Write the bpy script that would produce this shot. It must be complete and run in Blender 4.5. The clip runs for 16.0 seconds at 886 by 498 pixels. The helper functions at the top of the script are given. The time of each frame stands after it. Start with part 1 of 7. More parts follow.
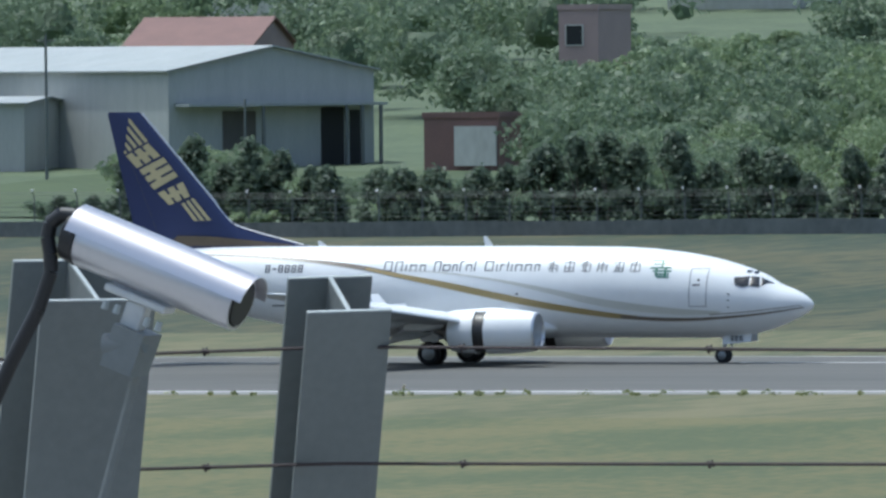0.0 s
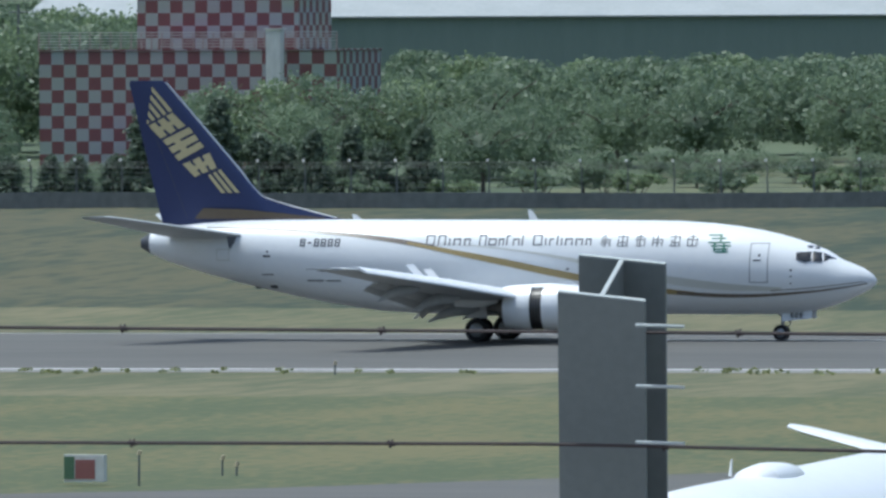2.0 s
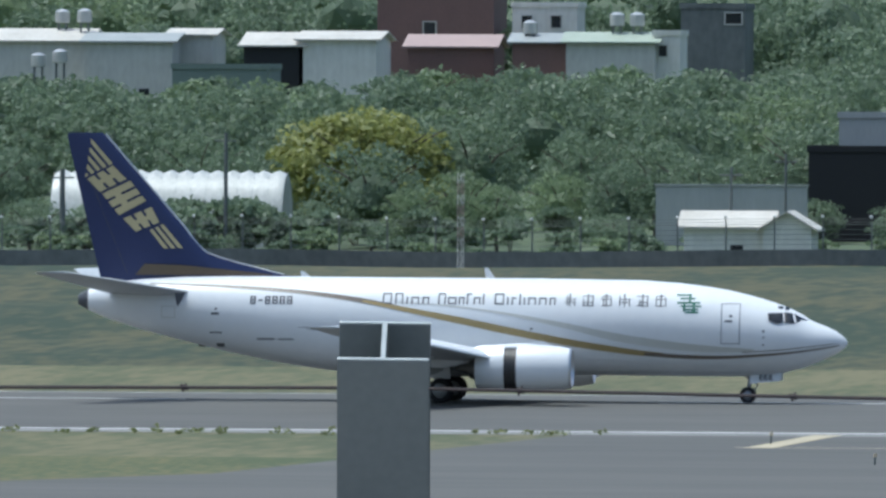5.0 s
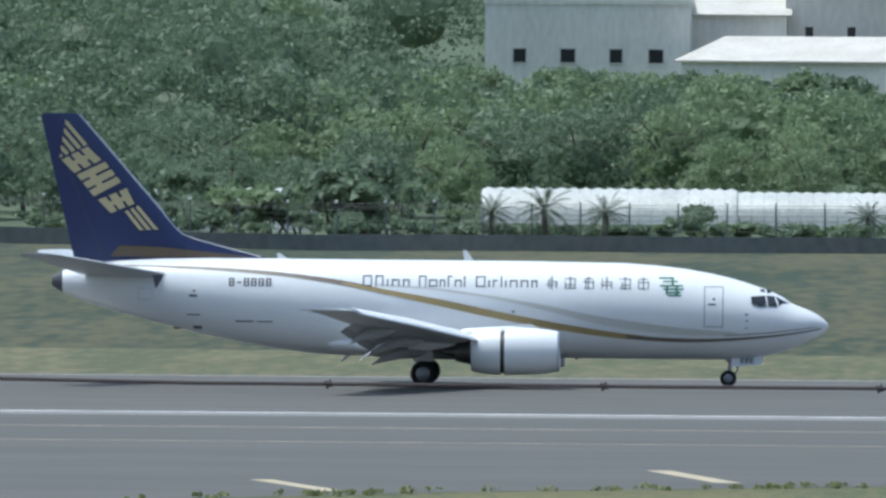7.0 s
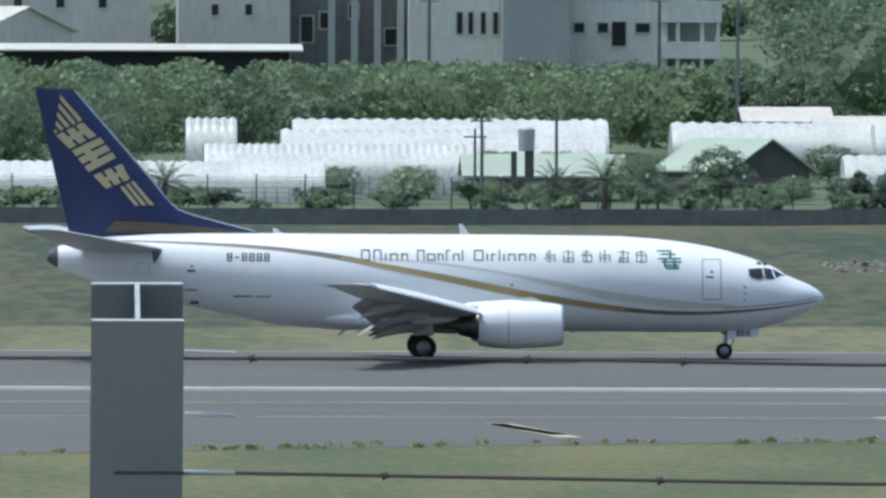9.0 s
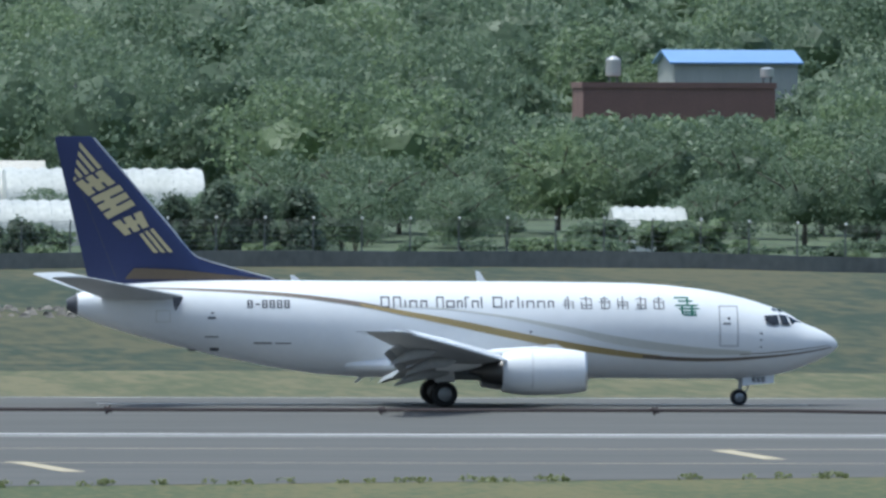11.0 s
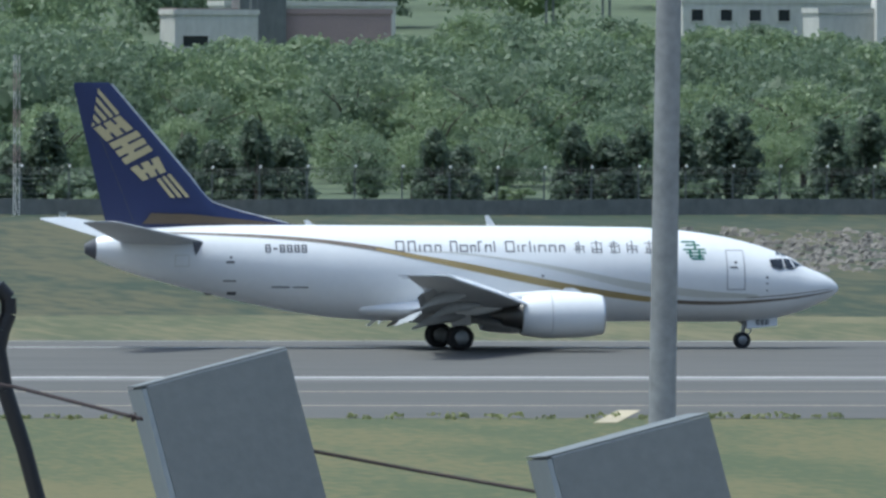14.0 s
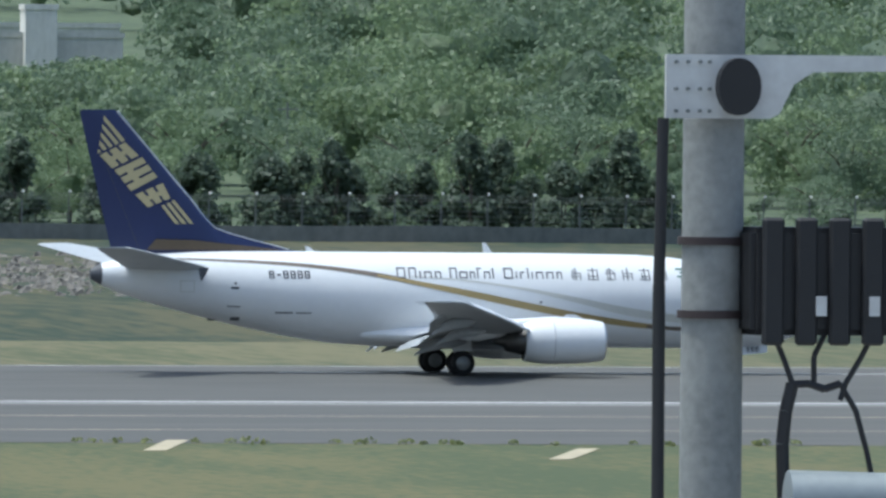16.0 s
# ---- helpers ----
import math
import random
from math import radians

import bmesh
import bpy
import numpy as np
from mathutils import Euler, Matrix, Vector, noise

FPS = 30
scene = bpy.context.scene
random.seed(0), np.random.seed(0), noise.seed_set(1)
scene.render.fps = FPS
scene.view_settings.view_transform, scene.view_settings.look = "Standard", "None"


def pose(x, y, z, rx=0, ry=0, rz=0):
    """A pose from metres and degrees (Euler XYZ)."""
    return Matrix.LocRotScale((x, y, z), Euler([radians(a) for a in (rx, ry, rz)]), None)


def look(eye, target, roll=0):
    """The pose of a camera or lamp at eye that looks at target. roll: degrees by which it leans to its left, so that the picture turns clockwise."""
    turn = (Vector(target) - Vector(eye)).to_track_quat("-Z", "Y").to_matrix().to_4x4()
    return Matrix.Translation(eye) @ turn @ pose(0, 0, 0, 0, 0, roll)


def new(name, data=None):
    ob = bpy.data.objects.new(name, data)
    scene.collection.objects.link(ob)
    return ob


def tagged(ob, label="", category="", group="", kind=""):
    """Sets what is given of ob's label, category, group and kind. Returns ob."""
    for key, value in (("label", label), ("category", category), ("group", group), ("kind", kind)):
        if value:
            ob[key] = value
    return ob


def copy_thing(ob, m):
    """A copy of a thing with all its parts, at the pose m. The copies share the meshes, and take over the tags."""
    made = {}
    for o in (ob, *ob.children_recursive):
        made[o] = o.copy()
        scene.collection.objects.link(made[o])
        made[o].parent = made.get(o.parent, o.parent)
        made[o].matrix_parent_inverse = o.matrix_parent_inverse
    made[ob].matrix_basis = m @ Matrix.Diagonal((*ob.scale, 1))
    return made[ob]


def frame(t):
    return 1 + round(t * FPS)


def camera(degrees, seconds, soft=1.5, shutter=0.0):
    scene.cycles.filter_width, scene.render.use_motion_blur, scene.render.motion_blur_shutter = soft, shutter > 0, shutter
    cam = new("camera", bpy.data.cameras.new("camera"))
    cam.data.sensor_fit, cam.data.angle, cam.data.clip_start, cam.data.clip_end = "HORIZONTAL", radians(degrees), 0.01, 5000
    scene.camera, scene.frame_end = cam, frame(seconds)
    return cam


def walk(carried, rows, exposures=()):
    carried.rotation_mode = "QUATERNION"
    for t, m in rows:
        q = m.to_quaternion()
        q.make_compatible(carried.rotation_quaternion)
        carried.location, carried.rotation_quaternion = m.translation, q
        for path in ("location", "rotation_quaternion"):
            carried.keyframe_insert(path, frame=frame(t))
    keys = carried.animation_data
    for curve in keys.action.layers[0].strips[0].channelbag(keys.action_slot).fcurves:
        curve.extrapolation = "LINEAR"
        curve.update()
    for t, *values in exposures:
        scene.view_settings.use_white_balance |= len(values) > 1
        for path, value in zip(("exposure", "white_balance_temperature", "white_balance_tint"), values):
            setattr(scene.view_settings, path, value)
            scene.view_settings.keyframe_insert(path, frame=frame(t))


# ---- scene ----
# camera on a roof, 14 m above the runway, turning on the spot with the landing aircraft
CAM_H = 14.0
RUN_Y = 634.6
cam = camera(3.3457, 16.0, soft=2.8)


def aim(yaw, pitch, roll):
    return pose(0, 0, CAM_H, 0, 0, -yaw) @ pose(0, 0, 0, 90 + pitch, 0, 0) @ pose(0, 0, 0, 0, 0, roll)


walk(cam, [
    (0, aim(-19.2681, -0.7621, -0.4794)),
    (0.5, aim(-17.9322, -0.8101, -0.4197)),
    (1, aim(-16.4416, -0.7709, -0.5484)),
    (1.5, aim(-15.2604, -0.8959, -0.3336)),
    (2, aim(-13.7557, -0.8835, -0.2563)),
    (2.5, aim(-12.1947, -0.8351, 0.1597)),
    (3, aim(-10.8521, -0.8433, 0.0070)),
    (3.5, aim(-9.5543, -0.9664, 0.1302)),
    (4, aim(-8.2574, -0.7493, 0.2832)),
    (4.5, aim(-7.1764, -0.6543, 0.3061)),
    (5, aim(-6.0389, -0.6829, 0.2625)),
    (5.2, aim(-5.5397, -0.7025, 0.2573)),
    (5.6, aim(-4.6680, -0.7080, 0.2738)),
    (6, aim(-3.8204, -0.7196, 0.3149)),
    (6.5, aim(-2.7958, -0.7375, 0.3807)),
    (7, aim(-1.8106, -0.7531, 0.4388)),
    (7.3, aim(-1.2384, -0.7587, 0.4594)),
    (7.5, aim(-0.8648, -0.7599, 0.4638)),
    (8, aim(0.0159, -0.7943, 0.3273)),
    (8.5, aim(0.9426, -0.8200, 0.0825)),
    (9, aim(1.8130, -0.8512, 0.2001)),
    (9.5, aim(2.6470, -0.8091, 0.1730)),
    (9.7, aim(2.9022, -0.7023, 0.1676)),
    (10.1, aim(3.5753, -0.6977, 0.1749)),
    (10.5, aim(4.2506, -0.6873, 0.1926)),
    (11, aim(5.0942, -0.6713, 0.2196)),
    (11.4, aim(5.7654, -0.6606, 0.2373)),
    (11.8, aim(6.4302, -0.6555, 0.2446)),
    (12, aim(6.9374, -0.6433, 0.2448)),
    (12.5, aim(7.6650, -0.6761, 0.2545)),
    (13, aim(8.3669, -0.7081, 0.2923)),
    (13.5, aim(9.2305, -0.8016, 0.0757)),
    (14, aim(10.0223, -0.8719, 0.2441)),
    (14.5, aim(10.7192, -0.9281, 0.4467)),
    (15, aim(11.5680, -0.8507, 0.4592)),
    (15.5, aim(12.3531, -0.8483, 0.4710)),
    (16, aim(13.2393, -0.7616, 0.4726))
], exposures=[(0, 0.18, 5600, 1), (1, 0.18, 5600, 1), (2.5, -0.04, 5600, 1), (3.5, -0.24, 5600, 1), (4.2, -0.16, 5600, 1), (5, 0.06, 5550, 1), (7.5, 0.14, 5600, 1), (9.5, 0.11, 5600, 1), (12, 0.20, 5550, 1), (14, 0.18, 5600, 1), (16, 0.20, 5650, 1)])


def roll_x(t):
    """Place of the aircraft along the runway at t seconds."""
    s = (t - 8) / 8
    c = (-0.123080, 0.000216, 0.385393, -0.357868, 1.592450, 0.008302)
    v = 0.0
    for k in c:
        v = v * s + k
    return 100 * v


# daylight: high sun from behind the tail, hazy sky
world = bpy.data.worlds.new("sky")
scene.world = world
world.use_nodes = True
wn = world.node_tree.nodes
sky = wn.new("ShaderNodeTexSky")
sky.sky_type = 'NISHITA'
sky.sun_disc = False
sky.sun_elevation = radians(73)
sky.sun_rotation = radians(-82)
sky.dust_density = 5.0
wn["Background"].inputs["Strength"].default_value = 0.15
world.node_tree.links.new(sky.outputs[0], wn["Background"].inputs["Color"])
sun = new("sun", bpy.data.lights.new("sun", 'SUN'))
sun.data.energy, sun.data.angle, sun.data.color = 2.5, radians(0.6), (1.0, 0.955, 0.88)
sun.matrix_world = look((-30, 4, 100), (0, 0, 0))


# ---- materials ----
def mat(name, col, rough=0.6, metal=0.0, col2=None, scale=4.0, fine=None, amount=0.5, bump=0.0, spec=0.5, stretch=(1, 1, 1), island=0.0, objvar=0.0):
    m = bpy.data.materials.new(name)
    m.use_nodes = True
    nt = m.node_tree
    N, L = nt.nodes, nt.links
    b = N["Principled BSDF"]
    b.inputs["Roughness"].default_value = rough
    b.inputs["Metallic"].default_value = metal
    b.inputs["Specular IOR Level"].default_value = spec
    col2 = col2 or tuple(c * 0.7 for c in col)
    tc = N.new("ShaderNodeTexCoord")
    mp = N.new("ShaderNodeMapping")
    mp.inputs["Scale"].default_value = stretch
    L.new(tc.outputs["Object"], mp.inputs["Vector"])
    n1 = N.new("ShaderNodeTexNoise")
    n1.inputs["Scale"].default_value = scale
    n1.inputs["Detail"].default_value = 5
    L.new(mp.outputs[0], n1.inputs["Vector"])
    n2 = N.new("ShaderNodeTexNoise")
    n2.inputs["Scale"].default_value = fine or scale * 9
    n2.inputs["Detail"].default_value = 3
    L.new(mp.outputs[0], n2.inputs["Vector"])
    ad = N.new("ShaderNodeMath")
    ad.operation = 'ADD'
    L.new(n1.outputs["Fac"], ad.inputs[0])
    L.new(n2.outputs["Fac"], ad.inputs[1])
    last = ad.outputs[0]
    if island:
        g = N.new("ShaderNodeNewGeometry")
        k = N.new("ShaderNodeMath")
        k.operation = 'MULTIPLY_ADD'
        k.inputs[1].default_value = island
        L.new(g.outputs["Random Per Island"], k.inputs[0])
        L.new(last, k.inputs[2])
        last = k.outputs[0]
    if objvar:
        g = N.new("ShaderNodeObjectInfo")
        k = N.new("ShaderNodeMath")
        k.operation = 'MULTIPLY_ADD'
        k.inputs[1].default_value = objvar
        L.new(g.outputs["Random"], k.inputs[0])
        L.new(last, k.inputs[2])
        last = k.outputs[0]
    mr = N.new("ShaderNodeMapRange")
    mid = 1.0 + 0.5 * island + 0.5 * objvar
    w = 0.5 / max(amount, 0.01) * 0.5 + 0.25 * island + 0.25 * objvar
    mr.inputs["From Min"].default_value = mid - w
    mr.inputs["From Max"].default_value = mid + w
    L.new(last, mr.inputs["Value"])
    mx = N.new("ShaderNodeMix")
    mx.data_type = 'RGBA'
    mx.inputs["A"].default_value = (*col2, 1)
    mx.inputs["B"].default_value = (*col, 1)
    L.new(mr.outputs[0], mx.inputs["Factor"])
    L.new(mx.outputs["Result"], b.inputs["Base Color"])
    if bump:
        bp = N.new("ShaderNodeBump")
        bp.inputs["Strength"].default_value = 0.6
        bp.inputs["Distance"].default_value = bump
        L.new(n2.outputs["Fac"], bp.inputs["Height"])
        L.new(bp.outputs[0], b.inputs["Normal"])
    return m


M_WHITE = mat("white_aircraft_paint", (0.80, 0.81, 0.82), 0.28, col2=(0.74, 0.75, 0.76), scale=0.35, fine=3, amount=0.5)
M_WING = mat("grey_wing_paint", (0.50, 0.52, 0.54), 0.4, col2=(0.34, 0.36, 0.38), scale=0.6, fine=5)
M_BLUE = mat("blue_tail_paint", (0.026, 0.037, 0.115), 0.35, col2=(0.021, 0.030, 0.098), scale=0.5)
M_GOLD = mat("gold_paint", (0.38, 0.29, 0.13), 0.4, col2=(0.33, 0.25, 0.11), scale=1.0)
M_EMS = mat("pale_gold_paint", (0.55, 0.48, 0.28), 0.4, scale=1.0, col2=(0.5, 0.43, 0.24))
M_BROWN = mat("brown_stripe_paint", (0.19, 0.155, 0.125), 0.4, scale=1.0)
M_PALE = mat("pale_grey_stripe_paint", (0.55, 0.55, 0.50), 0.35, scale=1.0, col2=(0.6, 0.6, 0.56))
M_INK = mat("dark_grey_lettering", (0.085, 0.09, 0.105), 0.5, scale=2.0)
M_SEAM = mat("grey_panel_line", (0.30, 0.31, 0.33), 0.5, scale=2.0)
M_LOGO = mat("green_emblem_paint", (0.03, 0.17, 0.11), 0.4, scale=2.0)
M_TYRE = mat("black_tyre_rubber", (0.025, 0.025, 0.027), 0.8, scale=5.0, bump=0.004)
M_RIM = mat("grey_wheel_metal", (0.38, 0.39, 0.40), 0.4, 0.6, scale=5.0)
M_STEEL = mat("landing_gear_steel", (0.45, 0.46, 0.47), 0.35, 0.5, scale=4.0)
# near-black that stands in for the shade inside engines, doorways and open sheds
M_DARK = mat("painted_cavity_shade", (0.02, 0.02, 0.022), 0.7, scale=4.0)
M_NOZZLE = mat("heat_stained_metal", (0.16, 0.155, 0.15), 0.4, 0.8, scale=3.0)
M_LIP = mat("polished_intake_metal", (0.62, 0.63, 0.65), 0.38, 0.9, scale=3.0, col2=(0.7, 0.71, 0.73))
M_WINDOW = mat("dark_cockpit_glass", (0.015, 0.018, 0.022), 0.08, scale=2.0, spec=0.8)
M_ASPHALT = mat("runway_asphalt", (0.110, 0.107, 0.098), 0.85, col2=(0.070, 0.070, 0.065), scale=0.09, fine=0.9, amount=0.7, bump=0.01, stretch=(0.15, 1, 1))
M_CONCRETE = mat("pale_concrete_paving", (0.24, 0.235, 0.225), 0.85, col2=(0.17, 0.17, 0.165), scale=0.12, fine=1.1, amount=0.7, bump=0.01, stretch=(0.3, 1, 1))
M_PAINTLINE = mat("white_runway_paint", (0.62, 0.62, 0.60), 0.7, col2=(0.45, 0.45, 0.44), scale=0.5, fine=3, amount=0.8)
M_BEIGE = mat("faded_yellow_paint", (0.50, 0.43, 0.28), 0.7, col2=(0.36, 0.31, 0.22), scale=0.5, fine=3, amount=0.8)
M_GRASS = mat("mown_grass", (0.122, 0.112, 0.044), 0.9, col2=(0.058, 0.076, 0.028), scale=0.11, fine=2.2, amount=1.8, bump=0.08, stretch=(1, 0.25, 1))
M_DRYGRASS = mat("dry_grass", (0.140, 0.128, 0.064), 0.9, col2=(0.070, 0.080, 0.034), scale=0.13, fine=1.3, amount=1.5, bump=0.08, stretch=(1, 0.16, 1))
M_BANK = mat("green_bank_grass", (0.076, 0.071, 0.031), 0.9, col2=(0.020, 0.036, 0.016), scale=0.07, fine=0.9, amount=1.9, bump=0.1, stretch=(1, 0.2, 1))

M_UNDER = mat("dark_undergrowth", (0.095, 0.125, 0.065), 0.9, col2=(0.060, 0.085, 0.045), scale=0.15, fine=1.2, amount=1.2, bump=0.1)


# ---- mesh helpers ----
def bm_box(bm, x0, x1, y0, y1, z0, z1):
    v = [bm.verts.new(p) for p in ((x0, y0, z0), (x1, y0, z0), (x1, y1, z0), (x0, y1, z0), (x0, y0, z1), (x1, y0, z1), (x1, y1, z1), (x0, y1, z1))]
    for f in ((3, 2, 1, 0), (4, 5, 6, 7), (0, 1, 5, 4), (1, 2, 6, 5), (2, 3, 7, 6), (3, 0, 4, 7)):
        bm.faces.new([v[i] for i in f])
    return v


def bm_tube(bm, a, b, ra, rb=None, n=10, caps=True):
    a, b = Vector(a), Vector(b)
    rb = ra if rb is None else rb
    q = (b - a).to_track_quat("Z", "Y")
    ra_v, rb_v = [], []
    for i in range(n):
        w = 2 * math.pi * i / n
        d = q @ Vector((math.cos(w), math.sin(w), 0))
        ra_v.append(bm.verts.new(a + d * ra))
        rb_v.append(bm.verts.new(b + d * rb))
    for i in range(n):
        bm.faces.new((ra_v[i], ra_v[(i + 1) % n], rb_v[(i + 1) % n], rb_v[i]))
    if caps:
        bm.faces.new(ra_v[::-1])
        bm.faces.new(rb_v)


def bm_loft(bm, rings, caps=True):
    rows = [[bm.verts.new(p) for p in ring] for ring in rings]
    n = len(rows[0])
    for a, b in zip(rows, rows[1:]):
        for i in range(n):
            bm.faces.new((a[i], a[(i + 1) % n], b[(i + 1) % n], b[i]))
    if caps:
        bm.faces.new(rows[0][::-1])
        bm.faces.new(rows[-1])


def bm_poly(bm, outline, offset):
    """A plate: the outline, and its copy moved by offset."""
    a = [bm.verts.new(p) for p in outline]
    b = [bm.verts.new(Vector(p) + Vector(offset)) for p in outline]
    n = len(a)
    bm.faces.new(a[::-1])
    bm.faces.new(b)
    for i in range(n):
        bm.faces.new((a[i], a[(i + 1) % n], b[(i + 1) % n], b[i]))


def bm_spin(bm, profile, axis="x", n=32):
    """A body of revolution: profile is (along, radius)."""
    rings = []
    for s, r in profile:
        ring = []
        for i in range(n):
            w = 2 * math.pi * i / n
            p = (s, r * math.cos(w), r * math.sin(w)) if axis == "x" else ((r * math.cos(w), s, r * math.sin(w)) if axis == "y" else (r * math.cos(w), r * math.sin(w), s))
            ring.append(p)
        rings.append(ring)
    bm_loft(bm, rings)


def mesh_of(name, bm, material, smooth=False):
    me = bpy.data.meshes.new(name)
    bmesh.ops.recalc_face_normals(bm, faces=bm.faces)
    bm.to_mesh(me)
    bm.free()
    for m in (material if isinstance(material, (list, tuple)) else [material]):
        me.materials.append(m)
    if smooth:
        for p in me.polygons:
            p.use_smooth = True
        me.set_sharp_from_angle(angle=radians(38))
    return me


def part(name, bm, material, parent=None, label="", smooth=False, m=None):
    ob = new(name, mesh_of(name, bm, material, smooth))
    if parent is not None:
        ob.parent = parent
    if m is not None:
        ob.matrix_basis = m
    if label:
        ob["label"] = label
    return ob


def thing(name, label, category, m=None, group="", kind=""):
    ob = new(name)
    if m is not None:
        ob.matrix_basis = m
    return tagged(ob, label, category, group, kind)


def setting(name, bm, material, label, category, smooth=False):
    return tagged(part(name, bm, material, None, "", smooth), label, category, "", "structure")


# ---- ground ----
PROFILE = ((-400, -0.5), (597, -0.5), (601, -0.49), (634.6, 0.0), (668, -0.47), (672, -0.5), (700, -0.25), (740, 0.25), (800, 1.2), (860, 2.0), (900, 2.15), (960, 3.6), (1010, 5.0), (1100, 9.0), (1200, 13.0), (1400, 22.0), (1800, 44.0), (2600, 62.0), (4800, 70.0))


def ground_z(x, y):
    z = PROFILE[-1][1]
    for (a, za), (b, zb) in zip(PROFILE, PROFILE[1:]):
        if y <= b:
            z = za + (zb - za) * max(0.0, (y - a) / (b - a))
            break
    if y > 675:
        k = min(1.0, (y - 675) / 60)
        z += k * 0.35 * (noise.noise((x * 0.02, y * 0.03, 3.1)) + 0.5 * noise.noise((x * 0.07, y * 0.08, 1.7)))
    return z


def strip(bm, x0, x1, ys, step=12.0, lift=0.0):
    n = max(1, int((x1 - x0) / step))
    rows = [[bm.verts.new((x0 + (x1 - x0) * i / n, y, ground_z(x0 + (x1 - x0) * i / n, y) + lift)) for i in range(n + 1)] for y in ys]
    for a, b in zip(rows, rows[1:]):
        for i in range(n):
            bm.faces.new((a[i], a[i + 1], b[i + 1], b[i]))


def spread(a, b, n):
    return [a + (b - a) * i / n for i in range(n + 1)]


bm = bmesh.new()
YS = [-400, -100, 100, 300, 450, 560, 597, 601, 617, 634.6, 651, 668, 672] + spread(680, 900, 30)[0:] + spread(915, 1400, 34) + [1500, 1650, 1800, 2200, 2600, 4800]
strip(bm, -900, 900, YS)
v0 = [bm.verts.new(p) for p in ((-4500, -400, -0.5), (-900.01, -400, -0.5), (-900.01, 4800, 70), (-4500, 4800, 70))]
bm.faces.new(v0)
v0 = [bm.verts.new(p) for p in ((900.01, -400, -0.5), (4500, -400, -0.5), (4500, 4800, 70), (900.01, 4800, 70))]
bm.faces.new(v0)
ground = setting("ground", bm, [M_GRASS, M_DRYGRASS, M_BANK, M_UNDER], "mown airfield grass rising to a bank behind the runway", "ground", smooth=True)
for p in ground.data.polygons:
    c = p.center
    if 668 < c.y < 712 or 540 < c.y < 601:
        p.material_index = 1
    elif c.y > 902:
        p.material_index = 3
    elif c.y >= 712:
        p.material_index = 2

# runway with crown
bm = bmesh.new()
strip(bm, -700, 700, [597.5, 601, 606, 612, 618, 626, 634.6, 643, 651, 660, 668, 670.0], 20, 0.012)
runway = setting("runway", bm, [M_ASPHALT, M_CONCRETE], "grey asphalt runway with pale shoulders and rubber marks", "runway")
for p in runway.data.polygons:
    if p.center.y > 664 or p.center.y < 600:
        p.material_index = 1
bm = bmesh.new()
strip(bm, -700, 700, [601.2, 602.1], 20, 0.02)
setting("runway_edge_line", bm, M_PAINTLINE, "white painted side line of the runway", "road marking")
bm = bmesh.new()
strip(bm, -700, 700, [667.2, 667.9], 20, 0.02)
setting("runway_far_edge_line", bm, M_PAINTLINE, "white painted far side line of the runway", "road marking")
for i in range(-11, 12):
    bm = bmesh.new()
    strip(bm, i * 50 - 8, i * 50 + 22, [634.1, 635.0], 15, 0.02)
    setting("runway_centre_dash", bm, M_PAINTLINE, "white painted centre line dash", "road marking")

# exit taxiway joining the runway
bm = bmesh.new()
LOW = ((-200, 330), (-120, 395), (-68, 436), (-40, 468), (-16, 496), (16, 520), (66, 541), (102, 541), (160, 537), (320, 530), (700, 530))
HIGH = ((-300, 330), (-196, 385), (-117, 449), (-83, 502), (-65, 537), (-58, 597.4), (66, 597.4), (102, 597.4), (160, 597.4), (320, 597.4), (700, 597.4))
va = [bm.verts.new((x, y, -0.488)) for x, y in LOW]
vb = [bm.verts.new((x, y, -0.488)) for x, y in HIGH]
for i in range(len(LOW) - 1):
    bm.faces.new((va[i], va[i + 1], vb[i + 1], vb[i]))
setting("taxiway", bm, M_ASPHALT, "grey asphalt exit taxiway beside the runway", "taxiway")
for y, w, x0 in ((579.0, 0.5, -50), (558.0, 0.45, -40)):
    bm = bmesh.new()
    strip(bm, x0, 600, [y, y + w], 30, 0.02)
    setting("taxiway_line", bm, M_BEIGE, "faded yellow taxiway line", "road marking")
# slanting shoulder bars
for x0, y0, x1, y1, w in ((-9.5, 523.7, -6.9, 509.3, 0.88), (-22.5, 508.7, -19.6, 496.3, 0.76), (19.0, 548.8, 20.8, 531.0, 0.92), (18.9, 549.0, 20.7, 534.1, 0.72), (33.6, 559.4, 34.9, 545.4, 0.83), (61.8, 577.7, 62.4, 564.2, 0.86), (104.1, 551.7, 100.0, 534.6, 0.86), (117.6, 543.9, 113.6, 529.4, 0.85), (130.5, 533.2, 126.0, 519.1, 0.83), (-48.6, 599.7, -49.6, 578.3, 1.12), (-69.1, 455.8, -64.5, 444.4, 0.85), (-79.3, 442.4, -74.4, 430.1, 0.91)):
    bm = bmesh.new()
    dx, dy = x1 - x0, y1 - y0
    bm.faces.new([bm.verts.new((x, y, -0.476)) for x, y in ((x0, y0), (x0 + w, y0), (x1 + w, y1), (x1, y1))])
    setting("shoulder_bar", bm, M_BEIGE, "faded yellow slanting shoulder marking", "road marking")

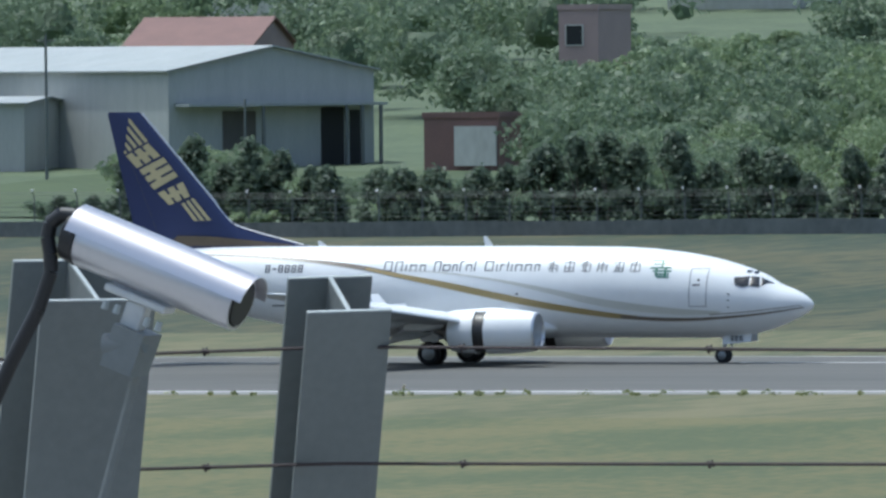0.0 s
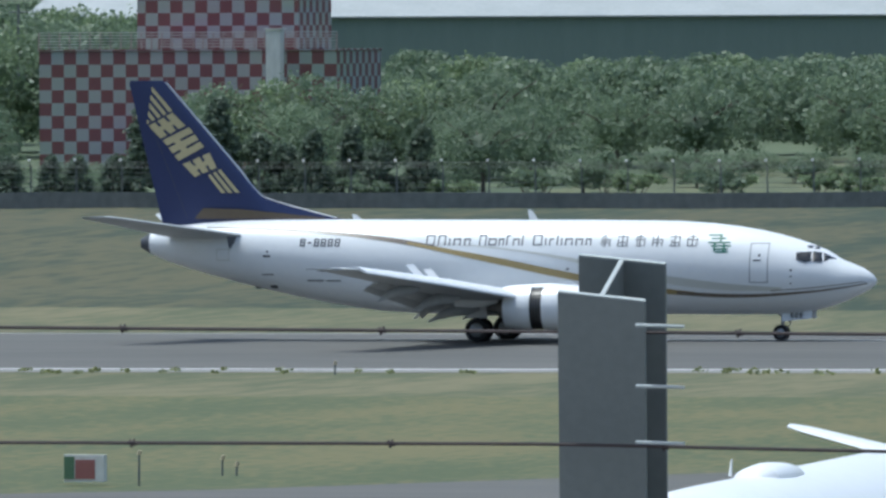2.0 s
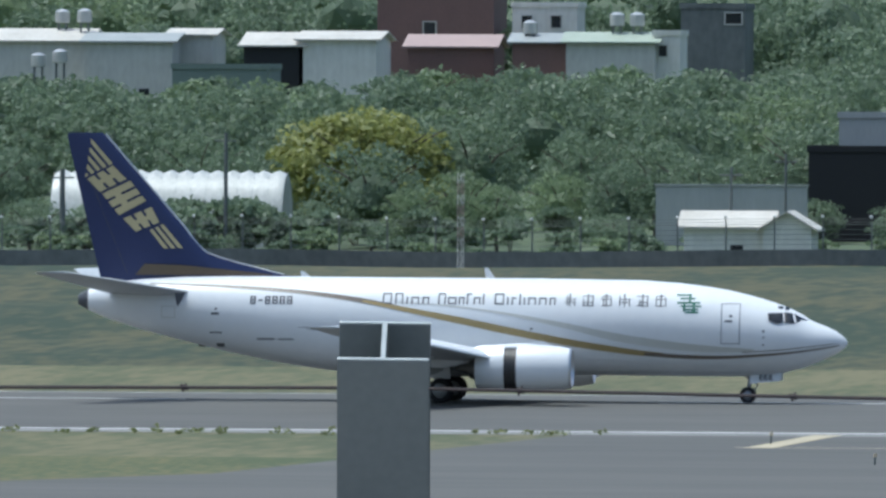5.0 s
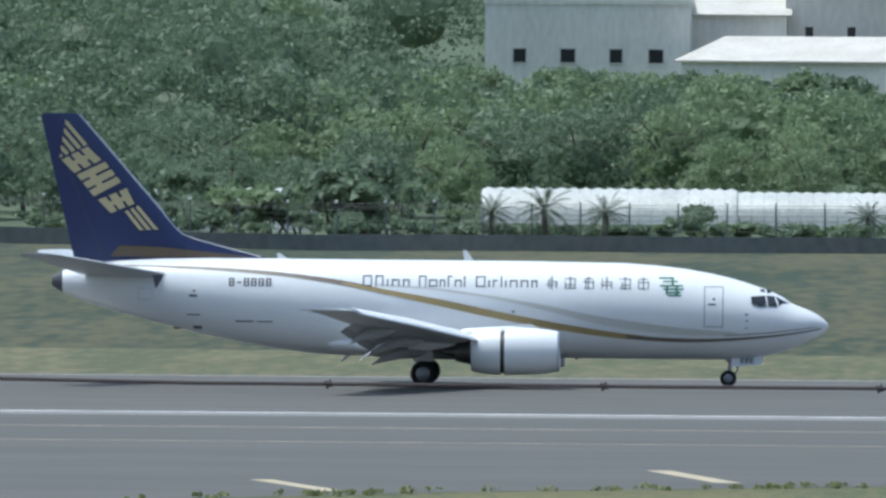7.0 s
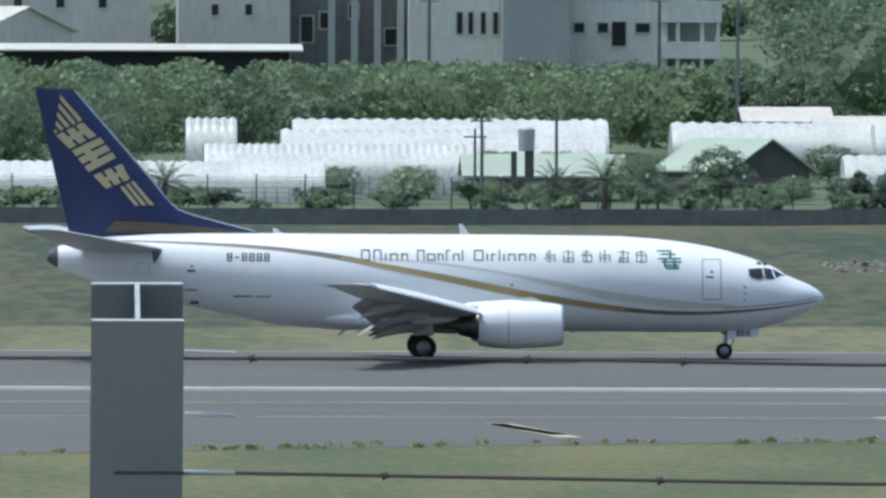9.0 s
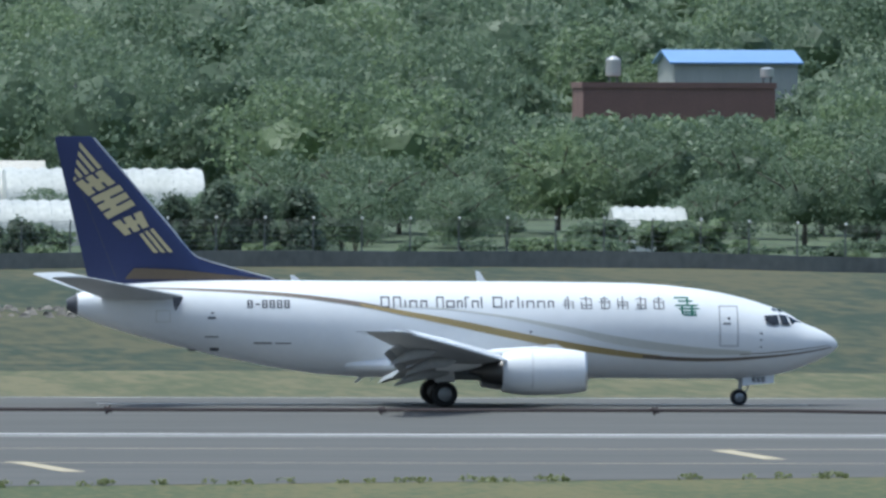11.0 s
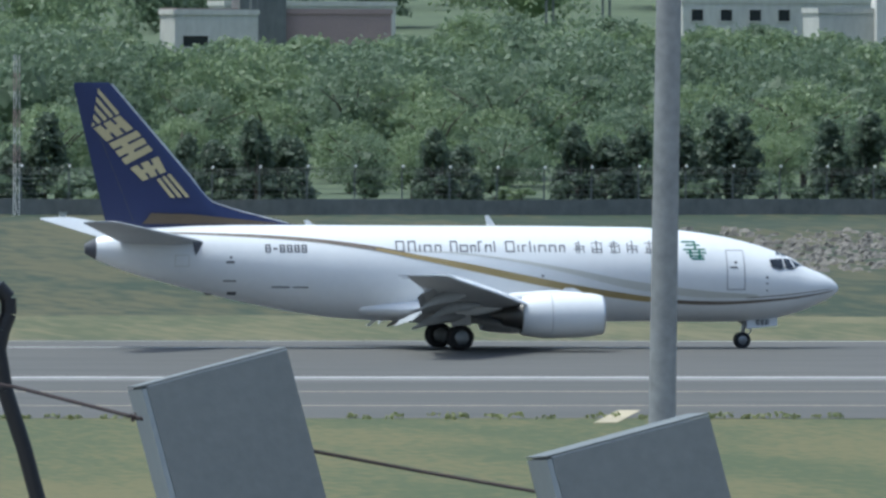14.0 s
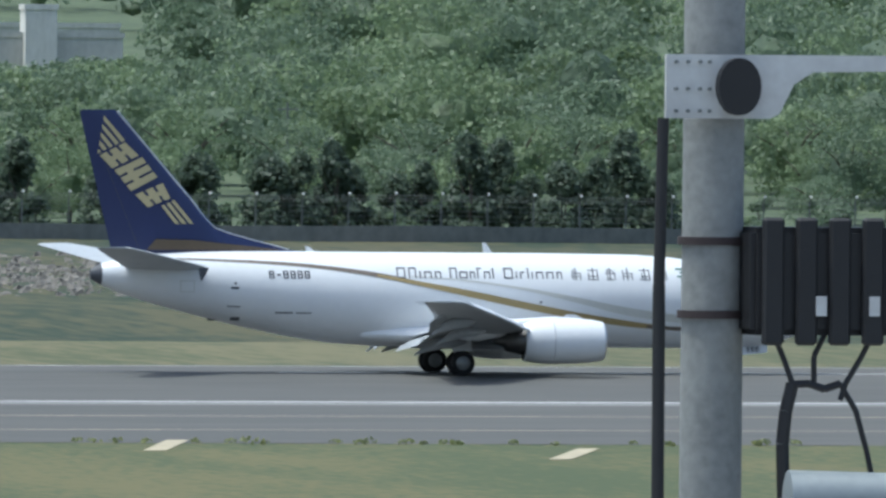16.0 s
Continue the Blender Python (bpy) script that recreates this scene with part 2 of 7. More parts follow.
JET = thing("cargo_jet", "white twin-engined cargo jet with a blue tail on the runway", "airplane", pose(0, RUN_Y, 0))
FUS = ((15.80, 2.62, 2.48, 0.07), (15.72, 2.74, 2.36, 0.22), (15.55, 2.90, 2.22, 0.40), (15.25, 3.09, 2.04, 0.62), (14.9, 3.25, 1.88, 0.83), (14.5, 3.40, 1.70, 1.03), (14.2, 3.53, 1.59, 1.16), (13.9, 3.74, 1.48, 1.27), (13.6, 3.90, 1.40, 1.37), (13.0, 4.14, 1.24, 1.54), (12.4, 4.34, 1.16, 1.66), (11.73, 4.53, 1.13, 1.74), (10.9, 4.72, 1.11, 1.81), (9.9, 4.89, 1.11, 1.86), (8.7, 5.03, 1.11, 1.88), (7.2, 5.13, 1.12, 1.88), (3.0, 5.18, 1.13, 1.88), (-4.2, 5.19, 1.15, 1.88), (-6.2, 5.20, 1.28, 1.87), (-8.2, 5.21, 1.58, 1.80), (-10.2, 5.21, 1.98, 1.66), (-12.2, 5.18, 2.46, 1.42), (-14.0, 5.08, 2.93, 1.10), (-15.4, 4.90, 3.36, 0.74), (-16.3, 4.62, 3.74, 0.42), (-16.7, 4.38, 3.98, 0.15))


def fus_at(x):
    for a, b in zip(FUS, FUS[1:]):
        if b[0] <= x <= a[0]:
            k = (x - b[0]) / (a[0] - b[0])
            return [b[i] + (a[i] - b[i]) * k for i in (1, 2, 3)]
    return FUS[-1][1:]


def fus_y(x, z, out=0.012):
    zt, zb, w = fus_at(x)
    h, c = (zt - zb) / 2, (zt + zb) / 2
    return -w * math.sqrt(max(0.0, 1 - min(1.0, ((z - c) / h) ** 2))) - out


def fuselage():
    bm = bmesh.new()
    rings = []
    for x, zt, zb, w in FUS:
        h, c = (zt - zb) / 2, (zt + zb) / 2
        rings.append([(x, w * math.cos(2 * math.pi * i / 48), c + h * math.sin(2 * math.pi * i / 48)) for i in range(48)])
    bm_loft(bm, rings)
    return part("fuselage", bm, M_WHITE, JET, "", True)


FUSELAGE = fuselage()


def decal(bm, pts, out=0.014):
    """Paint with a slight thickness on the camera side of the fuselage: quads between an upper and a lower line of (x, z upper, z lower)."""
    up = [bm.verts.new((x, fus_y(x, a, out), a)) for x, a, b in pts]
    dn = [bm.verts.new((x, fus_y(x, b, out), b)) for x, a, b in pts]
    for i in range(len(pts) - 1):
        bm.faces.new((up[i], up[i + 1], dn[i + 1], dn[i]))


def patch(bm, x0, x1, z0, z1, out=0.014, slant=0.0):
    n = max(1, int((x1 - x0) / 0.4))
    m = max(1, math.ceil((z1 - z0) / 0.09))
    for j in range(m):
        a, b = z0 + (z1 - z0) * (j + 1) / m, z0 + (z1 - z0) * j / m
        decal(bm, [(x0 + (x1 - x0) * i / n + slant * (a - z0), a, b) for i in range(n + 1)], out)


def painted(name, bm, material, parent, label=""):
    """Paint on the near side, and its mirror image on the far side."""
    far = bm.copy()
    for v in far.verts:
        v.co.y = -v.co.y
    near = part(name, bm, material, parent, label)
    part(name, far, material, parent, label)
    return near


def smooth_line(pts, n=40):
    """A smooth line through (x, z, width) knots."""
    out = []
    for i in range(n + 1):
        s = i / n * (len(pts) - 1)
        k = min(int(s), len(pts) - 2)
        f = s - k
        p = [pts[max(0, min(len(pts) - 1, k + d))] for d in (-1, 0, 1, 2)]
        out.append(tuple(0.5 * (2 * p[1][c] + (p[2][c] - p[0][c]) * f + (2 * p[0][c] - 5 * p[1][c] + 4 * p[2][c] - p[3][c]) * f * f + (3 * p[1][c] - p[0][c] - 3 * p[2][c] + p[3][c]) * f ** 3) for c in range(3)))
    return out


def band(name, knots, material, label, n=48, out=0.014):
    bm = bmesh.new()
    decal(bm, [(x, z - 0.07 + w / 2, z - 0.07 - w / 2) for x, z, w in smooth_line(knots, n)], out)
    return painted(name, bm, material, FUSELAGE, label)


# livery of the fuselage
band("tail_stripe", ((-13.6, 4.95, 0.05), (-11.6, 4.90, 0.09), (-9.2, 4.80, 0.13), (-6.9, 4.62, 0.16), (-4.5, 4.30, 0.20), (-2.6, 3.92, 0.20)), M_BROWN, "thin brown stripe")
band("gold_stripe", ((-4.5, 4.29, 0.10), (-2.2, 3.85, 0.22), (-0.3, 3.48, 0.29), (2.1, 2.99, 0.31), (4.4, 2.57, 0.29), (6.8, 2.22, 0.24), (8.2, 2.09, 0.17)), M_GOLD, "curved gold stripe", out=0.016)
band("nose_stripe", ((7.4, 2.13, 0.16), (9.2, 2.02, 0.16), (11.0, 2.02, 0.13), (13.2, 2.18, 0.09), (14.6, 2.36, 0.06), (15.5, 2.52, 0.04)), M_BROWN, "thin brown stripe", out=0.018)
band("upper_stripe", ((-3.0, 4.24, 0.03), (-1.0, 4.12, 0.05), (1.5, 3.80, 0.10), (4.0, 3.32, 0.22), (6.5, 2.78, 0.34), (9.5, 2.40, 0.30), (12.0, 2.30, 0.12)), M_PALE, "pale grey shaded stripe", out=0.012)
band("nose_upper_stripe", ((11.5, 2.22, 0.03), (13.2, 2.34, 0.035), (14.6, 2.50, 0.03), (15.4, 2.60, 0.02)), M_BROWN, "thin brown stripe", n=16, out=0.018)


def lettering():
    """Company writing as plain bars, a bar for each letter; tall and short ones."""
    words = ((-3.64, 0.142, (0.38, 0.34, 0.06, 0.33, 0.28), "ttsss"), (-1.30, 0.094, (0.32, 0.36, 0.24, 0.20, 0.29, 0.06), "tsstst"), (1.08, 0.127, (0.40, 0.06, 0.20, 0.06, 0.06, 0.33, 0.32, 0.25), "tsstssss"))
    for x, gap, widths, kinds in words:
        for w, k in zip(widths, kinds):
            bm = bmesh.new()
            z1 = 4.56 if k == "t" else 4.40
            patch(bm, x, x + 0.06, 4.10, z1)
            if w > 0.15:
                patch(bm, x + 0.06, x + w, z1 - 0.06, z1)
            if w > 0.22:
                patch(bm, x + w - 0.055, x + w, 4.10, z1 - 0.06)
            if w > 0.35:
                patch(bm, x + 0.06, x + w - 0.055, 4.10, 4.155)
            painted("letter_bar", bm, M_INK, FUSELAGE)
            x += w + gap
    for i in range(6):
        x = 4.02 + i * 0.765
        bm = bmesh.new()
        patch(bm, x + 0.21, x + 0.26, 4.04, 4.58)
        for k, z in enumerate((4.06, 4.20, 4.33, 4.46)):
            if (k + i) % 3:
                patch(bm, x + (0.02, 0.0, 0.06)[(i + k) % 3], x + (0.46, 0.40, 0.48)[(i * 2 + k) % 3], z, z + 0.035)
        patch(bm, x + (0.02 if i % 2 else 0.10), x + (0.06 if i % 2 else 0.14), 4.06, (4.50, 4.36, 4.44)[i % 3])
        patch(bm, x + 0.42, x + 0.46, 4.06, (4.34, 4.50, 4.42)[i % 3])
        painted("letter_bar", bm, M_INK, FUSELAGE)
    # plain registration bars
    for i in range(6):
        bm = bmesh.new()
        x = -9.24 + i * 0.31
        if i == 1:
            patch(bm, x + 0.03, x + 0.21, 4.18, 4.25)
        else:
            for z in (4.06, 4.20, 4.34):
                patch(bm, x, x + 0.23, z, z + 0.055)
            patch(bm, x, x + 0.065, 4.06, 4.39)
            patch(bm, x + 0.165, x + 0.23, 4.06, 4.39)
        painted("registration_bar", bm, M_INK, FUSELAGE)


lettering()
bm = bmesh.new()
for x, z, w in ((8.72, 4.50, 0.62), (8.88, 4.36, 0.62), (8.76, 4.18, 0.95), (8.90, 4.04, 0.85), (9.08, 3.90, 0.55), (9.10, 3.78, 0.55)):
    patch(bm, x, x + w, z, z + 0.07, slant=0.2)
patch(bm, 9.25, 9.34, 4.22, 4.56)
patch(bm, 9.42, 9.52, 3.80, 4.24)
patch(bm, 9.02, 9.11, 3.85, 4.20)
painted("emblem", bm, M_LOGO, FUSELAGE, "green painted emblem")


def outline(bm, x0, x1, z0, z1, w=0.035):
    for a, b, c, d in ((x0, x1, z0, z0 + w), (x0, x1, z1 - w, z1), (x0, x0 + w, z0, z1), (x1 - w, x1, z0, z1)):
        patch(bm, a, b, c, d)


bm = bmesh.new()
outline(bm, 10.62, 11.42, 2.50, 4.20)
door = part("door", bm, M_SEAM, FUSELAGE, "closed white front door with grey outline")
bm = bmesh.new()
patch(bm, 10.78, 11.10, 3.42, 3.49)
patch(bm, 10.98, 11.08, 3.62, 3.72)
part("handle", bm, M_INK, door, "dark recessed handle")
for x, z, w, h in ((-10.9, 3.60, 0.34, 0.09), (-10.75, 3.80, 0.10, 0.09), (-11.0, 2.82, 0.55, 0.05), (-8.95, 2.56, 0.75, 0.06), (-8.05, 2.56, 0.65, 0.05), (-10.75, 2.24, 0.36, 0.14), (-11.6, 2.22, 0.28, 0.10), (12.35, 3.0, 0.10, 0.08), (12.35, 2.75, 0.10, 0.05), (12.35, 2.45, 0.08, 0.05), (2.6, 3.05, 0.12, 0.08)):
    bm = bmesh.new()
    patch(bm, x, x + w, z, z + h)
    part("hatch_mark", bm, M_INK, FUSELAGE)
bm = bmesh.new()
outline(bm, -13.05, -12.45, 3.45, 3.95, 0.03)
part("hatch_outline", bm, M_PALE, FUSELAGE)
for pts in (((12.50, 3.82), (12.55, 3.52), (12.92, 3.40), (13.16, 3.46), (13.10, 3.86)), ((13.15, 3.87), (13.21, 3.44), (13.62, 3.40), (13.50, 3.82)), ((13.55, 3.83), (13.67, 3.44), (14.12, 3.52), (13.70, 3.74)), ((12.86, 4.12), (12.92, 4.02), (13.10, 4.0), (13.08, 4.10)), ((13.14, 4.08), (13.18, 3.97), (13.36, 3.95), (13.30, 4.05))):
    bm = bmesh.new()
    pts = [(x + 0.06, z - 0.03) for x, z in pts]
    mx, mz = sum(p[0] for p in pts) / len(pts), sum(p[1] for p in pts) / len(pts)
    rows = [[bm.verts.new((mx + (x - mx) * k, fus_y(mx + (x - mx) * k, mz + (z - mz) * k, 0.055), mz + (z - mz) * k)) for x, z in pts] for k in (1.0, 0.66, 0.33)]
    hub = bm.verts.new((mx, fus_y(mx, mz, 0.055), mz))
    for q in range(len(pts)):
        e = (q + 1) % len(pts)
        bm.faces.new((rows[0][q], rows[0][e], rows[1][e], rows[1][q]))
        bm.faces.new((rows[1][q], rows[1][e], rows[2][e], rows[2][q]))
        bm.faces.new((rows[2][q], rows[2][e], hub))
    painted("cockpit_window", bm, M_WINDOW, FUSELAGE, "dark glass pane")
for x, h in ((0.8, 0.42), (-7.0, 0.22)):
    bm = bmesh.new()
    bm_poly(bm, ((x + 0.12, -0.02, 5.2), (x - 0.25, -0.02, 5.2), (x - 0.32, -0.02, 5.2 + h), (x - 0.16, -0.02, 5.2 + h)), (0, 0.04, 0))
    part("antenna", bm, M_WHITE, FUSELAGE)
bm = bmesh.new()
bm_poly(bm, ((-4.0, -0.02, 1.3), (-4.25, -0.02, 1.3), (-4.62, -0.02, 0.92), (-4.5, -0.02, 0.92)), (0, 0.04, 0))
part("belly_antenna", bm, M_WHITE, FUSELAGE)
bm = bmesh.new()
bm_poly(bm, ((5.6, -0.02, 1.3), (5.3, -0.02, 1.3), (5.2, -0.02, 1.05), (5.3, -0.02, 1.05)), (0, 0.04, 0))
part("belly_antenna", bm, M_WHITE, FUSELAGE)
# keel fairing under the wing
bm = bmesh.new()
bm_loft(bm, [[(x, w * math.cos(a), z + h * math.sin(a)) for a in [2 * math.pi * i / 24 for i in range(24)]] for x, w, z, h in ((5.2, 0.4, 1.6, 0.2), (3.6, 1.75, 1.62, 0.50), (0.5, 2.05, 1.62, 0.60), (-2.6, 2.02, 1.65, 0.58), (-5.0, 1.3, 1.7, 0.40), (-6.4, 0.3, 1.9, 0.2))])
part("belly_fairing", bm, M_WHITE, JET, "", True)


def airfoil(xle, y, z, chord, t, n=10, up=(0, 0, 1), droop=0.0):
    pts = []
    ca, sa = math.cos(droop), math.sin(droop)
    for side in (1, -1):
        rng = range(n + 1) if side == 1 else range(n - 1, 0, -1)
        for i in rng:
            s = 0.5 - 0.5 * math.cos(math.pi * i / n)
            h = 5 * t * (0.2969 * math.sqrt(s) - 0.126 * s - 0.3516 * s * s + 0.2843 * s ** 3 - 0.1036 * s ** 4) * chord
            u, v = -s * chord, side * h * (1.15 if side == 1 else 0.85)
            u, v = u * ca + v * sa * -1, u * sa + v * ca
            pts.append((xle + u, y + v * up[1], z + v * up[2]))
    return pts


# fin with dorsal fillet
FIN_ROWS = ((4.9, -10.17, 5.57, 0.085), (6.95, -11.95, 4.29, 0.088), (9.1, -13.82, 2.94, 0.09), (11.08, -15.54, 1.69, 0.09), (11.22, -15.72, 1.46, 0.07))
DORSAL = ((-7.5, 0.02, 5.19), (-8.0, 0.06, 5.27), (-8.9, 0.10, 5.50), (-9.8, 0.13, 5.73), (-10.7, 0.17, 5.98), (-11.25, 0.20, 6.18), (-11.6, 0.21, 6.45), (-11.9, 0.20, 6.80), (-12.2, 0.2, 7.0))
bm = bmesh.new()
bm_loft(bm, [airfoil(x, 0, z, c, t, up=(0, 1, 0)) for z, x, c, t in FIN_ROWS])
FIN = part("fin", bm, M_BLUE, JET, "dark blue tail fin", True)
bm = bmesh.new()
bm_loft(bm, [[(x, -w, 5.1), (x, -w * 0.45, 5.1 + (z1 - 5.1) * 0.7), (x, 0, z1), (x, w * 0.45, 5.1 + (z1 - 5.1) * 0.7), (x, w, 5.1)] for x, w, z1 in DORSAL])
part("dorsal_fin", bm, M_BLUE, JET, "", True)
bm = bmesh.new()
EDGE = [(x, z1) for x, w, z1 in DORSAL[1:-1]] + [(-15.54 + (11.08 - z) * 0.869, z) for z in (7.2, 9.1, 11.15)]
for (xa, za), (xb, zb) in zip(EDGE, EDGE[1:]):
    ra, rb = (0.028 if za < 6.3 else 0.048), (0.028 if zb < 6.3 else 0.048)
    bm_tube(bm, (xa, 0, za), (xb, 0, zb), ra, rb, 10)
part("leading_edge", bm, M_LIP, FIN, "bare metal leading edge", True)


def fin_half(x, z):
    """Half the thickness of the fin and its fillet at a point of the side."""
    y = 0.0
    for (za, xa, ca, ta), (zb, xb, cb, tb) in zip(FIN_ROWS, FIN_ROWS[1:]):
        if za <= z <= zb:
            k = (z - za) / (zb - za)
            c, t = ca + (cb - ca) * k, ta + (tb - ta) * k
            q = min(1.0, max(0.0, (xa + (xb - xa) * k - x) / c))
            y = 5.75 * t * c * (0.2969 * math.sqrt(q) - 0.126 * q - 0.3516 * q * q + 0.2843 * q ** 3 - 0.1036 * q ** 4)
    for (xa, wa, za), (xb, wb, zb) in zip(DORSAL, DORSAL[1:]):
        if xb <= x <= xa:
            k = (x - xa) / (xb - xa)
            y = max(y, (wa + (wb - wa) * k) * max(0.0, 1 - 0.78 * (z - 5.1) / (za + (zb - za) * k - 5.1)))
    return y


def fin_mark(name, pts, material, label=""):
    """A four-sided patch of paint on each side of the fin, laid on its curve."""
    for s in (-1, 1):
        bm = bmesh.new()
        a, b, c, d = [Vector((x, z)) for x, z in pts]
        rows = []
        for i in range(5):
            p, q = a.lerp(b, i / 4), d.lerp(c, i / 4)
            rows.append([bm.verts.new((v.x, s * (fin_half(v.x, v.y) + 0.012), v.y)) for v in (p, p.lerp(q, 0.5), q)])
        for r0, r1 in zip(rows, rows[1:]):
            for i in (0, 1):
                bm.faces.new((r0[i], r0[i + 1], r1[i + 1], r1[i]))
        part(name, bm, material, FIN, label)


M_TAILBASE = mat("dull_brown_gold_paint", (0.145, 0.108, 0.070), 0.4, scale=1.0)
# five speed stripes above, three below, slanting with the leading edge
for k in range(5):
    x0, z0 = -16.20 - 0.058 * k, 10.98 - 0.36 * k
    x1, z1 = -15.28 - 0.255 * k, 9.93 - 0.125 * k
    fin_mark("tail_stripe", ((x0, z0), (x1, z1), (x1 - 0.14, z1 - 0.10), (x0 - 0.02, z0 - 0.20)), M_EMS, "slanting pale gold stripe")
for k in range(3):
    x0, z0, x1, z1 = -13.12 - 0.22 * k, 7.38 - 0.10 * k, -12.26 - 0.31 * k, 6.37 - 0.01 * k
    fin_mark("tail_stripe", ((x0, z0), (x1, z1), (x1 - 0.20, z1), (x0 - 0.13, z0 - 0.06)), M_EMS, "slanting pale gold stripe")
# three striped blocks between them: corners, and whether the bars run along or across
for corners, along in ((((-15.27, 9.83), (-14.68, 9.27), (-15.82, 8.71), (-16.37, 9.27)), True), (((-14.53, 9.20), (-13.85, 8.35), (-15.00, 7.74), (-15.72, 8.64)), False), (((-13.62, 8.10), (-13.28, 7.45), (-14.28, 7.05), (-14.82, 7.60)), True)):
    a, b, c, d = [Vector(v) for v in corners]
    if not along:
        a, b, c, d = b, c, d, a
    for k0, k1 in ((0.0, 0.27), (0.365, 0.635), (0.73, 1.0)):
        fin_mark("tail_bar", (a.lerp(d, k0), b.lerp(c, k0), b.lerp(c, k1), a.lerp(d, k1)), M_EMS, "pale gold painted bar")
    m0, m1 = a.lerp(b, 0.36 if along else 0.5), a.lerp(b, 0.64 if along else 0.72)
    n0, n1 = d.lerp(c, 0.36 if along else 0.5), d.lerp(c, 0.64 if along else 0.72)
    fin_mark("tail_bar", (m0.lerp(n0, 0.2), m1.lerp(n1, 0.2), m1.lerp(n1, 0.8), m0.lerp(n0, 0.8)), M_EMS, "pale gold painted bar")
for pts in (((-12.3, 5.66), (-8.5, 5.29), (-8.5, 5.24), (-12.3, 5.24)), ((-13.9, 5.70), (-12.3, 5.66), (-12.3, 5.24), (-14.3, 5.24))):
    fin_mark("tail_gold_base", pts, M_TAILBASE, "dull brown gold band at the base")
for za, zb in ((6.4, 5.3), (7.9, 6.5), (9.4, 8.0)):
    xa, xb = -15.1 - (za - 6.4) * 0.40, -15.1 - (zb - 6.4) * 0.40
    fin_mark("rudder_seam", ((xa, za), (xa + 0.03, za), (xb + 0.03, zb), (xb, zb)), M_INK)

for s in (-1, 1):
    # tailplane
    bm = bmesh.new()
    bm_loft(bm, [airfoil(x, s * y, z, c, t) for x, y, z, c, t in ((-11.3, 0.4, 4.42, 3.9, 0.09), (-11.9, 1.2, 4.52, 3.6, 0.09), (-16.15, 6.2, 5.36, 1.6, 0.09), (-16.5, 6.38, 5.40, 1.1, 0.05))])
    tp = part("tailplane", bm, M_WING, JET, "grey tailplane", True)
    bm = bmesh.new()
    bm_poly(bm, ((-11.95, s * 1.9, 4.52), (-12.1, s * 1.9, 4.2), (-12.28, s * 1.9, 3.92), (-12.36, s * 1.9, 4.2), (-12.4, s * 1.9, 4.5)), (0, 0.05 * s, 0))
    part("tailplane_seal", bm, M_INK, tp)
    # wing
    bm = bmesh.new()
    WING = ((3.35, 1.0, 1.50, 6.4, 0.13), (2.75, 1.9, 1.60, 5.85, 0.13), (1.15, 5.0, 1.98, 3.75, 0.12), (-1.3, 9.7, 2.66, 2.6, 0.11), (-3.70, 14.2, 3.28, 1.65, 0.10), (-4.1, 14.42, 3.31, 1.1, 0.06))
    bm_loft(bm, [airfoil(x, s * y, z, c, t) for x, y, z, c, t in WING])
    wing = part("wing", bm, M_WING, JET, "light grey swept wing", True)
    bm = bmesh.new()
    bm_loft(bm, [airfoil(x, s * y, z, c, t, droop=radians(-30)) for x, y, z, c, t in ((1.36, 5.5, 1.90, 0.95, 0.16), (-0.86, 9.7, 2.52, 0.85, 0.16), (-3.18, 14.0, 3.12, 0.60, 0.16))])
    part("slat", bm, M_WHITE, wing, "pale extended leading edge slat", True)
    bm = bmesh.new()
    bm_loft(bm, [airfoil(x, s * y, z, c, 0.12, droop=radians(20)) for x, y, z, c in ((3.2, 1.9, 1.58, 0.5), (1.75, 4.1, 1.86, 0.5))])
    part("inboard_slat", bm, M_LIP, wing, "", True)
    # slotted flaps, lowered
    for name, secs in (("inboard_flap", ((-2.75, 1.95, 1.52, 1.25), (-2.35, 4.3, 1.84, 1.15))), ("outboard_flap", ((-2.2, 5.6, 2.02, 1.2), (-3.55, 10.4, 2.72, 0.85)))):
        bm = bmesh.new()
        bm_loft(bm, [airfoil(x, s * y, z, c * 0.62, 0.14, droop=radians(24)) for x, y, z, c in secs])
        flap = part(name, bm, M_WING, wing, "grey lowered flap", True)
    for name, secs in (("inboard_aft_flap", ((-3.45, 1.95, 1.24, 0.45), (-3.0, 4.3, 1.56, 0.42))), ("outboard_aft_flap", ((-2.86, 5.6, 1.74, 0.42), (-4.02, 10.4, 2.52, 0.3)))):
        bm = bmesh.new()
        bm_loft(bm, [airfoil(x, s * y, z, c, 0.12, droop=radians(42)) for x, y, z, c in secs])
        part(name, bm, M_WING, wing, "", True)
    for y, x, z, ln in ((3.1, -0.9, 1.40, 2.3), (6.6, -0.9, 1.95, 2.1), (9.3, -2.0, 2.38, 1.9)):
        bm = bmesh.new()
        bm_loft(bm, [[(x - ln * k, s * y + r * 0.6 * math.cos(a), z - drop + r * math.sin(a)) for a in [2 * math.pi * i / 12 for i in range(12)]] for k, r, drop in ((0, 0.04, 0), (0.2, 0.2, 0.04), (0.5, 0.24, 0.08), (0.75, 0.18, 0.25), (1.0, 0.03, 0.55))])
        part("flap_fairing", bm, M_WING, wing, "", True)
    bm = bmesh.new()
    bm_tube(bm, (-5.2, s * 14.3, 3.3), (-5.75, s * 14.3, 3.30), 0.02, 0.01, 6)
    bm_tube(bm, (-5.0, s * 13.6, 3.2), (-5.45, s * 13.6, 3.20), 0.02, 0.01, 6)
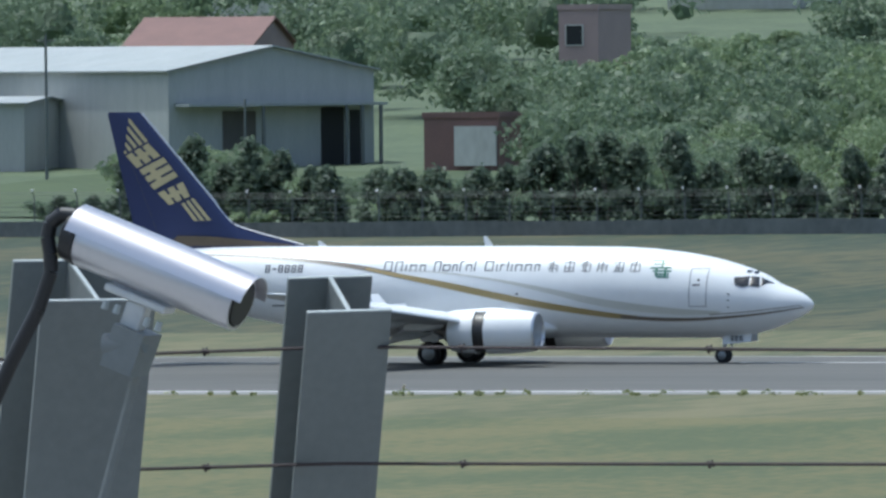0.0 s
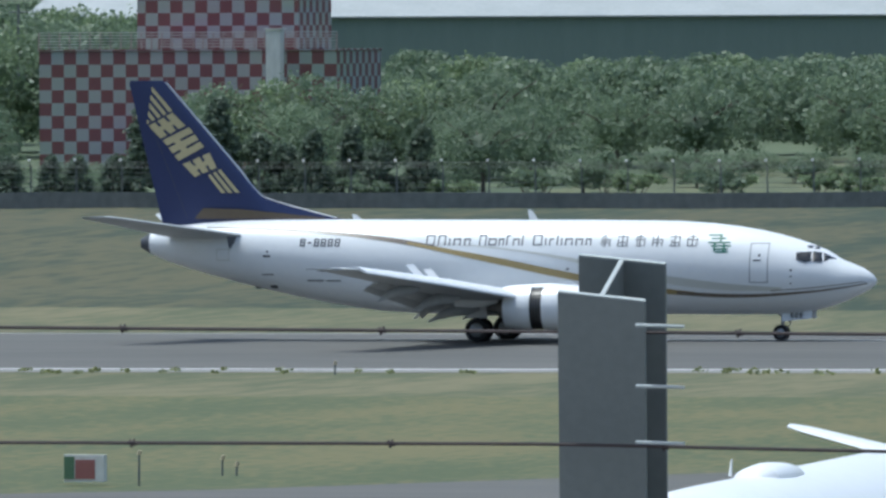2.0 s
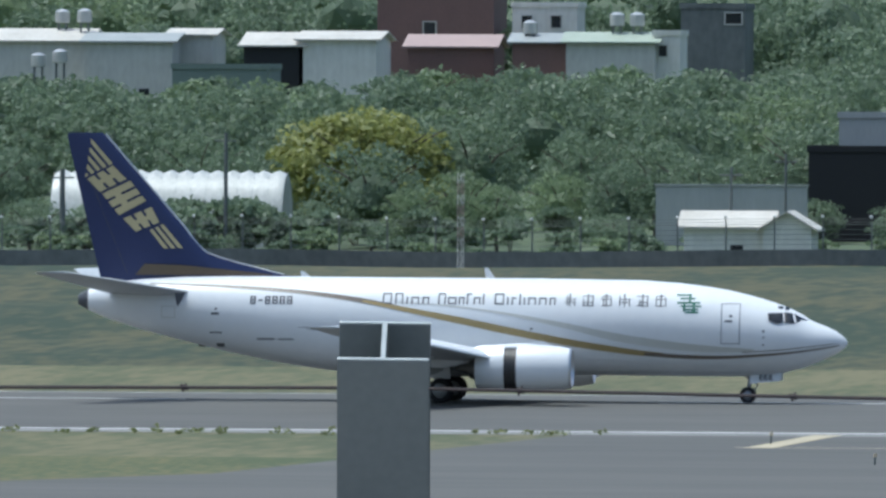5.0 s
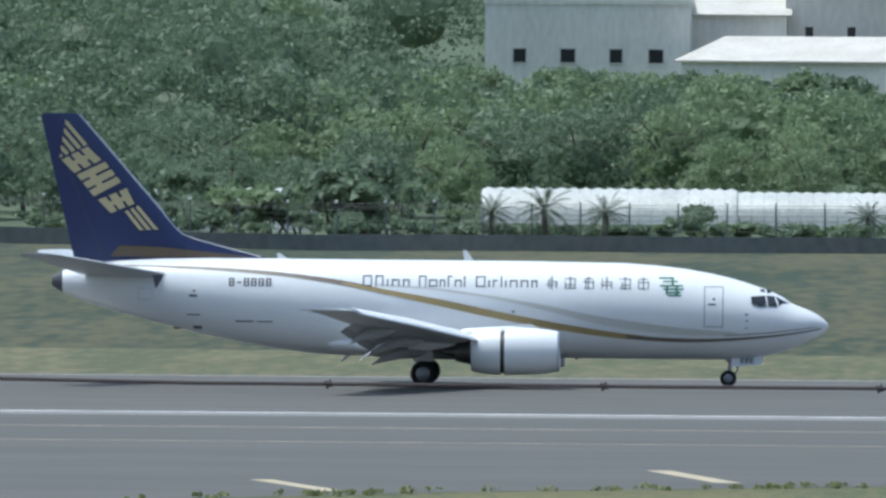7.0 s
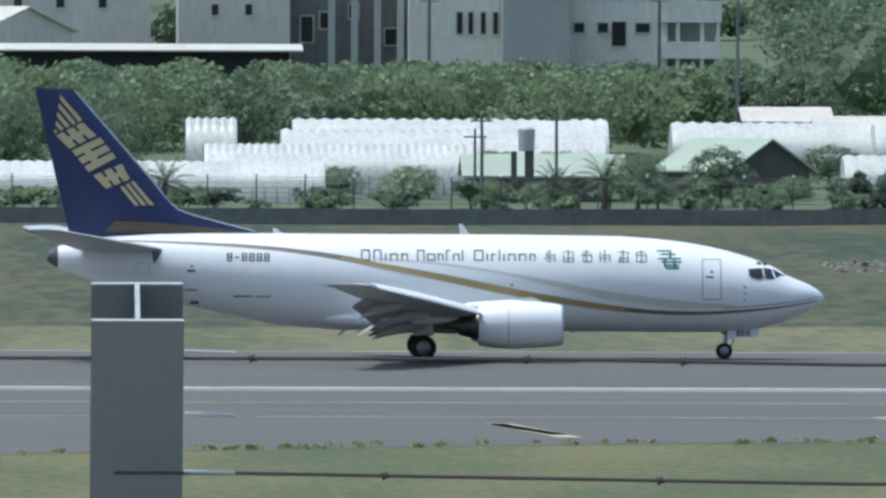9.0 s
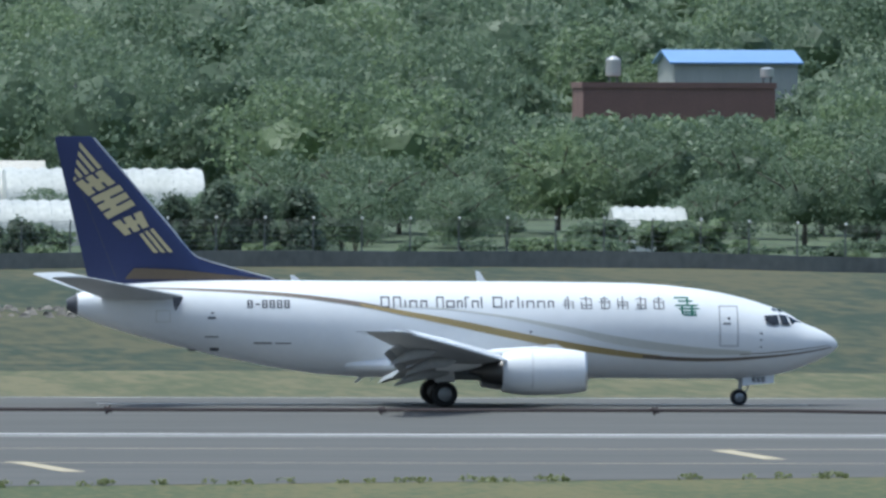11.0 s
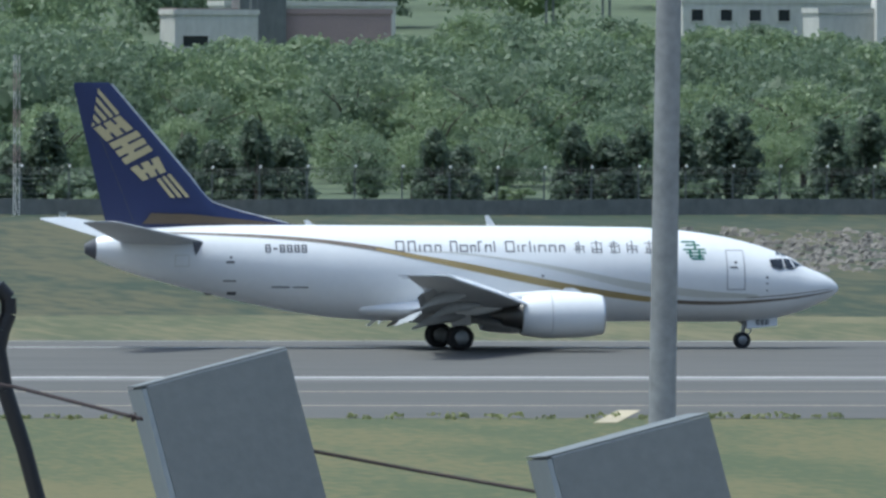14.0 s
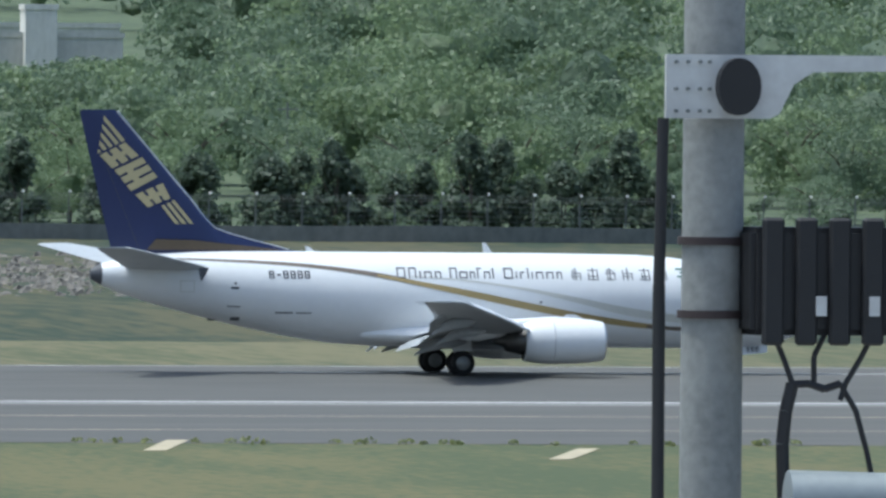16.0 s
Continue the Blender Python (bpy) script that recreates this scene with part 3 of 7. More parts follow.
    part("static_wick", bm, M_INK, wing)

# spoiler panels, hinged on the upper wing skin
SPOILERS = []
for s in (-1, 1):
    for y0, y1, x, z in ((6.3, 7.7, -1.65, 2.46), (7.8, 9.2, -2.05, 2.68), (2.5, 4.0, -1.75, 1.98)):
        bm = bmesh.new()
        bm_poly(bm, ((0, -(y1 - y0) / 2, 0), (0, (y1 - y0) / 2, 0), (-0.95, (y1 - y0) / 2, 0), (-0.95, -(y1 - y0) / 2, 0)), (0, 0, 0.025))
        w = [o for o in JET.children if o.name.startswith("wing")][0 if s == -1 else 1]
        SPOILERS.append((part("spoiler", bm, M_WHITE, w, "raised spoiler panel"), x, s * (y0 + y1) / 2, z))

# dark exhaust outlet in the end of the tail cone
bm = bmesh.new()
bm_loft(bm, [[(x, w * 1.04 * math.cos(2 * math.pi * i / 24), (zt + zb) / 2 + (zt - zb) / 2 * 1.04 * math.sin(2 * math.pi * i / 24)) for i in range(24)] for x, zt, zb, w in ((-16.28, 4.62, 3.74, 0.42), (-16.72, 4.38, 3.98, 0.15), (-16.73, 4.2, 4.16, 0.02))])
part("tail_exhaust", bm, M_INK, FUSELAGE, "dark exhaust outlet", True)

# engines
SLEEVES = []
for s in (-1, 1):
    eng = thing("engine", "", "")
    bm = bmesh.new()

    def ring(x, r, flat=0.0, n=40):
        return [(x, r * math.cos(2 * math.pi * i / n), (r * math.sin(2 * math.pi * i / n)) * (1 - flat if math.sin(2 * math.pi * i / n) < 0 else 1.0)) for i in range(n)]

    bm_loft(bm, [ring(x, r, f) for x, r, f in ((2.02, 0.80, 0.03), (2.06, 0.86, 0.05), (1.6, 0.945, 0.05), (0.9, 0.985, 0.04), (0.2, 0.985, 0.02), (-0.15, 0.975, 0.0), (-0.16, 0.80, 0.0), (1.0, 0.76, 0.0), (1.98, 0.76, 0.02))], caps=False)
    bpy.data.objects.remove(eng)
    eng = part("engine", bm, M_WHITE, JET, "white engine cowling under the wing", True, pose(2.55, s * 4.83, 1.47))
    bm = bmesh.new()
    bm_loft(bm, [ring(x, r, f) for x, r, f in ((2.04, 0.87, 0.05), (2.12, 0.835, 0.05), (2.14, 0.80, 0.04), (2.1, 0.775, 0.03), (1.95, 0.755, 0.02), (1.96, 0.77, 0.02))], caps=False)
    part("intake_lip", bm, M_LIP, eng, "polished metal intake ring", True)
    bm = bmesh.new()
    bm_spin(bm, ((1.3, 0.74), (1.28, 0.74)))
    part("fan", bm, M_DARK, eng, "dark fan disc")
    for k in range(18):
        w = 2 * math.pi * k / 18
        bm = bmesh.new()
        c0, s0 = math.cos(w), math.sin(w)
        bm_poly(bm, ((1.42, 0.2 * c0, 0.2 * s0), (1.34, 0.2 * c0 - 0.1 * s0, 0.2 * s0 + 0.1 * c0), (1.32, 0.72 * c0 - 0.12 * s0, 0.72 * s0 + 0.12 * c0), (1.44, 0.72 * c0, 0.72 * s0)), (0.012, 0, 0))
        part("fan_blade", bm, M_RIM, eng)
    bm = bmesh.new()
    bm_spin(bm, ((1.3, 0.24), (1.5, 0.18), (1.66, 0.02)), n=20)
    part("spinner", bm, M_RIM, eng, "", True)
    bm = bmesh.new()
    bm_spin(bm, ((-0.1, 0.90), (-0.75, 0.86)), n=36)
    casc = part("cascade", bm, M_DARK, eng, "dark reverser cascade")
    for k in range(5):
        bm = bmesh.new()
        bm_spin(bm, ((-0.2 - 0.11 * k, 0.91), (-0.24 - 0.11 * k, 0.91)), n=36)
        part("vane", bm, M_NOZZLE, casc)
    bm = bmesh.new()
    bm_loft(bm, [ring(x, r, f) for x, r, f in ((-0.20, 0.80, 0), (-0.17, 0.972, 0), (-0.5, 0.955, 0), (-1.0, 0.90, 0), (-1.38, 0.82, 0), (-1.40, 0.76, 0), (-0.9, 0.80, 0))], caps=False)
    SLEEVES.append(part("reverser_sleeve", bm, M_WHITE, eng, "sliding white thrust reverser sleeve", True))
    bm = bmesh.new()
    bm_spin(bm, ((-0.9, 0.62), (-1.5, 0.56), (-2.15, 0.42), (-2.2, 0.36), (-2.1, 0.30), (-2.75, 0.05)), n=28)
    part("exhaust_nozzle", bm, M_NOZZLE, eng, "heat-stained exhaust nozzle", True)
    bm = bmesh.new()
    bm_loft(bm, [[(x, s * 4.83 + w * math.cos(a), zc + h * math.sin(a)) for a in [2 * math.pi * i / 12 for i in range(12)]] for x, w, zc, h in ((3.8, 0.05, 2.40, 0.05), (2.6, 0.2, 2.34, 0.2), (0.8, 0.22, 2.10, 0.33), (-0.8, 0.18, 1.75, 0.28), (-1.6, 0.05, 1.65, 0.12))])
    part("pylon", bm, M_WHITE, JET, "", True)
    bm = bmesh.new()
    bm_poly(bm, ((1.3, -s * -0.0 - 0.02, 0.97), (0.3, -0.02, 0.98), (0.5, -0.02, 1.16), (0.9, -0.02, 1.17)), (0, 0.04, 0))
    part("strake", bm, M_WHITE, eng)


def wheel_mesh(r, w):
    bm = bmesh.new()
    bm_spin(bm, ((-w / 2, 0.06), (-w / 2 + 0.02, 0.5 * r), (-w / 2 + 0.05, 0.58 * r), (-w / 2, 0.64 * r), (-w / 2, 0.86 * r), (-w / 2 + 0.06, 0.97 * r), (0, r), (w / 2 - 0.06, 0.97 * r), (w / 2, 0.86 * r), (w / 2, 0.64 * r), (w / 2 - 0.05, 0.58 * r), (w / 2 - 0.02, 0.5 * r), (w / 2, 0.06)), axis="y", n=28)
    me = mesh_of("wheel", bm, [M_TYRE, M_RIM], True)
    for p in me.polygons:
        p.material_index = 1 if math.hypot(p.center.x, p.center.z) < 0.6 * r else 0
    return me


WHEELS = []
MAIN, NOSEW = wheel_mesh(0.53, 0.36), wheel_mesh(0.345, 0.2)
for s in (-1, 1):
    bm = bmesh.new()
    bm_tube(bm, (-1.05, s * 2.62, 0.5), (-1.05, s * 2.75, 1.9), 0.11, 0.13, 14)
    bm_tube(bm, (-1.05, s * 2.2, 0.52), (-1.05, s * 3.04, 0.52), 0.07, 0.07, 10)
    bm_tube(bm, (-1.05, s * 2.68, 1.1), (-0.85, s * 1.5, 1.75), 0.06, 0.06, 8)
    bm_tube(bm, (-1.27, s * 2.62, 0.75), (-1.33, s * 2.66, 1.15), 0.035, 0.035, 6)
    bm_tube(bm, (-1.33, s * 2.66, 1.15), (-1.1, s * 2.7, 1.5), 0.035, 0.035, 6)
    gear = part("main_gear", bm, M_STEEL, JET, "steel main landing gear leg", True)
    bm = bmesh.new()
    bm_poly(bm, ((-0.62, s * 2.9, 1.0), (-1.48, s * 2.9, 1.0), (-1.4, s * 3.0, 1.85), (-0.7, s * 3.0, 1.85)), (0, s * 0.05, 0))
    part("gear_door", bm, M_WHITE, gear)
    for dy in (-0.42, 0.42):
        wh = new("wheel", MAIN)
        wh.parent = gear
        wh.matrix_basis = pose(-1.05, s * 2.62 + dy, 0.495)
        WHEELS.append((wh, -1.05, s * 2.62 + dy, 0.495, 0.53))
bm = bmesh.new()
bm_tube(bm, (11.63, 0, 0.35), (11.78, 0, 1.5), 0.08, 0.1, 12)
bm_tube(bm, (11.63, -0.3, 0.345), (11.63, 0.3, 0.345), 0.05, 0.05, 8)
bm_tube(bm, (11.75, 0, 0.95), (11.1, 0, 1.5), 0.05, 0.05, 8)
bm_tube(bm, (11.9, 0, 0.55), (12.05, 0, 0.75), 0.03, 0.03, 6)
bm_tube(bm, (12.05, 0, 0.75), (11.8, 0, 1.0), 0.03, 0.03, 6)
ngear = part("nose_gear", bm, M_STEEL, JET, "steel nose landing gear leg", True)
for s in (-1, 1):
    bm = bmesh.new()
    bm_poly(bm, ((11.75, s * 0.52, 0.82), (13.05, s * 0.5, 0.95), (13.1, s * 0.32, 1.42), (11.75, s * 0.34, 1.36)), (0, s * 0.03, 0))
    d = part("gear_door", bm, M_WHITE, ngear, "white nose gear door with number bars")
    for k in range(3):
        bm = bmesh.new()
        x = 12.15 + 0.2 * k
        for z in (0.98, 1.07, 1.16):
            bm_box(bm, x, x + 0.14, s * 0.53 - 0.006, s * 0.53 + 0.006, z, z + 0.035)
        bm_box(bm, x, x + 0.04, s * 0.53 - 0.006, s * 0.53 + 0.006, 0.98, 1.19)
        part("number_bar", bm, M_INK, d)
    wh = new("wheel", NOSEW)
    wh.parent = ngear
    wh.matrix_basis = pose(11.63, s * 0.2, 0.335)
    WHEELS.append((wh, 11.63, s * 0.2, 0.335, 0.345))


# ---- near the camera: terrace, fence posts, surveillance cameras, poles ----
M_POST = mat("grey_painted_steel", (0.19, 0.205, 0.203), 0.55, col2=(0.15, 0.165, 0.165), scale=3, fine=40, amount=0.6, bump=0.002)
M_CUT = mat("bare_cut_steel", (0.42, 0.45, 0.45), 0.45, 0.2, scale=8, col2=(0.34, 0.37, 0.37))
M_WIRE = mat("rusty_dark_wire", (0.05, 0.035, 0.035), 0.7, scale=30)
M_ALU = mat("brushed_aluminium_housing", (0.62, 0.61, 0.64), 0.30, 0.75, col2=(0.55, 0.54, 0.57), scale=4, fine=60, amount=0.3)
M_BLACK = mat("black_plastic", (0.018, 0.018, 0.02), 0.5, scale=8)
M_POLE = mat("weathered_concrete_pole", (0.30, 0.31, 0.30), 0.85, col2=(0.20, 0.205, 0.20), scale=5, fine=45, amount=0.8, bump=0.003)
M_GALV = mat("galvanised_steel", (0.33, 0.36, 0.37), 0.5, 0.3, col2=(0.26, 0.29, 0.30), scale=6, fine=50)
M_BRACKET = mat("white_enamelled_steel", (0.62, 0.63, 0.62), 0.45, col2=(0.50, 0.50, 0.49), scale=6, fine=40, amount=0.7)
M_TERRACE = mat("terrace_concrete", (0.28, 0.28, 0.27), 0.85, scale=0.6, fine=8, bump=0.01)

bm = bmesh.new()
bm_box(bm, -60, 60, -60, 37.0, -0.6, 11.5)
setting("terrace", bm, M_TERRACE, "raised concrete viewing terrace beside the airfield", "terrace")
T_Z = 11.5


def h_post(top_x, top_z, y, lean, turn, side=0.0, w=0.20, group="fence posts", boxed=False):
    """A steel H-section fence post whose cranked arm leans to the camera."""
    ob = thing("fence_post", "grey steel H-section fence post with a leaning arm", "fence post", None, group)
    m = pose(top_x, y, top_z, 0, 0, turn) @ pose(0, 0, 0, lean, side, 0)
    d, tf = w, 0.012
    h = 0.9
    for name, box in (("front_flange", (-w / 2, w / 2, -d / 2, -d / 2 + tf)), ("back_flange", (-w / 2, w / 2, d / 2 - tf, d / 2)), ("web", (-0.006, 0.006, -d / 2 + tf, d / 2 - tf))):
        bm = bmesh.new()
        bm_box(bm, box[0], box[1], box[2], box[3], -h, 0)
        part(name, bm, M_POST, ob, "", False, m)
    if boxed:
        bm = bmesh.new()
        bm_box(bm, -w / 2 - 0.012, -w / 2 - 0.001, -d / 2, d / 2, -h, 0)
        part("side_plate", bm, M_GALV, ob, "paler galvanised side plate", False, m)
        bm = bmesh.new()
        bm_box(bm, -w / 2 - 0.012, w / 2, -d / 2, d / 2, 0.005, 0.008)
        part("cap_plate", bm, M_POST, ob, "", False, m)
    # bright sawn ends
    bm = bmesh.new()
    bm_box(bm, -w / 2, w / 2, -d / 2 + 0.001, -d / 2 + tf - 0.001, 0.0005, 0.004)
    bm_box(bm, -w / 2, w / 2, d / 2 - tf + 0.001, d / 2 - 0.001, 0.0005, 0.004)
    bm_box(bm, -0.005, 0.005, -d / 2 + tf, d / 2 - tf, 0.0005, 0.004)
    part("cut_end", bm, M_CUT, ob, "bright sawn steel end", False, m)
    # upright below the crank
    foot = m @ Vector((0, 0, -h))
    bm = bmesh.new()
    bm_box(bm, foot.x - w / 2, foot.x + w / 2, foot.y - d / 2, foot.y + d / 2, T_Z, foot.z + 0.05)
    part("upright", bm, M_POST, ob)
    return ob


FY = 33.0
POSTS = ((-7.69, 13.41, 25, 0, 6), (-3.62, 13.40, 24, 5, 0.5), (0.38, 13.39, 24, 0, 0), (0.33, 13.39, 24, 0, 0))
h_post(-11.79, 13.43, FY, 24, 34, -1)
for x, z, lean, turn, side in POSTS[:3]:
    h_post(x, z, FY, lean, turn, side)
h_post(-12.27, 13.47, 32.6, 20, 36, 0, 0.27)
h_post(4.35, 13.38, 32.4, 24, 12, -3, 0.225)
h_post(4.59, 13.31, 32.3, 20, -8, -6, 0.20)
h_post(4.99, 13.27, 31.0, -2, -3, -15, 0.30, boxed=True)

h_post(5.78, 13.14, 30.6, -2, -3, -15, 0.335, boxed=True)


def wire(pts, r, barb, spacing):
    """A strand of fence wire with its clips."""
    ob = thing("barbed_wire", "dark rusty strand of barbed fence wire", "wire", None, "fence wires")
    bm = bmesh.new()
    bm_loft(bm, [[(x, y + r * math.cos(math.pi * k / 3), z + r * math.sin(math.pi * k / 3)) for k in range(6)] for x, y, z in pts])
    part("strand", bm, M_WIRE, ob)
    total, n = 0.0, 0
    for a, b in zip(pts, pts[1:]):
        a, b = Vector(a), Vector(b)
        ln = (b - a).length
        k = spacing * 0.5
        while k < ln:
            p = a + (b - a) * (k / ln)
            bm = bmesh.new()
            bm_tube(bm, p - Vector((barb * 0.5, 0, 0)), p + Vector((barb * 0.5, 0, 0)), barb * 0.55, barb * 0.5, 7)
            bm_tube(bm, p - Vector((0.004, 0, barb * 0.8)), p + Vector((0.004, 0, barb * 0.8)), r * 0.8, r * 0.5, 5)
            bm_tube(bm, p - Vector((barb * 0.7, 0, -barb * 0.5)), p + Vector((barb * 0.7, 0, -barb * 0.5)), r * 0.8, r * 0.5, 5)
            part("barb", bm, M_WIRE, ob)
            k += spacing
    return ob


for pts in (
        [(-13.62, FY, 13.25), (-11.79, FY, 13.31), (-10.40, FY, 13.30), (-9.12, FY, 13.30), (-7.70, FY, 13.29), (-6.20, FY, 13.28), (-5.56, FY, 13.29), (-3.62, FY, 13.30)],
        [(-13.62, FY, 12.99), (-11.79, FY, 13.04), (-10.37, FY, 13.04), (-9.10, FY, 13.04), (-7.87, FY, 13.04), (-6.81, FY, 13.02), (-5.55, FY, 13.02), (-3.62, FY, 13.03)],
        [(-3.62, FY, 13.30), (-1.59, FY, 13.27), (0.33, FY, 13.27), (1.27, FY, 13.27), (1.91, FY, 13.26), (3.72, FY, 13.26), (4.26, FY, 13.25)],
        [(0.33, FY, 13.02), (0.62, FY, 13.02), (1.95, FY, 13.00), (4.26, FY, 12.99)],
        [(4.48, 31.4, 13.25), (4.61, 31.2, 13.23), (4.84, 31.0, 13.17), (5.43, 31.0, 13.06), (5.66, 30.8, 13.02), (5.93, 30.6, 13.00)]):
    wire(pts, 0.0045, 0.012, 0.6)

# white cable ties at the posts
for x, z, lean, turn, side in POSTS[:1] + POSTS[2:3]:
    for dz in (0.10, 0.235, 0.36):
        tie = thing("wire_clip", "bright metal clip on a fence wire", "clip", None, "wire clips")
        bm = bmesh.new()
        bm_tube(bm, (x + 0.10, FY - 0.2, z - dz - 0.0), (x + 0.21, FY - 0.2, z - dz - 0.003), 0.005, 0.004, 6)
        part("clip_rod", bm, M_CUT, tie)


def cctv(cx, cz, y, length, r, tilt, turn, face):
    """A surveillance camera in an aluminium tube with sunshield, bracket and cable. face: +1 looks right."""
    ob = thing("surveillance_camera", "silver tube surveillance camera on a fence post bracket", "camera", pose(cx, y, cz, 0, tilt, turn), "surveillance cameras")
    n = 28
    bm = bmesh.new()
    prof = ((-length / 2, r * 0.9), (-length / 2 + 0.01, r), (length / 2 - 0.01, r), (length / 2, r * 0.97), (length / 2, r * 0.86), (length / 2 - 0.05, r * 0.84))
    bm_spin(bm, prof, "x", n)
    body = part("housing", bm, M_ALU, ob, "", True)
    bm = bmesh.new()
    for i in range(13):
        a0, a1 = radians(10 + i * 12.3), radians(10 + (i + 1) * 12.3)
        q = [(-length / 2 - 0.02, math.cos(a) * r * 1.1, math.sin(a) * r * 1.1) for a in (a0, a1)] + [(length / 2 + 0.025, math.cos(a) * r * 1.1, math.sin(a) * r * 1.1) for a in (a1, a0)]
        bm.faces.new([bm.verts.new(p) for p in q])
    bmesh.ops.remove_doubles(bm, verts=bm.verts, dist=0.0005)
    bmesh.ops.solidify(bm, geom=bm.faces[:], thickness=0.003)
    part("sunshield", bm, M_ALU, ob, "shiny aluminium sunshield", True)
    bm = bmesh.new()
    bm_spin(bm, ((face * (length / 2 - 0.02), r * 0.8), (face * (length / 2 + 0.004), r * 0.8)), "x", n)
    part("lens_window", bm, M_BLACK, ob, "dark glass window")
    bm = bmesh.new()
    bm_spin(bm, ((-face * (length / 2 - 0.005), r * 1.02), (-face * (length / 2 + 0.03), r * 0.95), (-face * (length / 2 + 0.045), r * 0.5)), "x", n)
    part("rear_cap", bm, M_BLACK, ob, "black rear cap", True)
    bm = bmesh.new()
    bm_box(bm, -0.11, 0.05, -0.03, 0.03, -r - 0.022, -r - 0.004)
    bm_box(bm, -0.05, 0.0, -0.02, 0.02, -r - 0.09, -r - 0.022)
    bmesh.ops.bevel(bm, geom=bm.edges[:], offset=0.004, segments=1, affect='EDGES')
    br = part("bracket", bm, M_BRACKET, ob, "white metal mounting bracket")
    for dx in (-0.09, -0.06, 0.02, 0.05):
        bm = bmesh.new()
        bm_tube(bm, (dx, -0.035, -r - 0.06), (dx, -0.035, -r - 0.04), 0.009, 0.007, 8)
        part("bolt", bm, M_CUT, br)
    bm = bmesh.new()
    bm_tube(bm, (-0.06, -0.025, -r - 0.14), (0.03, -0.025, -r - 0.10), 0.03, 0.022, 12)
    bm_box(bm, -0.05, 0.03, -0.05, 0.05, -r - 0.18, -r - 0.08)
    bm_tube(bm, (0.0, 0.05, -r - 0.16), (0.0, 0.16, -0.9), 0.012, 0.012, 8)
    part("pan_joint", bm, M_POST, ob, "", True)
    bm = bmesh.new()
    way = ((0.02, 0.7, 0), (0.055, 0.55, 0), (0.075, 0.1, 0), (0.07, -0.4, 0), (0.05, -0.9, 0), (0.035, -1, 0.03), (0.035, -1, 0.12), (0.055, -1, 0.25), (0.09, -1, 0.6))
    pts = [Vector((-face * (length / 2 + dx), -0.03, r * k - dz)) for dx, k, dz in way]
    for a, b in zip(pts, pts[1:]):
        bm_tube(bm, a, b, 0.017, 0.017, 10)
    part("cable", bm, M_BLACK, ob, "black cable", True)
    return ob


cctv(-11.93, 13.50, 32.2, 0.42, 0.066, 21, -4, 1)
cctv(4.39, 13.34, 31.9, 0.48, 0.066, -10, 6, -1)

# slim lamp pole behind the fence
bm = bmesh.new()
lp = thing("lamp_pole", "slim galvanised steel lamp pole behind the fence", "pole")
bm_tube(bm, (6.50, 34.0, T_Z), (6.53, 34.0, 14.09), 0.036, 0.029, 16)
part("shaft", bm, M_POLE, lp, "", True)
bm = bmesh.new()
bm_tube(bm, (6.50, 34.0, T_Z), (6.50, 34.0, T_Z + 0.05), 0.09, 0.09, 16)
part("base_flange", bm, M_GALV, lp)

# concrete utility pole with steel arm, dark boxes and cables
UX, UY = 7.62, 30.0
up = thing("utility_pole", "grey concrete utility pole with a white steel crossarm", "pole")
bm = bmesh.new()
bm_tube(bm, (UX, UY, T_Z), (UX + 0.004, UY, 14.19), 0.066, 0.062, 24)
part("shaft", bm, M_POLE, up, "", True)
for py in (13.61, 13.46):
    bm = bmesh.new()
    bm_tube(bm, (UX, UY, py - 0.008), (UX, UY, py + 0.008), 0.069, 0.069, 24)
    part("steel_band", bm, M_WIRE, up, "rusty steel band", True)
arm_z1, arm_z0 = 13.99, 13.86
bm = bmesh.new()
xa, xb, xc = 7.50, 7.62, 7.72
bm_poly(bm, ((xa, UY - 0.09, arm_z0), (xb, UY - 0.09, arm_z0), (xb, UY - 0.09, arm_z1), (xa, UY - 0.09, arm_z1)), (0, 0.012, 0))
bm_poly(bm, ((xb, UY - 0.085, arm_z1), (xc + 0.6, UY - 0.085, arm_z1), (xc + 0.6, UY - 0.085, arm_z1 - 0.025), (xc + 0.09, UY - 0.085, arm_z1 - 0.035), (xc + 0.05, UY - 0.085, arm_z1 - 0.06), (xc + 0.02, UY - 0.085, arm_z0 + 0.01), (xc, UY - 0.085, arm_z0), (xb, UY - 0.085, arm_z0)), (0, 0.012, 0))
arm = part("crossarm", bm, M_BRACKET, up, "white enamelled steel crossarm with bolts")
for dx in (0.02, 0.045, 0.07, 0.09):
    for dz in (0.015, 0.06, 0.115):
        bm = bmesh.new()
        bm_tube(bm, (xa + dx, UY - 0.10, arm_z0 + dz), (xa + dx, UY - 0.085, arm_z0 + dz), 0.004, 0.004, 6)
        part("bolt", bm, M_POST, arm)
bm = bmesh.new()
bm_spin(bm, ((-0.02, 0.045), (0.02, 0.045)), "y", 20)
for v in bm.verts:
    v.co.z *= 1.3
part("clamp_ring", bm, M_BLACK, up, "dark oval clamp", True, pose(UX + 0.028, UY - 0.10, (arm_z0 + arm_z1) / 2))
bm = bmesh.new()
cx = 7.49
bm_tube(bm, (cx, UY - 0.1, T_Z), (cx - 0.004, UY - 0.1, 13.52), 0.013, 0.013, 10)
bm_tube(bm, (cx - 0.004, UY - 0.1, 13.52), (cx + 0.002, UY - 0.1, arm_z0), 0.012, 0.012, 10)
part("downlead", bm, M_BLACK, up, "black cable running down the pole", True)
bx = thing("switch_box", "black ribbed electrical box hung on the pole", "electrical box")
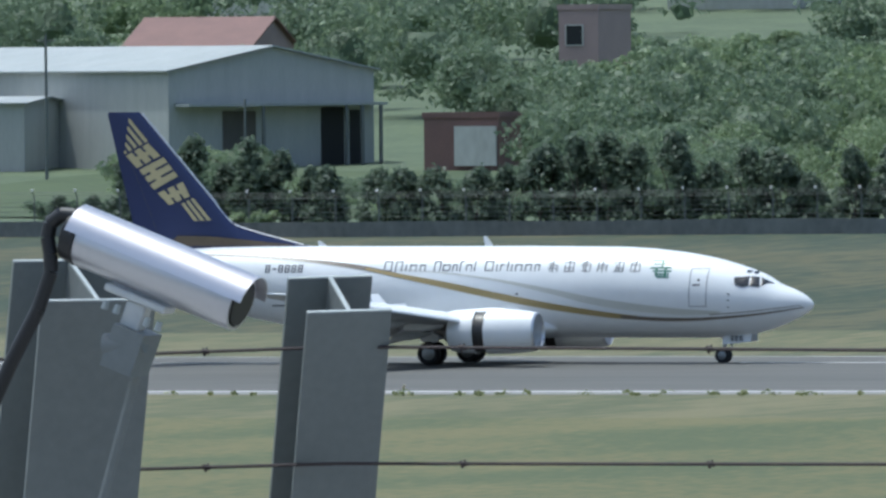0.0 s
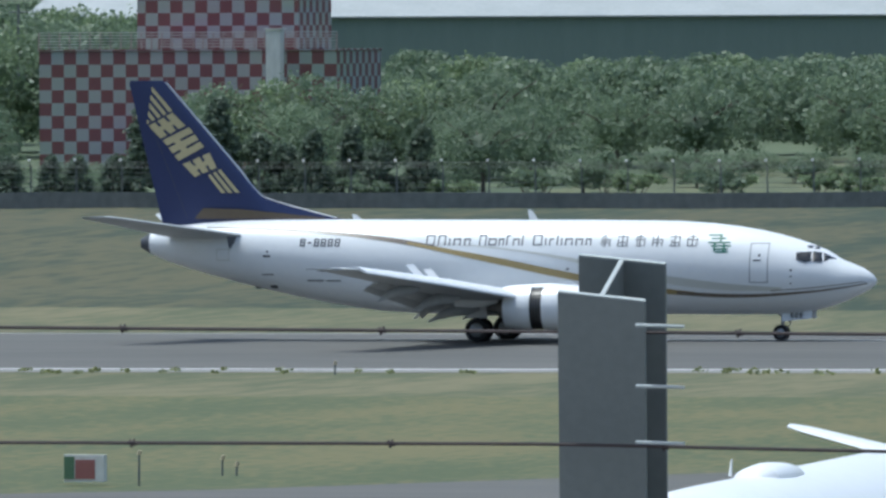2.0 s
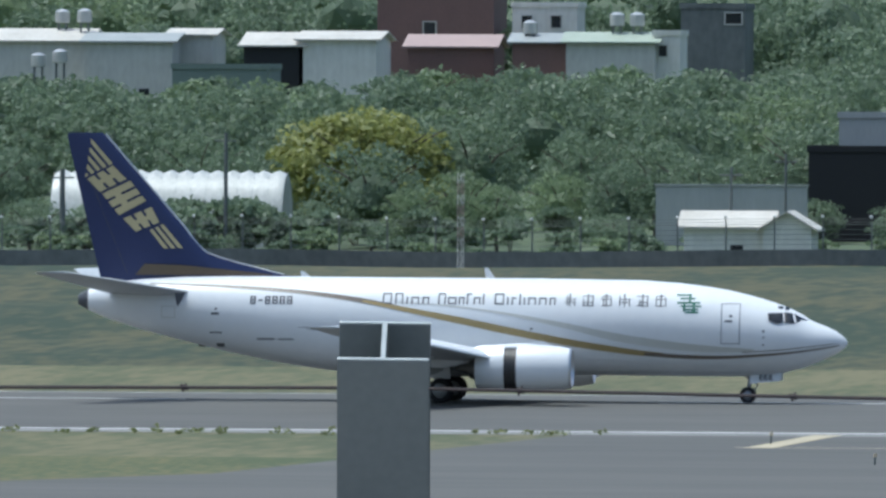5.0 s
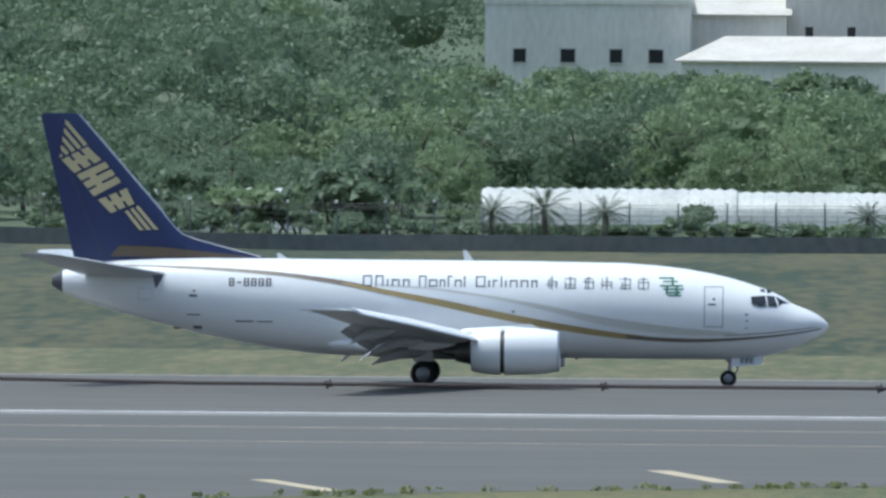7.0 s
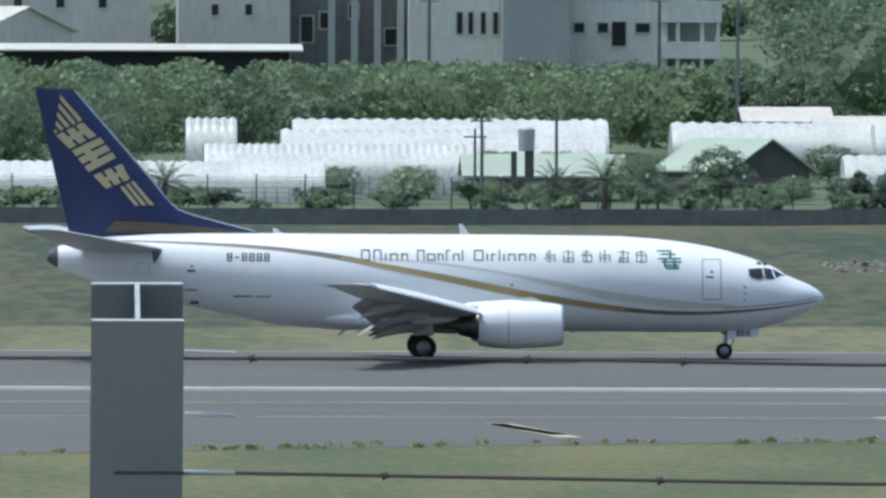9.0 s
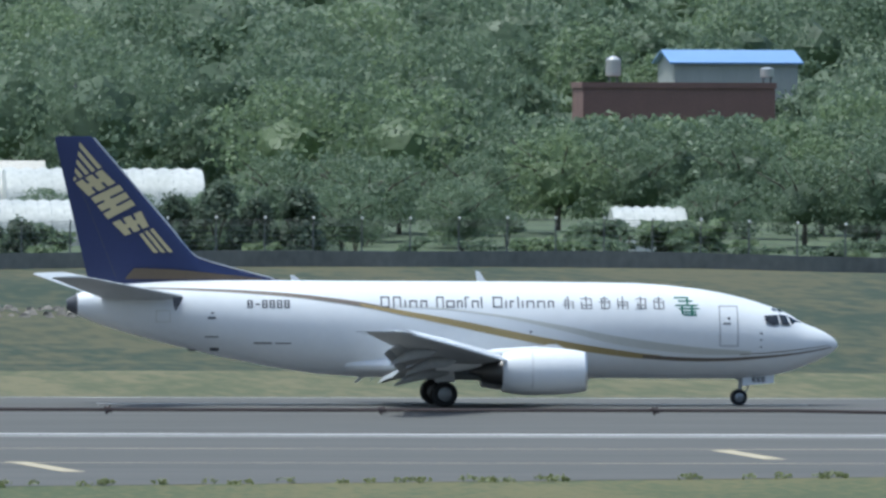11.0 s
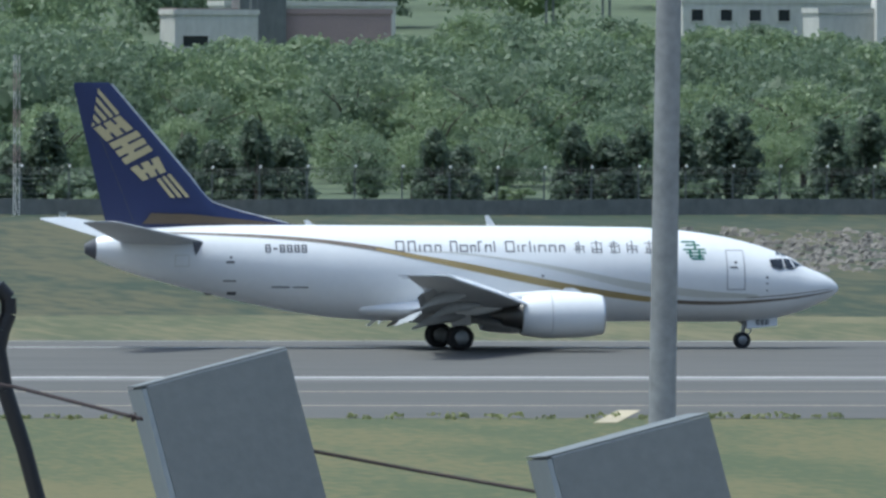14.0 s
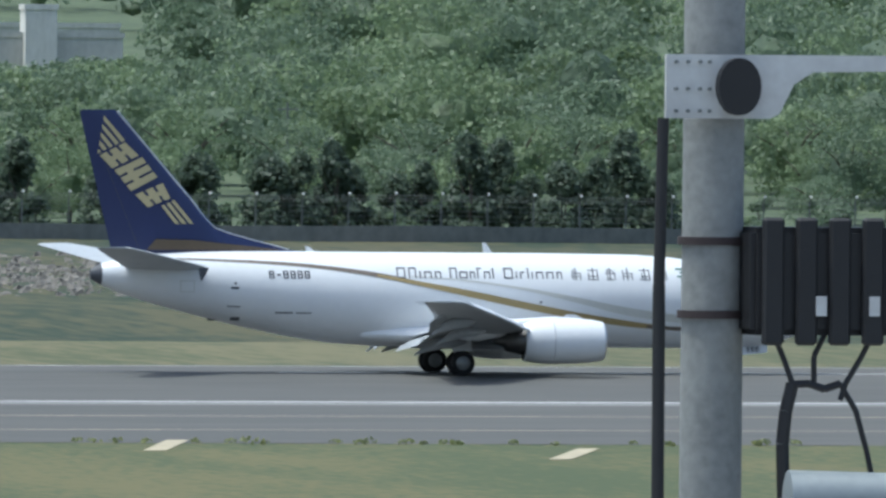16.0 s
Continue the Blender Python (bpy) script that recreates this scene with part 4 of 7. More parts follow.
b0, b1 = 7.67, 8.05
z0, z1 = 13.42, 13.64
bm = bmesh.new()
bm_box(bm, b0, b1, UY - 0.14, UY + 0.03, z0, z1)
bmesh.ops.bevel(bm, geom=bm.edges[:], offset=0.012, segments=2, affect='EDGES')
hb = part("case", bm, M_BLACK, bx)
for k in range(5):
    bm = bmesh.new()
    x = b0 + 0.02 + k * 0.07
    bm_box(bm, x, x + 0.045, UY - 0.16, UY - 0.138, z0 - 0.02, z1 + 0.02)
    bmesh.ops.bevel(bm, geom=bm.edges[:], offset=0.006, segments=1, affect='EDGES')
    part("rib", bm, M_BLACK, hb)
for k in range(3):
    bm = bmesh.new()
    x = 7.81 + k * 0.112
    bm_box(bm, x - 0.01, x + 0.012, UY - 0.165, UY - 0.155, 13.46, 13.50)
    part("label_plate", bm, M_BRACKET, hb, "small pale plate")
for ends, r in ((((1350, 590), (1375, 650), (1390, 690)), 0.006), (((1455, 590), (1430, 640), (1430, 690)), 0.006), (((1545, 590), (1520, 640), (1490, 690), (1480, 720)), 0.006), (((1390, 690), (1378, 740), (1372, 800), (1375, 900)), 0.014), (((1480, 690), (1510, 740), (1530, 810), (1550, 900)), 0.006), (((1390, 692), (1420, 690), (1450, 700), (1480, 690)), 0.008)):
    bm = bmesh.new()
    pts = []
    for u, v in ends:
        pts.append(Vector((UX + (u - 1262) * 0.0011165, UY - 0.12, arm_z0 + (208 - v) * 0.0011165)))
    for a, b in zip(pts, pts[1:]):
        bm_tube(bm, a, b, r, r, 8)
    part("cable", bm, M_BLACK, bx, "hanging black cable", True)
bm = bmesh.new()
sx, sz = 7.75, 13.09
sp = thing("round_floodlight", "pale grey round-ended housing by the pole", "lamp housing", pose(sx, 29.8, sz, 0, 0, -4))
bm_spin(bm, ((-0.02, 0.04), (-0.015, 0.058), (0.3, 0.05), (0.32, 0.02)), "x", 24)
part("housing", bm, M_GALV, sp, "", True)
bm = bmesh.new()
bm_tube(bm, (0.15, 0, 0.0), (0.15, 0.1, T_Z - sz), 0.02, 0.02, 10)
part("stand", bm, M_GALV, sp)

# ---- parked airliner in front of the runway, nose to the terrace ----
M_GREEN = mat("green_tail_paint", (0.018, 0.22, 0.12), 0.35, col2=(0.015, 0.19, 0.105), scale=0.5)
M_PALEEDGE = mat("dull_polished_metal", (0.62, 0.63, 0.63), 0.42, 0.35, col2=(0.5, 0.51, 0.51), scale=1.5, fine=9)
AX, AY, AR, AZ = -51.5, 260.0, 1.98, 4.92
LINER = thing("parked_airliner", "white parked airliner with a green tail fin", "airplane")
bm = bmesh.new()
rings = []
for y, r, up in ((219.5, 0.1, -0.75), (220.2, 0.6, -0.65), (222, 1.25, -0.4), (224.5, 1.75, -0.12), (227.5, AR, -0.15), (240, AR, 0.0), (252, AR, 0.12), (257, 1.74, 0.30), (260.5, 1.36, 0.36), (263.5, 0.9, 0.42), (266, 0.45, 0.48), (267.2, 0.18, 0.5)):
    rings.append([(AX + r * math.cos(2 * math.pi * i / 40), y, AZ + up + r * math.sin(2 * math.pi * i / 40)) for i in range(40)])
bm_loft(bm, rings)
body = part("fuselage", bm, M_WHITE, LINER, "", True)


def fin_section(yle, z, chord, t):
    return [(AX + q[1], 2 * yle - q[0] if False else yle - (q[0] - 0.0), z) for q in airfoil(0.0, 0.0, 0.0, chord, t, up=(0, 1, 0))]


bm = bmesh.new()
bm_loft(bm, [fin_section(y, z, c, t) for y, z, c, t in ((259.2, 6.55, 6.1, 0.11), (260.4, 7.3, 5.3, 0.11), (263.3, 10.2, 3.8, 0.11), (266.6, 14.05, 2.05, 0.11), (266.9, 14.22, 1.7, 0.08))])
afin = part("fin", bm, M_GREEN, LINER, "green tail fin with a white emblem", True)
bm = bmesh.new()
for (ya, za), (yb, zb) in zip(((259.3, 6.75), (260.4, 7.3), (263.3, 10.2), (266.6, 14.05)), ((260.4, 7.3), (263.3, 10.2), (266.6, 14.05))):
    bm_tube(bm, (AX, ya - 0.02, za), (AX, yb - 0.02, zb), 0.11, 0.08, 10)
part("leading_edge", bm, M_PALEEDGE, afin, "bare metal leading edge", True)


def fin_skin(y, z):
    """Side of the fin towards +x."""
    k = max(0.0, min(1.0, (z - 7.3) / 6.75))
    yl, c = 260.4 + 6.2 * k, 5.3 - 3.25 * k
    s = max(0.02, min(0.98, (y - yl) / c))
    return AX + 0.02 + 1.15 * 5 * 0.11 * (0.2969 * math.sqrt(s) - 0.126 * s - 0.3516 * s * s + 0.2843 * s ** 3 - 0.1036 * s ** 4) * c


def fin_plate(bm, cy, cz, ry, rz, star=0, shear=0.0, inner=0.35, lift=0.0):
    n = 40
    mid = bm.verts.new((fin_skin(cy, cz) + lift, cy, cz))
    vs = []
    for i in range(n):
        a = 2 * math.pi * i / n
        k = 1.0
        if star:
            k = inner + (1 - inner) * abs(((a / (2 * math.pi) * star) % 1) - 0.5) ** 1.6 * 3.0
        y, z = cy + ry * k * math.cos(a) + shear * rz * k * math.sin(a), cz + rz * k * math.sin(a)
        vs.append(bm.verts.new((fin_skin(y, z) + lift, y, z)))
    for i in range(n):
        bm.faces.new((mid, vs[i], vs[(i + 1) % n]))


bm = bmesh.new()
fin_plate(bm, 264.3, 10.25, 1.2, 1.80, shear=0.62)
em = part("emblem_disc", bm, M_WHITE, afin, "white oval with a green star")
bm = bmesh.new()
fin_plate(bm, 264.35, 10.25, 0.7, 1.05, 4, 0.3, 0.16, 0.015)
part("emblem_star", bm, M_GREEN, em)
bm = bmesh.new()
for a, b in (((264.35, 10.25), (263.45, 9.0)), ((264.35, 10.25), (265.3, 11.6)), ((264.35, 10.25), (264.1, 11.1)), ((264.35, 10.25), (264.75, 9.5)), ((264.35, 10.25), (263.35, 9.9)), ((264.35, 10.25), (265.4, 10.7))):
    bm_tube(bm, (fin_skin(*a) + 0.01, *a), (fin_skin(*b) + 0.01, *b), 0.014, 0.014, 5)
part("emblem_line", bm, M_GREEN, em)
for s in (-1, 1):
    bm = bmesh.new()
    bm_loft(bm, [[(AX + s * x, y - q[0], z + q[2]) for q in airfoil(0.0, 0.0, 0.0, c, 0.09)] for x, y, z, c in ((0.6, 261.5, 5.25, 4.4), (1.4, 262.2, 5.32, 4.0), (7.6, 268.5, 6.43, 1.6), (7.95, 269.1, 6.49, 1.0))])
    part("tailplane", bm, M_WHITE, LINER, "white tailplane", True)
    bm = bmesh.new()
    bm_loft(bm, [[(AX + s * x, y - q[0], z + q[2]) for q in airfoil(0.0, 0.0, 0.0, c, 0.11)] for x, y, z, c in ((1.0, 235.0, 3.6, 7.5), (6.0, 238.5, 4.0, 4.6), (17.0, 246.5, 4.9, 1.6))])
    part("wing", bm, M_WING, LINER, "", True)
    bm = bmesh.new()
    bm_tube(bm, (AX + s * 3.4, 241.0, -0.1), (AX + s * 3.4, 241.0, 3.6), 0.16, 0.16, 12)
    g = part("main_gear", bm, M_STEEL, LINER)
    for d in (-0.4, 0.4):
        wh = new("wheel", MAIN)
        wh.parent = g
        wh.matrix_basis = pose(AX + s * 3.4 + d, 241.0, 0.03, 0, 0, 90)
bm = bmesh.new()
bm_tube(bm, (AX, 226.0, -0.2), (AX, 226.0, 3.3), 0.1, 0.1, 12)
g = part("nose_gear", bm, M_STEEL, LINER)
for d in (-0.25, 0.25):
    wh = new("wheel", NOSEW)
    wh.parent = g
    wh.matrix_basis = pose(AX + d, 226.0, -0.155, 0, 0, 90)
for y, l, w, h, drop in ((248.0, 1.0, 0.28, 0.14, -0.08), (231.8, 2.0, 0.45, 0.27, 0.13)):
    bm = bmesh.new()
    bm_loft(bm, [[(AX + w * k * math.cos(a), y + l * u, AZ + AR - 0.06 - drop + h * k * max(0, math.sin(a))) for a in [2 * math.pi * i / 20 for i in range(20)]] for u, k in ((-0.55, 0.3), (-0.45, 0.85), (0.0, 1.0), (0.4, 0.9), (0.55, 0.3))])
    part("antenna_dome", bm, M_WHITE, LINER, "white antenna dome", True)
for y, h in ((229.0, 0.2),):
    bm = bmesh.new()
    bm_tube(bm, (AX, y, AZ + AR - 0.05), (AX, y + 0.1, AZ + AR + h), 0.03, 0.012, 6)
    part("aerial", bm, M_WHITE, LINER)


# ---- behind the runway: perimeter fence, buildings, greenhouses ----
M_WALL = mat("pale_plaster_wall", (0.64, 0.63, 0.58), 0.8, col2=(0.48, 0.47, 0.43), scale=0.25, fine=2.5, amount=0.7, stretch=(1, 1, 0.4))
M_WALLW = mat("white_plaster_wall", (0.82, 0.80, 0.74), 0.8, col2=(0.62, 0.60, 0.54), scale=0.25, fine=2.5, amount=0.7, stretch=(1, 1, 0.4))
M_METAL = mat("grey_corrugated_cladding", (0.45, 0.46, 0.44), 0.6, col2=(0.35, 0.36, 0.345), scale=0.4, fine=4, amount=0.6, stretch=(3, 3, 0.3))
M_GREENCLAD = mat("green_grey_cladding", (0.19, 0.235, 0.205), 0.6, col2=(0.15, 0.195, 0.17), scale=0.4, fine=4, stretch=(3, 3, 0.3))
M_ROOFW = mat("white_sheet_roof", (0.64, 0.61, 0.55), 0.5, col2=(0.46, 0.43, 0.37), scale=0.3, fine=3, amount=0.8)
M_ROOFG = mat("pale_grey_sheet_roof", (0.37, 0.39, 0.385), 0.55, col2=(0.28, 0.30, 0.295), scale=0.3, fine=3, amount=0.7)
M_ROOFGREEN = mat("pale_green_roof", (0.39, 0.44, 0.36), 0.55, col2=(0.29, 0.34, 0.27), scale=0.3, fine=3, amount=0.7)
M_ROOFB = mat("blue_sheet_roof", (0.22, 0.36, 0.62), 0.45, col2=(0.17, 0.29, 0.52), scale=0.3, fine=3)
M_BROWNWALL = mat("brown_weathered_boards", (0.13, 0.12, 0.11), 0.8, col2=(0.085, 0.08, 0.073), scale=0.5, fine=5, stretch=(3, 3, 0.4))
M_RED = mat("red_brick_wall", (0.23, 0.135, 0.12), 0.85, col2=(0.16, 0.10, 0.09), scale=0.6, fine=6)
M_PINK = mat("faded_pink_wall", (0.42, 0.31, 0.29), 0.8, col2=(0.33, 0.25, 0.235), scale=0.5, fine=5)
M_DARKGREEN = mat("dark_green_sheet_roof", (0.085, 0.125, 0.095), 0.6, col2=(0.06, 0.09, 0.07), scale=0.4, fine=4)
M_GLASS = mat("dark_window_glass", (0.03, 0.035, 0.04), 0.15, scale=1.0)
M_FILM = mat("greenhouse_plastic_film", (0.62, 0.62, 0.59), 0.4, col2=(0.42, 0.43, 0.40), scale=0.35, fine=3, amount=0.7, stretch=(1, 0.5, 1))
M_TANK = mat("stainless_tank", (0.70, 0.70, 0.69), 0.3, 0.6, scale=1.5, col2=(0.55, 0.55, 0.54))
M_FENCEWALL = mat("stained_concrete_fence_wall", (0.20, 0.21, 0.20), 0.9, col2=(0.125, 0.135, 0.13), scale=0.4, fine=3, amount=0.9, stretch=(0.6, 1, 0.4))
M_FENCEPOST = mat("grey_fence_steel", (0.16, 0.175, 0.17), 0.6, scale=2)
M_LAMPTOP = mat("white_insulator", (0.8, 0.8, 0.78), 0.3, scale=3)
M_FIELD = mat("bright_field_grass", (0.066, 0.092, 0.034), 0.9, col2=(0.038, 0.06, 0.023), scale=0.1, fine=0.9, amount=0.9, bump=0.05)
M_SCRUB = mat("dry_scrub_ground", (0.12, 0.13, 0.065), 0.9, col2=(0.06, 0.08, 0.035), scale=0.12, fine=0.9, amount=1.0, bump=0.05)


def checker_paint():
    m = mat("red_white_chequer_paint", (0.6, 0.6, 0.6), 0.7)
    N, L = m.node_tree.nodes, m.node_tree.links
    ck = N.new("ShaderNodeTexChecker")
    ck.inputs["Scale"].default_value = 1.18
    ck.inputs["Color1"].default_value = (0.27, 0.10, 0.105, 1)
    ck.inputs["Color2"].default_value = (0.50, 0.48, 0.47, 1)
    tc = N.new("ShaderNodeTexCoord")
    mp = N.new("ShaderNodeMapping")
    mp.inputs["Location"].default_value = (0.013, 0.017, 0.4)
    L.new(tc.outputs["Object"], mp.inputs["Vector"])
    L.new(mp.outputs[0], ck.inputs["Vector"])
    nz = N.new("ShaderNodeTexNoise")
    nz.inputs["Scale"].default_value = 1.4
    mx = N.new("ShaderNodeMix")
    mx.data_type, mx.blend_type = 'RGBA', 'MULTIPLY'
    mx.inputs["Factor"].default_value = 0.5
    L.new(ck.outputs["Color"], mx.inputs["A"])
    L.new(nz.outputs["Color"], mx.inputs["B"])
    L.new(mx.outputs["Result"], N["Principled BSDF"].inputs["Base Color"])
    return m


M_CHECK = checker_paint()


def windows_on(ob, spots, y, face=-1):
    """Windows with frame and pane set into the wall towards the camera."""
    for x0, x1, z0, z1 in spots:
        bm = bmesh.new()
        bm_box(bm, x0, x1, y - 0.06, y + 0.05, z0, z1)
        w = part("window", bm, M_GLASS, ob, "dark window")
        bm = bmesh.new()
        t = 0.09
        for a, b, c, d in ((x0 - t, x1 + t, z0 - t, z0), (x0 - t, x1 + t, z1, z1 + t), (x0 - t, x0, z0, z1), (x1, x1 + t, z0, z1)):
            bm_box(bm, a, b, y - 0.12, y + 0.02, c, d)
        part("frame", bm, M_WALL, w)


def flat_house(label, x0, x1, y, z1, depth, wall, name="house", wins=(), parapet=0.35, group=""):
    """A flat-roofed house; windows as shares of the front."""
    z0 = min(ground_z(x0, y), ground_z(x1, y), ground_z(x0, y + depth)) - 0.3
    ob = thing(name, label, "building", pose((x0 + x1) / 2, y, z0), group)
    w, h = (x1 - x0) / 2, z1 - z0
    bm = bmesh.new()
    bm_box(bm, -w, w, 0, depth, 0, h)
    part("wall", bm, wall, ob)
    bm = bmesh.new()
    for a, b, c, d in ((-w - 0.1, w + 0.1, -0.1, 0.15), (-w - 0.1, w + 0.1, depth - 0.15, depth + 0.1), (-w - 0.1, -w + 0.15, 0.15, depth - 0.15), (w - 0.15, w + 0.1, 0.15, depth - 0.15)):
        bm_box(bm, a, b, c, d, h - 0.05, h + parapet)
    part("parapet", bm, wall, ob)
    windows_on(ob, [(-w + 2 * w * a, -w + 2 * w * b, h - c, h - d) for a, b, c, d in wins], 0)
    return ob


def shed(label, x0, x1, y, eave, ridge, depth, wall, roof, name="shed", turn=0.0, along=False, over=0.4, doors=(), group="", category="building"):
    """A gabled shed. along: the ridge runs across the view, else the gable faces the camera."""
    z0 = min(ground_z(x0, y), ground_z(x1, y), ground_z(x0, y + depth), ground_z(x1, y + depth)) - 0.3
    ob = thing(name, label, category, pose((x0 + x1) / 2, y, z0, 0, 0, turn), group)
    w, e, r = (x1 - x0) / 2, eave - z0, ridge - z0
    bm = bmesh.new()
    if along:
        bm_loft(bm, [[(x, 0, 0), (x, depth, 0), (x, depth, e), (x, depth / 2, r), (x, 0, e)] for x in (-w, w)])
    else:
        bm_loft(bm, [[(-w, y, 0), (w, y, 0), (w, y, e), (0, y, r), (-w, y, e)] for y in (0, depth)])
    part("wall", bm, wall, ob)
    for s in (-1, 1):
        bm = bmesh.new()
        th = 0.12
        if along:
            ya, yb = (-over, depth / 2) if s < 0 else (depth / 2, depth + over)
            sl = (r - e) / (depth / 2)
            za, zb = (e - sl * over, r) if s < 0 else (r, e - sl * over)
            bm_poly(bm, ((-w - over, ya, za + 0.03), (w + over, ya, za + 0.03), (w + over, yb, zb + 0.03), (-w - over, yb, zb + 0.03)), (0, 0, th))
        else:
            sl = (r - e) / w
            bm_poly(bm, ((s * (w + over), -over, e - sl * over + 0.03), (s * 0.002, -over, r + 0.03), (s * 0.002, depth + over, r + 0.03), (s * (w + over), depth + over, e - sl * over + 0.03)), (0, 0, th))
        part("roof", bm, roof, ob)
    for a, b, c, d, m in doors:
        bm = bmesh.new()
        bm_box(bm, -w + 2 * w * a, -w + 2 * w * b, -0.08, 0.1, c, d)
        part("door" if c < 0.4 else "window", bm, m, ob)
    return ob


def tank(x, y, z, r, h):
    """A rooftop water tank on legs."""
    ob = thing("water_tank", "stainless steel water tank on a roof stand", "water tank", pose(x, y, z), "water tanks")
    bm = bmesh.new()
    bm_spin(bm, ((0.4, r * 0.8), (0.45, r), (0.4 + h * 0.85, r), (0.4 + h, r * 0.5), (0.4 + h * 1.05, 0.05)), "z", 18)
    part("barrel", bm, M_TANK, ob, "", True)
    for a in range(4):
        bm = bmesh.new()
        c, s = math.cos(a * 1.571 + 0.78) * r * 0.75, math.sin(a * 1.571 + 0.78) * r * 0.75
        bm_tube(bm, (c, s, -1.5), (c, s, 0.45), 0.05, 0.05, 6)
        part("leg", bm, M_FENCEPOST, ob)
    return ob


def tunnel(x0, x1, y, top, width, bays, label="long white plastic-covered greenhouse tunnel"):
    """A plastic greenhouse tunnel lying along the runway with hoop ribs."""
    z0 = ground_z((x0 + x1) / 2, y) - 0.2
    h = max(1.2, top - z0)
    ob = thing("greenhouse", label, "greenhouse", pose((x0 + x1) / 2, y, z0), "greenhouses")
    w = (x1 - x0) / 2
    bm = bmesh.new()
    rings = []
    n = max(4, bays * 2 + bays // 2 * 2)
    for i in range(n + 1):
        x = -w + 2 * w * i / n
        puff = 1.0 + (0.06 if i % 2 else 0.0)
        rings.append([(x, width / 2 * (1 - math.cos(a)) * 1.0, h * 0.3 * (1 if 0 < a < math.pi else 0) + h * 0.7 * math.sin(a) * puff) for a in [math.pi * k / 12 for k in range(13)]])
    bm_loft(bm, rings)
    cover = part("film_cover", bm, M_FILM, ob, "", True)
    for i in range(0, n + 1, 2):
        x = -w + 2 * w * i / n
        bm = bmesh.new()
        rings = []
        for k in range(-1, 9):
            a = math.pi * max(k, 0) / 8
            y, z = width / 2 * (1 - math.cos(a)), (h * 0.3 + h * 0.7 * math.sin(a)) * (k >= 0)
            ny, nz = -0.03 * math.cos(a), 0.03 * math.sin(a)
            rings.append([(x - 0.03, y, z), (x, y + ny, z + nz), (x + 0.03, y, z), (x, y - ny, z - nz)])
        bm_loft(bm, rings)
        part("hoop", bm, M_ROOFG, ob)
    return ob


# perimeter wall and fence with lights
FENCE_Y = 900.0
bm = bmesh.new()
rings = []
for i in range(-80, 61):
    z = ground_z(i * 6.0, FENCE_Y)
    rings.append([(i * 6.0, FENCE_Y, z - 0.4), (i * 6.0, FENCE_Y, z + 0.95), (i * 6.0, FENCE_Y + 0.25, z + 0.95), (i * 6.0, FENCE_Y + 0.25, z - 0.4)])
bm_loft(bm, rings)
perim = setting("wall_perimeter", bm, M_FENCEWALL, "low stained concrete perimeter wall with a wire fence", "wall")
FPOST = bmesh.new()
bm_tube(FPOST, (0, 0, -0.3), (0, 0, 2.5), 0.05, 0.05, 6)
bm_tube(FPOST, (0, 0, 2.5), (0, -0.4, 2.85), 0.04, 0.03, 6)
FPOST = mesh_of("fence_post_mesh", FPOST, M_FENCEPOST)
FLAMP = bmesh.new()
bm_spin(FLAMP, ((2.82, 0.04), (2.86, 0.09), (2.96, 0.09), (3.0, 0.03)), "z", 8)
FLAMP = mesh_of("insulator_mesh", FLAMP, M_LAMPTOP, True)
for i in range(-124, 90):
    x = i * 2.9
    o = new("perimeter_post", FPOST)
    o.parent = perim
    o.matrix_basis = pose(x, FENCE_Y + 0.4, ground_z(x, FENCE_Y))
    o = new("insulator", FLAMP)
    o.parent = perim
    o.matrix_basis = pose(x, FENCE_Y + 0.0, ground_z(x, FENCE_Y))
bm = bmesh.new()
for dz, dy in ((1.25, 0.4), (1.55, 0.4), (1.85, 0.4), (2.15, 0.4), (2.45, 0.4), (2.6, 0.25), (2.78, 0.05)):
    for i in range(-60, 44):
        x = i * 6.0
        bm_tube(bm, (x, FENCE_Y + dy, ground_z(x, FENCE_Y) + dz), (x + 6, FENCE_Y + dy, ground_z(x + 6, FENCE_Y) + dz), 0.012, 0.012, 4, False)
tagged(part("perimeter_wire", bm, M_FENCEPOST, perim), kind="stuff")

# fields behind the fence
for x0, x1, y0, y1, m, nm in ((-379.71, -330.94, 930, 1012, M_FIELD, "grass_field"), (-219.80, -150.27, 903, 985, M_SCRUB, "scrub_field"), (-185.67, -161.65, 990, 1052, M_FIELD, "grass_field"), (-123.71, -101.33, 903, 926, M_SCRUB, "scrub_field")):
    bm = bmesh.new()
    strip(bm, x0, x1, spread(y0, y1, 9), 10, 0.10)
    setting(nm, bm, m, "uneven grass field behind the perimeter fence", "field", True)

# grey warehouse with canopy
S = shed("large grey corrugated warehouse with a pale gabled roof", -370.90 - 8.9, -370.90 + 8.9, 1024, 12.42, 14.10, 42, M_METAL, M_ROOFG, "warehouse", turn=54, doors=((0.74, 0.85, 0.3, 4.6, M_DARK), (0.26, 0.42, 0.3, 4.4, M_BROWNWALL), (0.88, 0.93, 0.3, 4.4, M_DARK)))
bm = bmesh.new()
bm_box(bm, -8.4, 8.8, -1.9, -0.05, 4.75, 4.95)
cn = part("canopy", bm, M_ROOFG, S)
for x in (-2.0, 5.2, 6.6, 8.2):
    bm = bmesh.new()
    bm_box(bm, x, x + 0.2, -1.85, -1.65, 0, 4.75)
    part("canopy_post", bm, M_FENCEPOST, cn)
shed("low grey shed beside the warehouse", -398.28, -387.62, 1018, 10.16, 10.57, 9, M_METAL, M_ROOFG, along=True)
flat_house("small red brick hut with a pale roller door", -356.17, -350.58, 1015, 9.03, 5, M_RED, "hut", wins=())
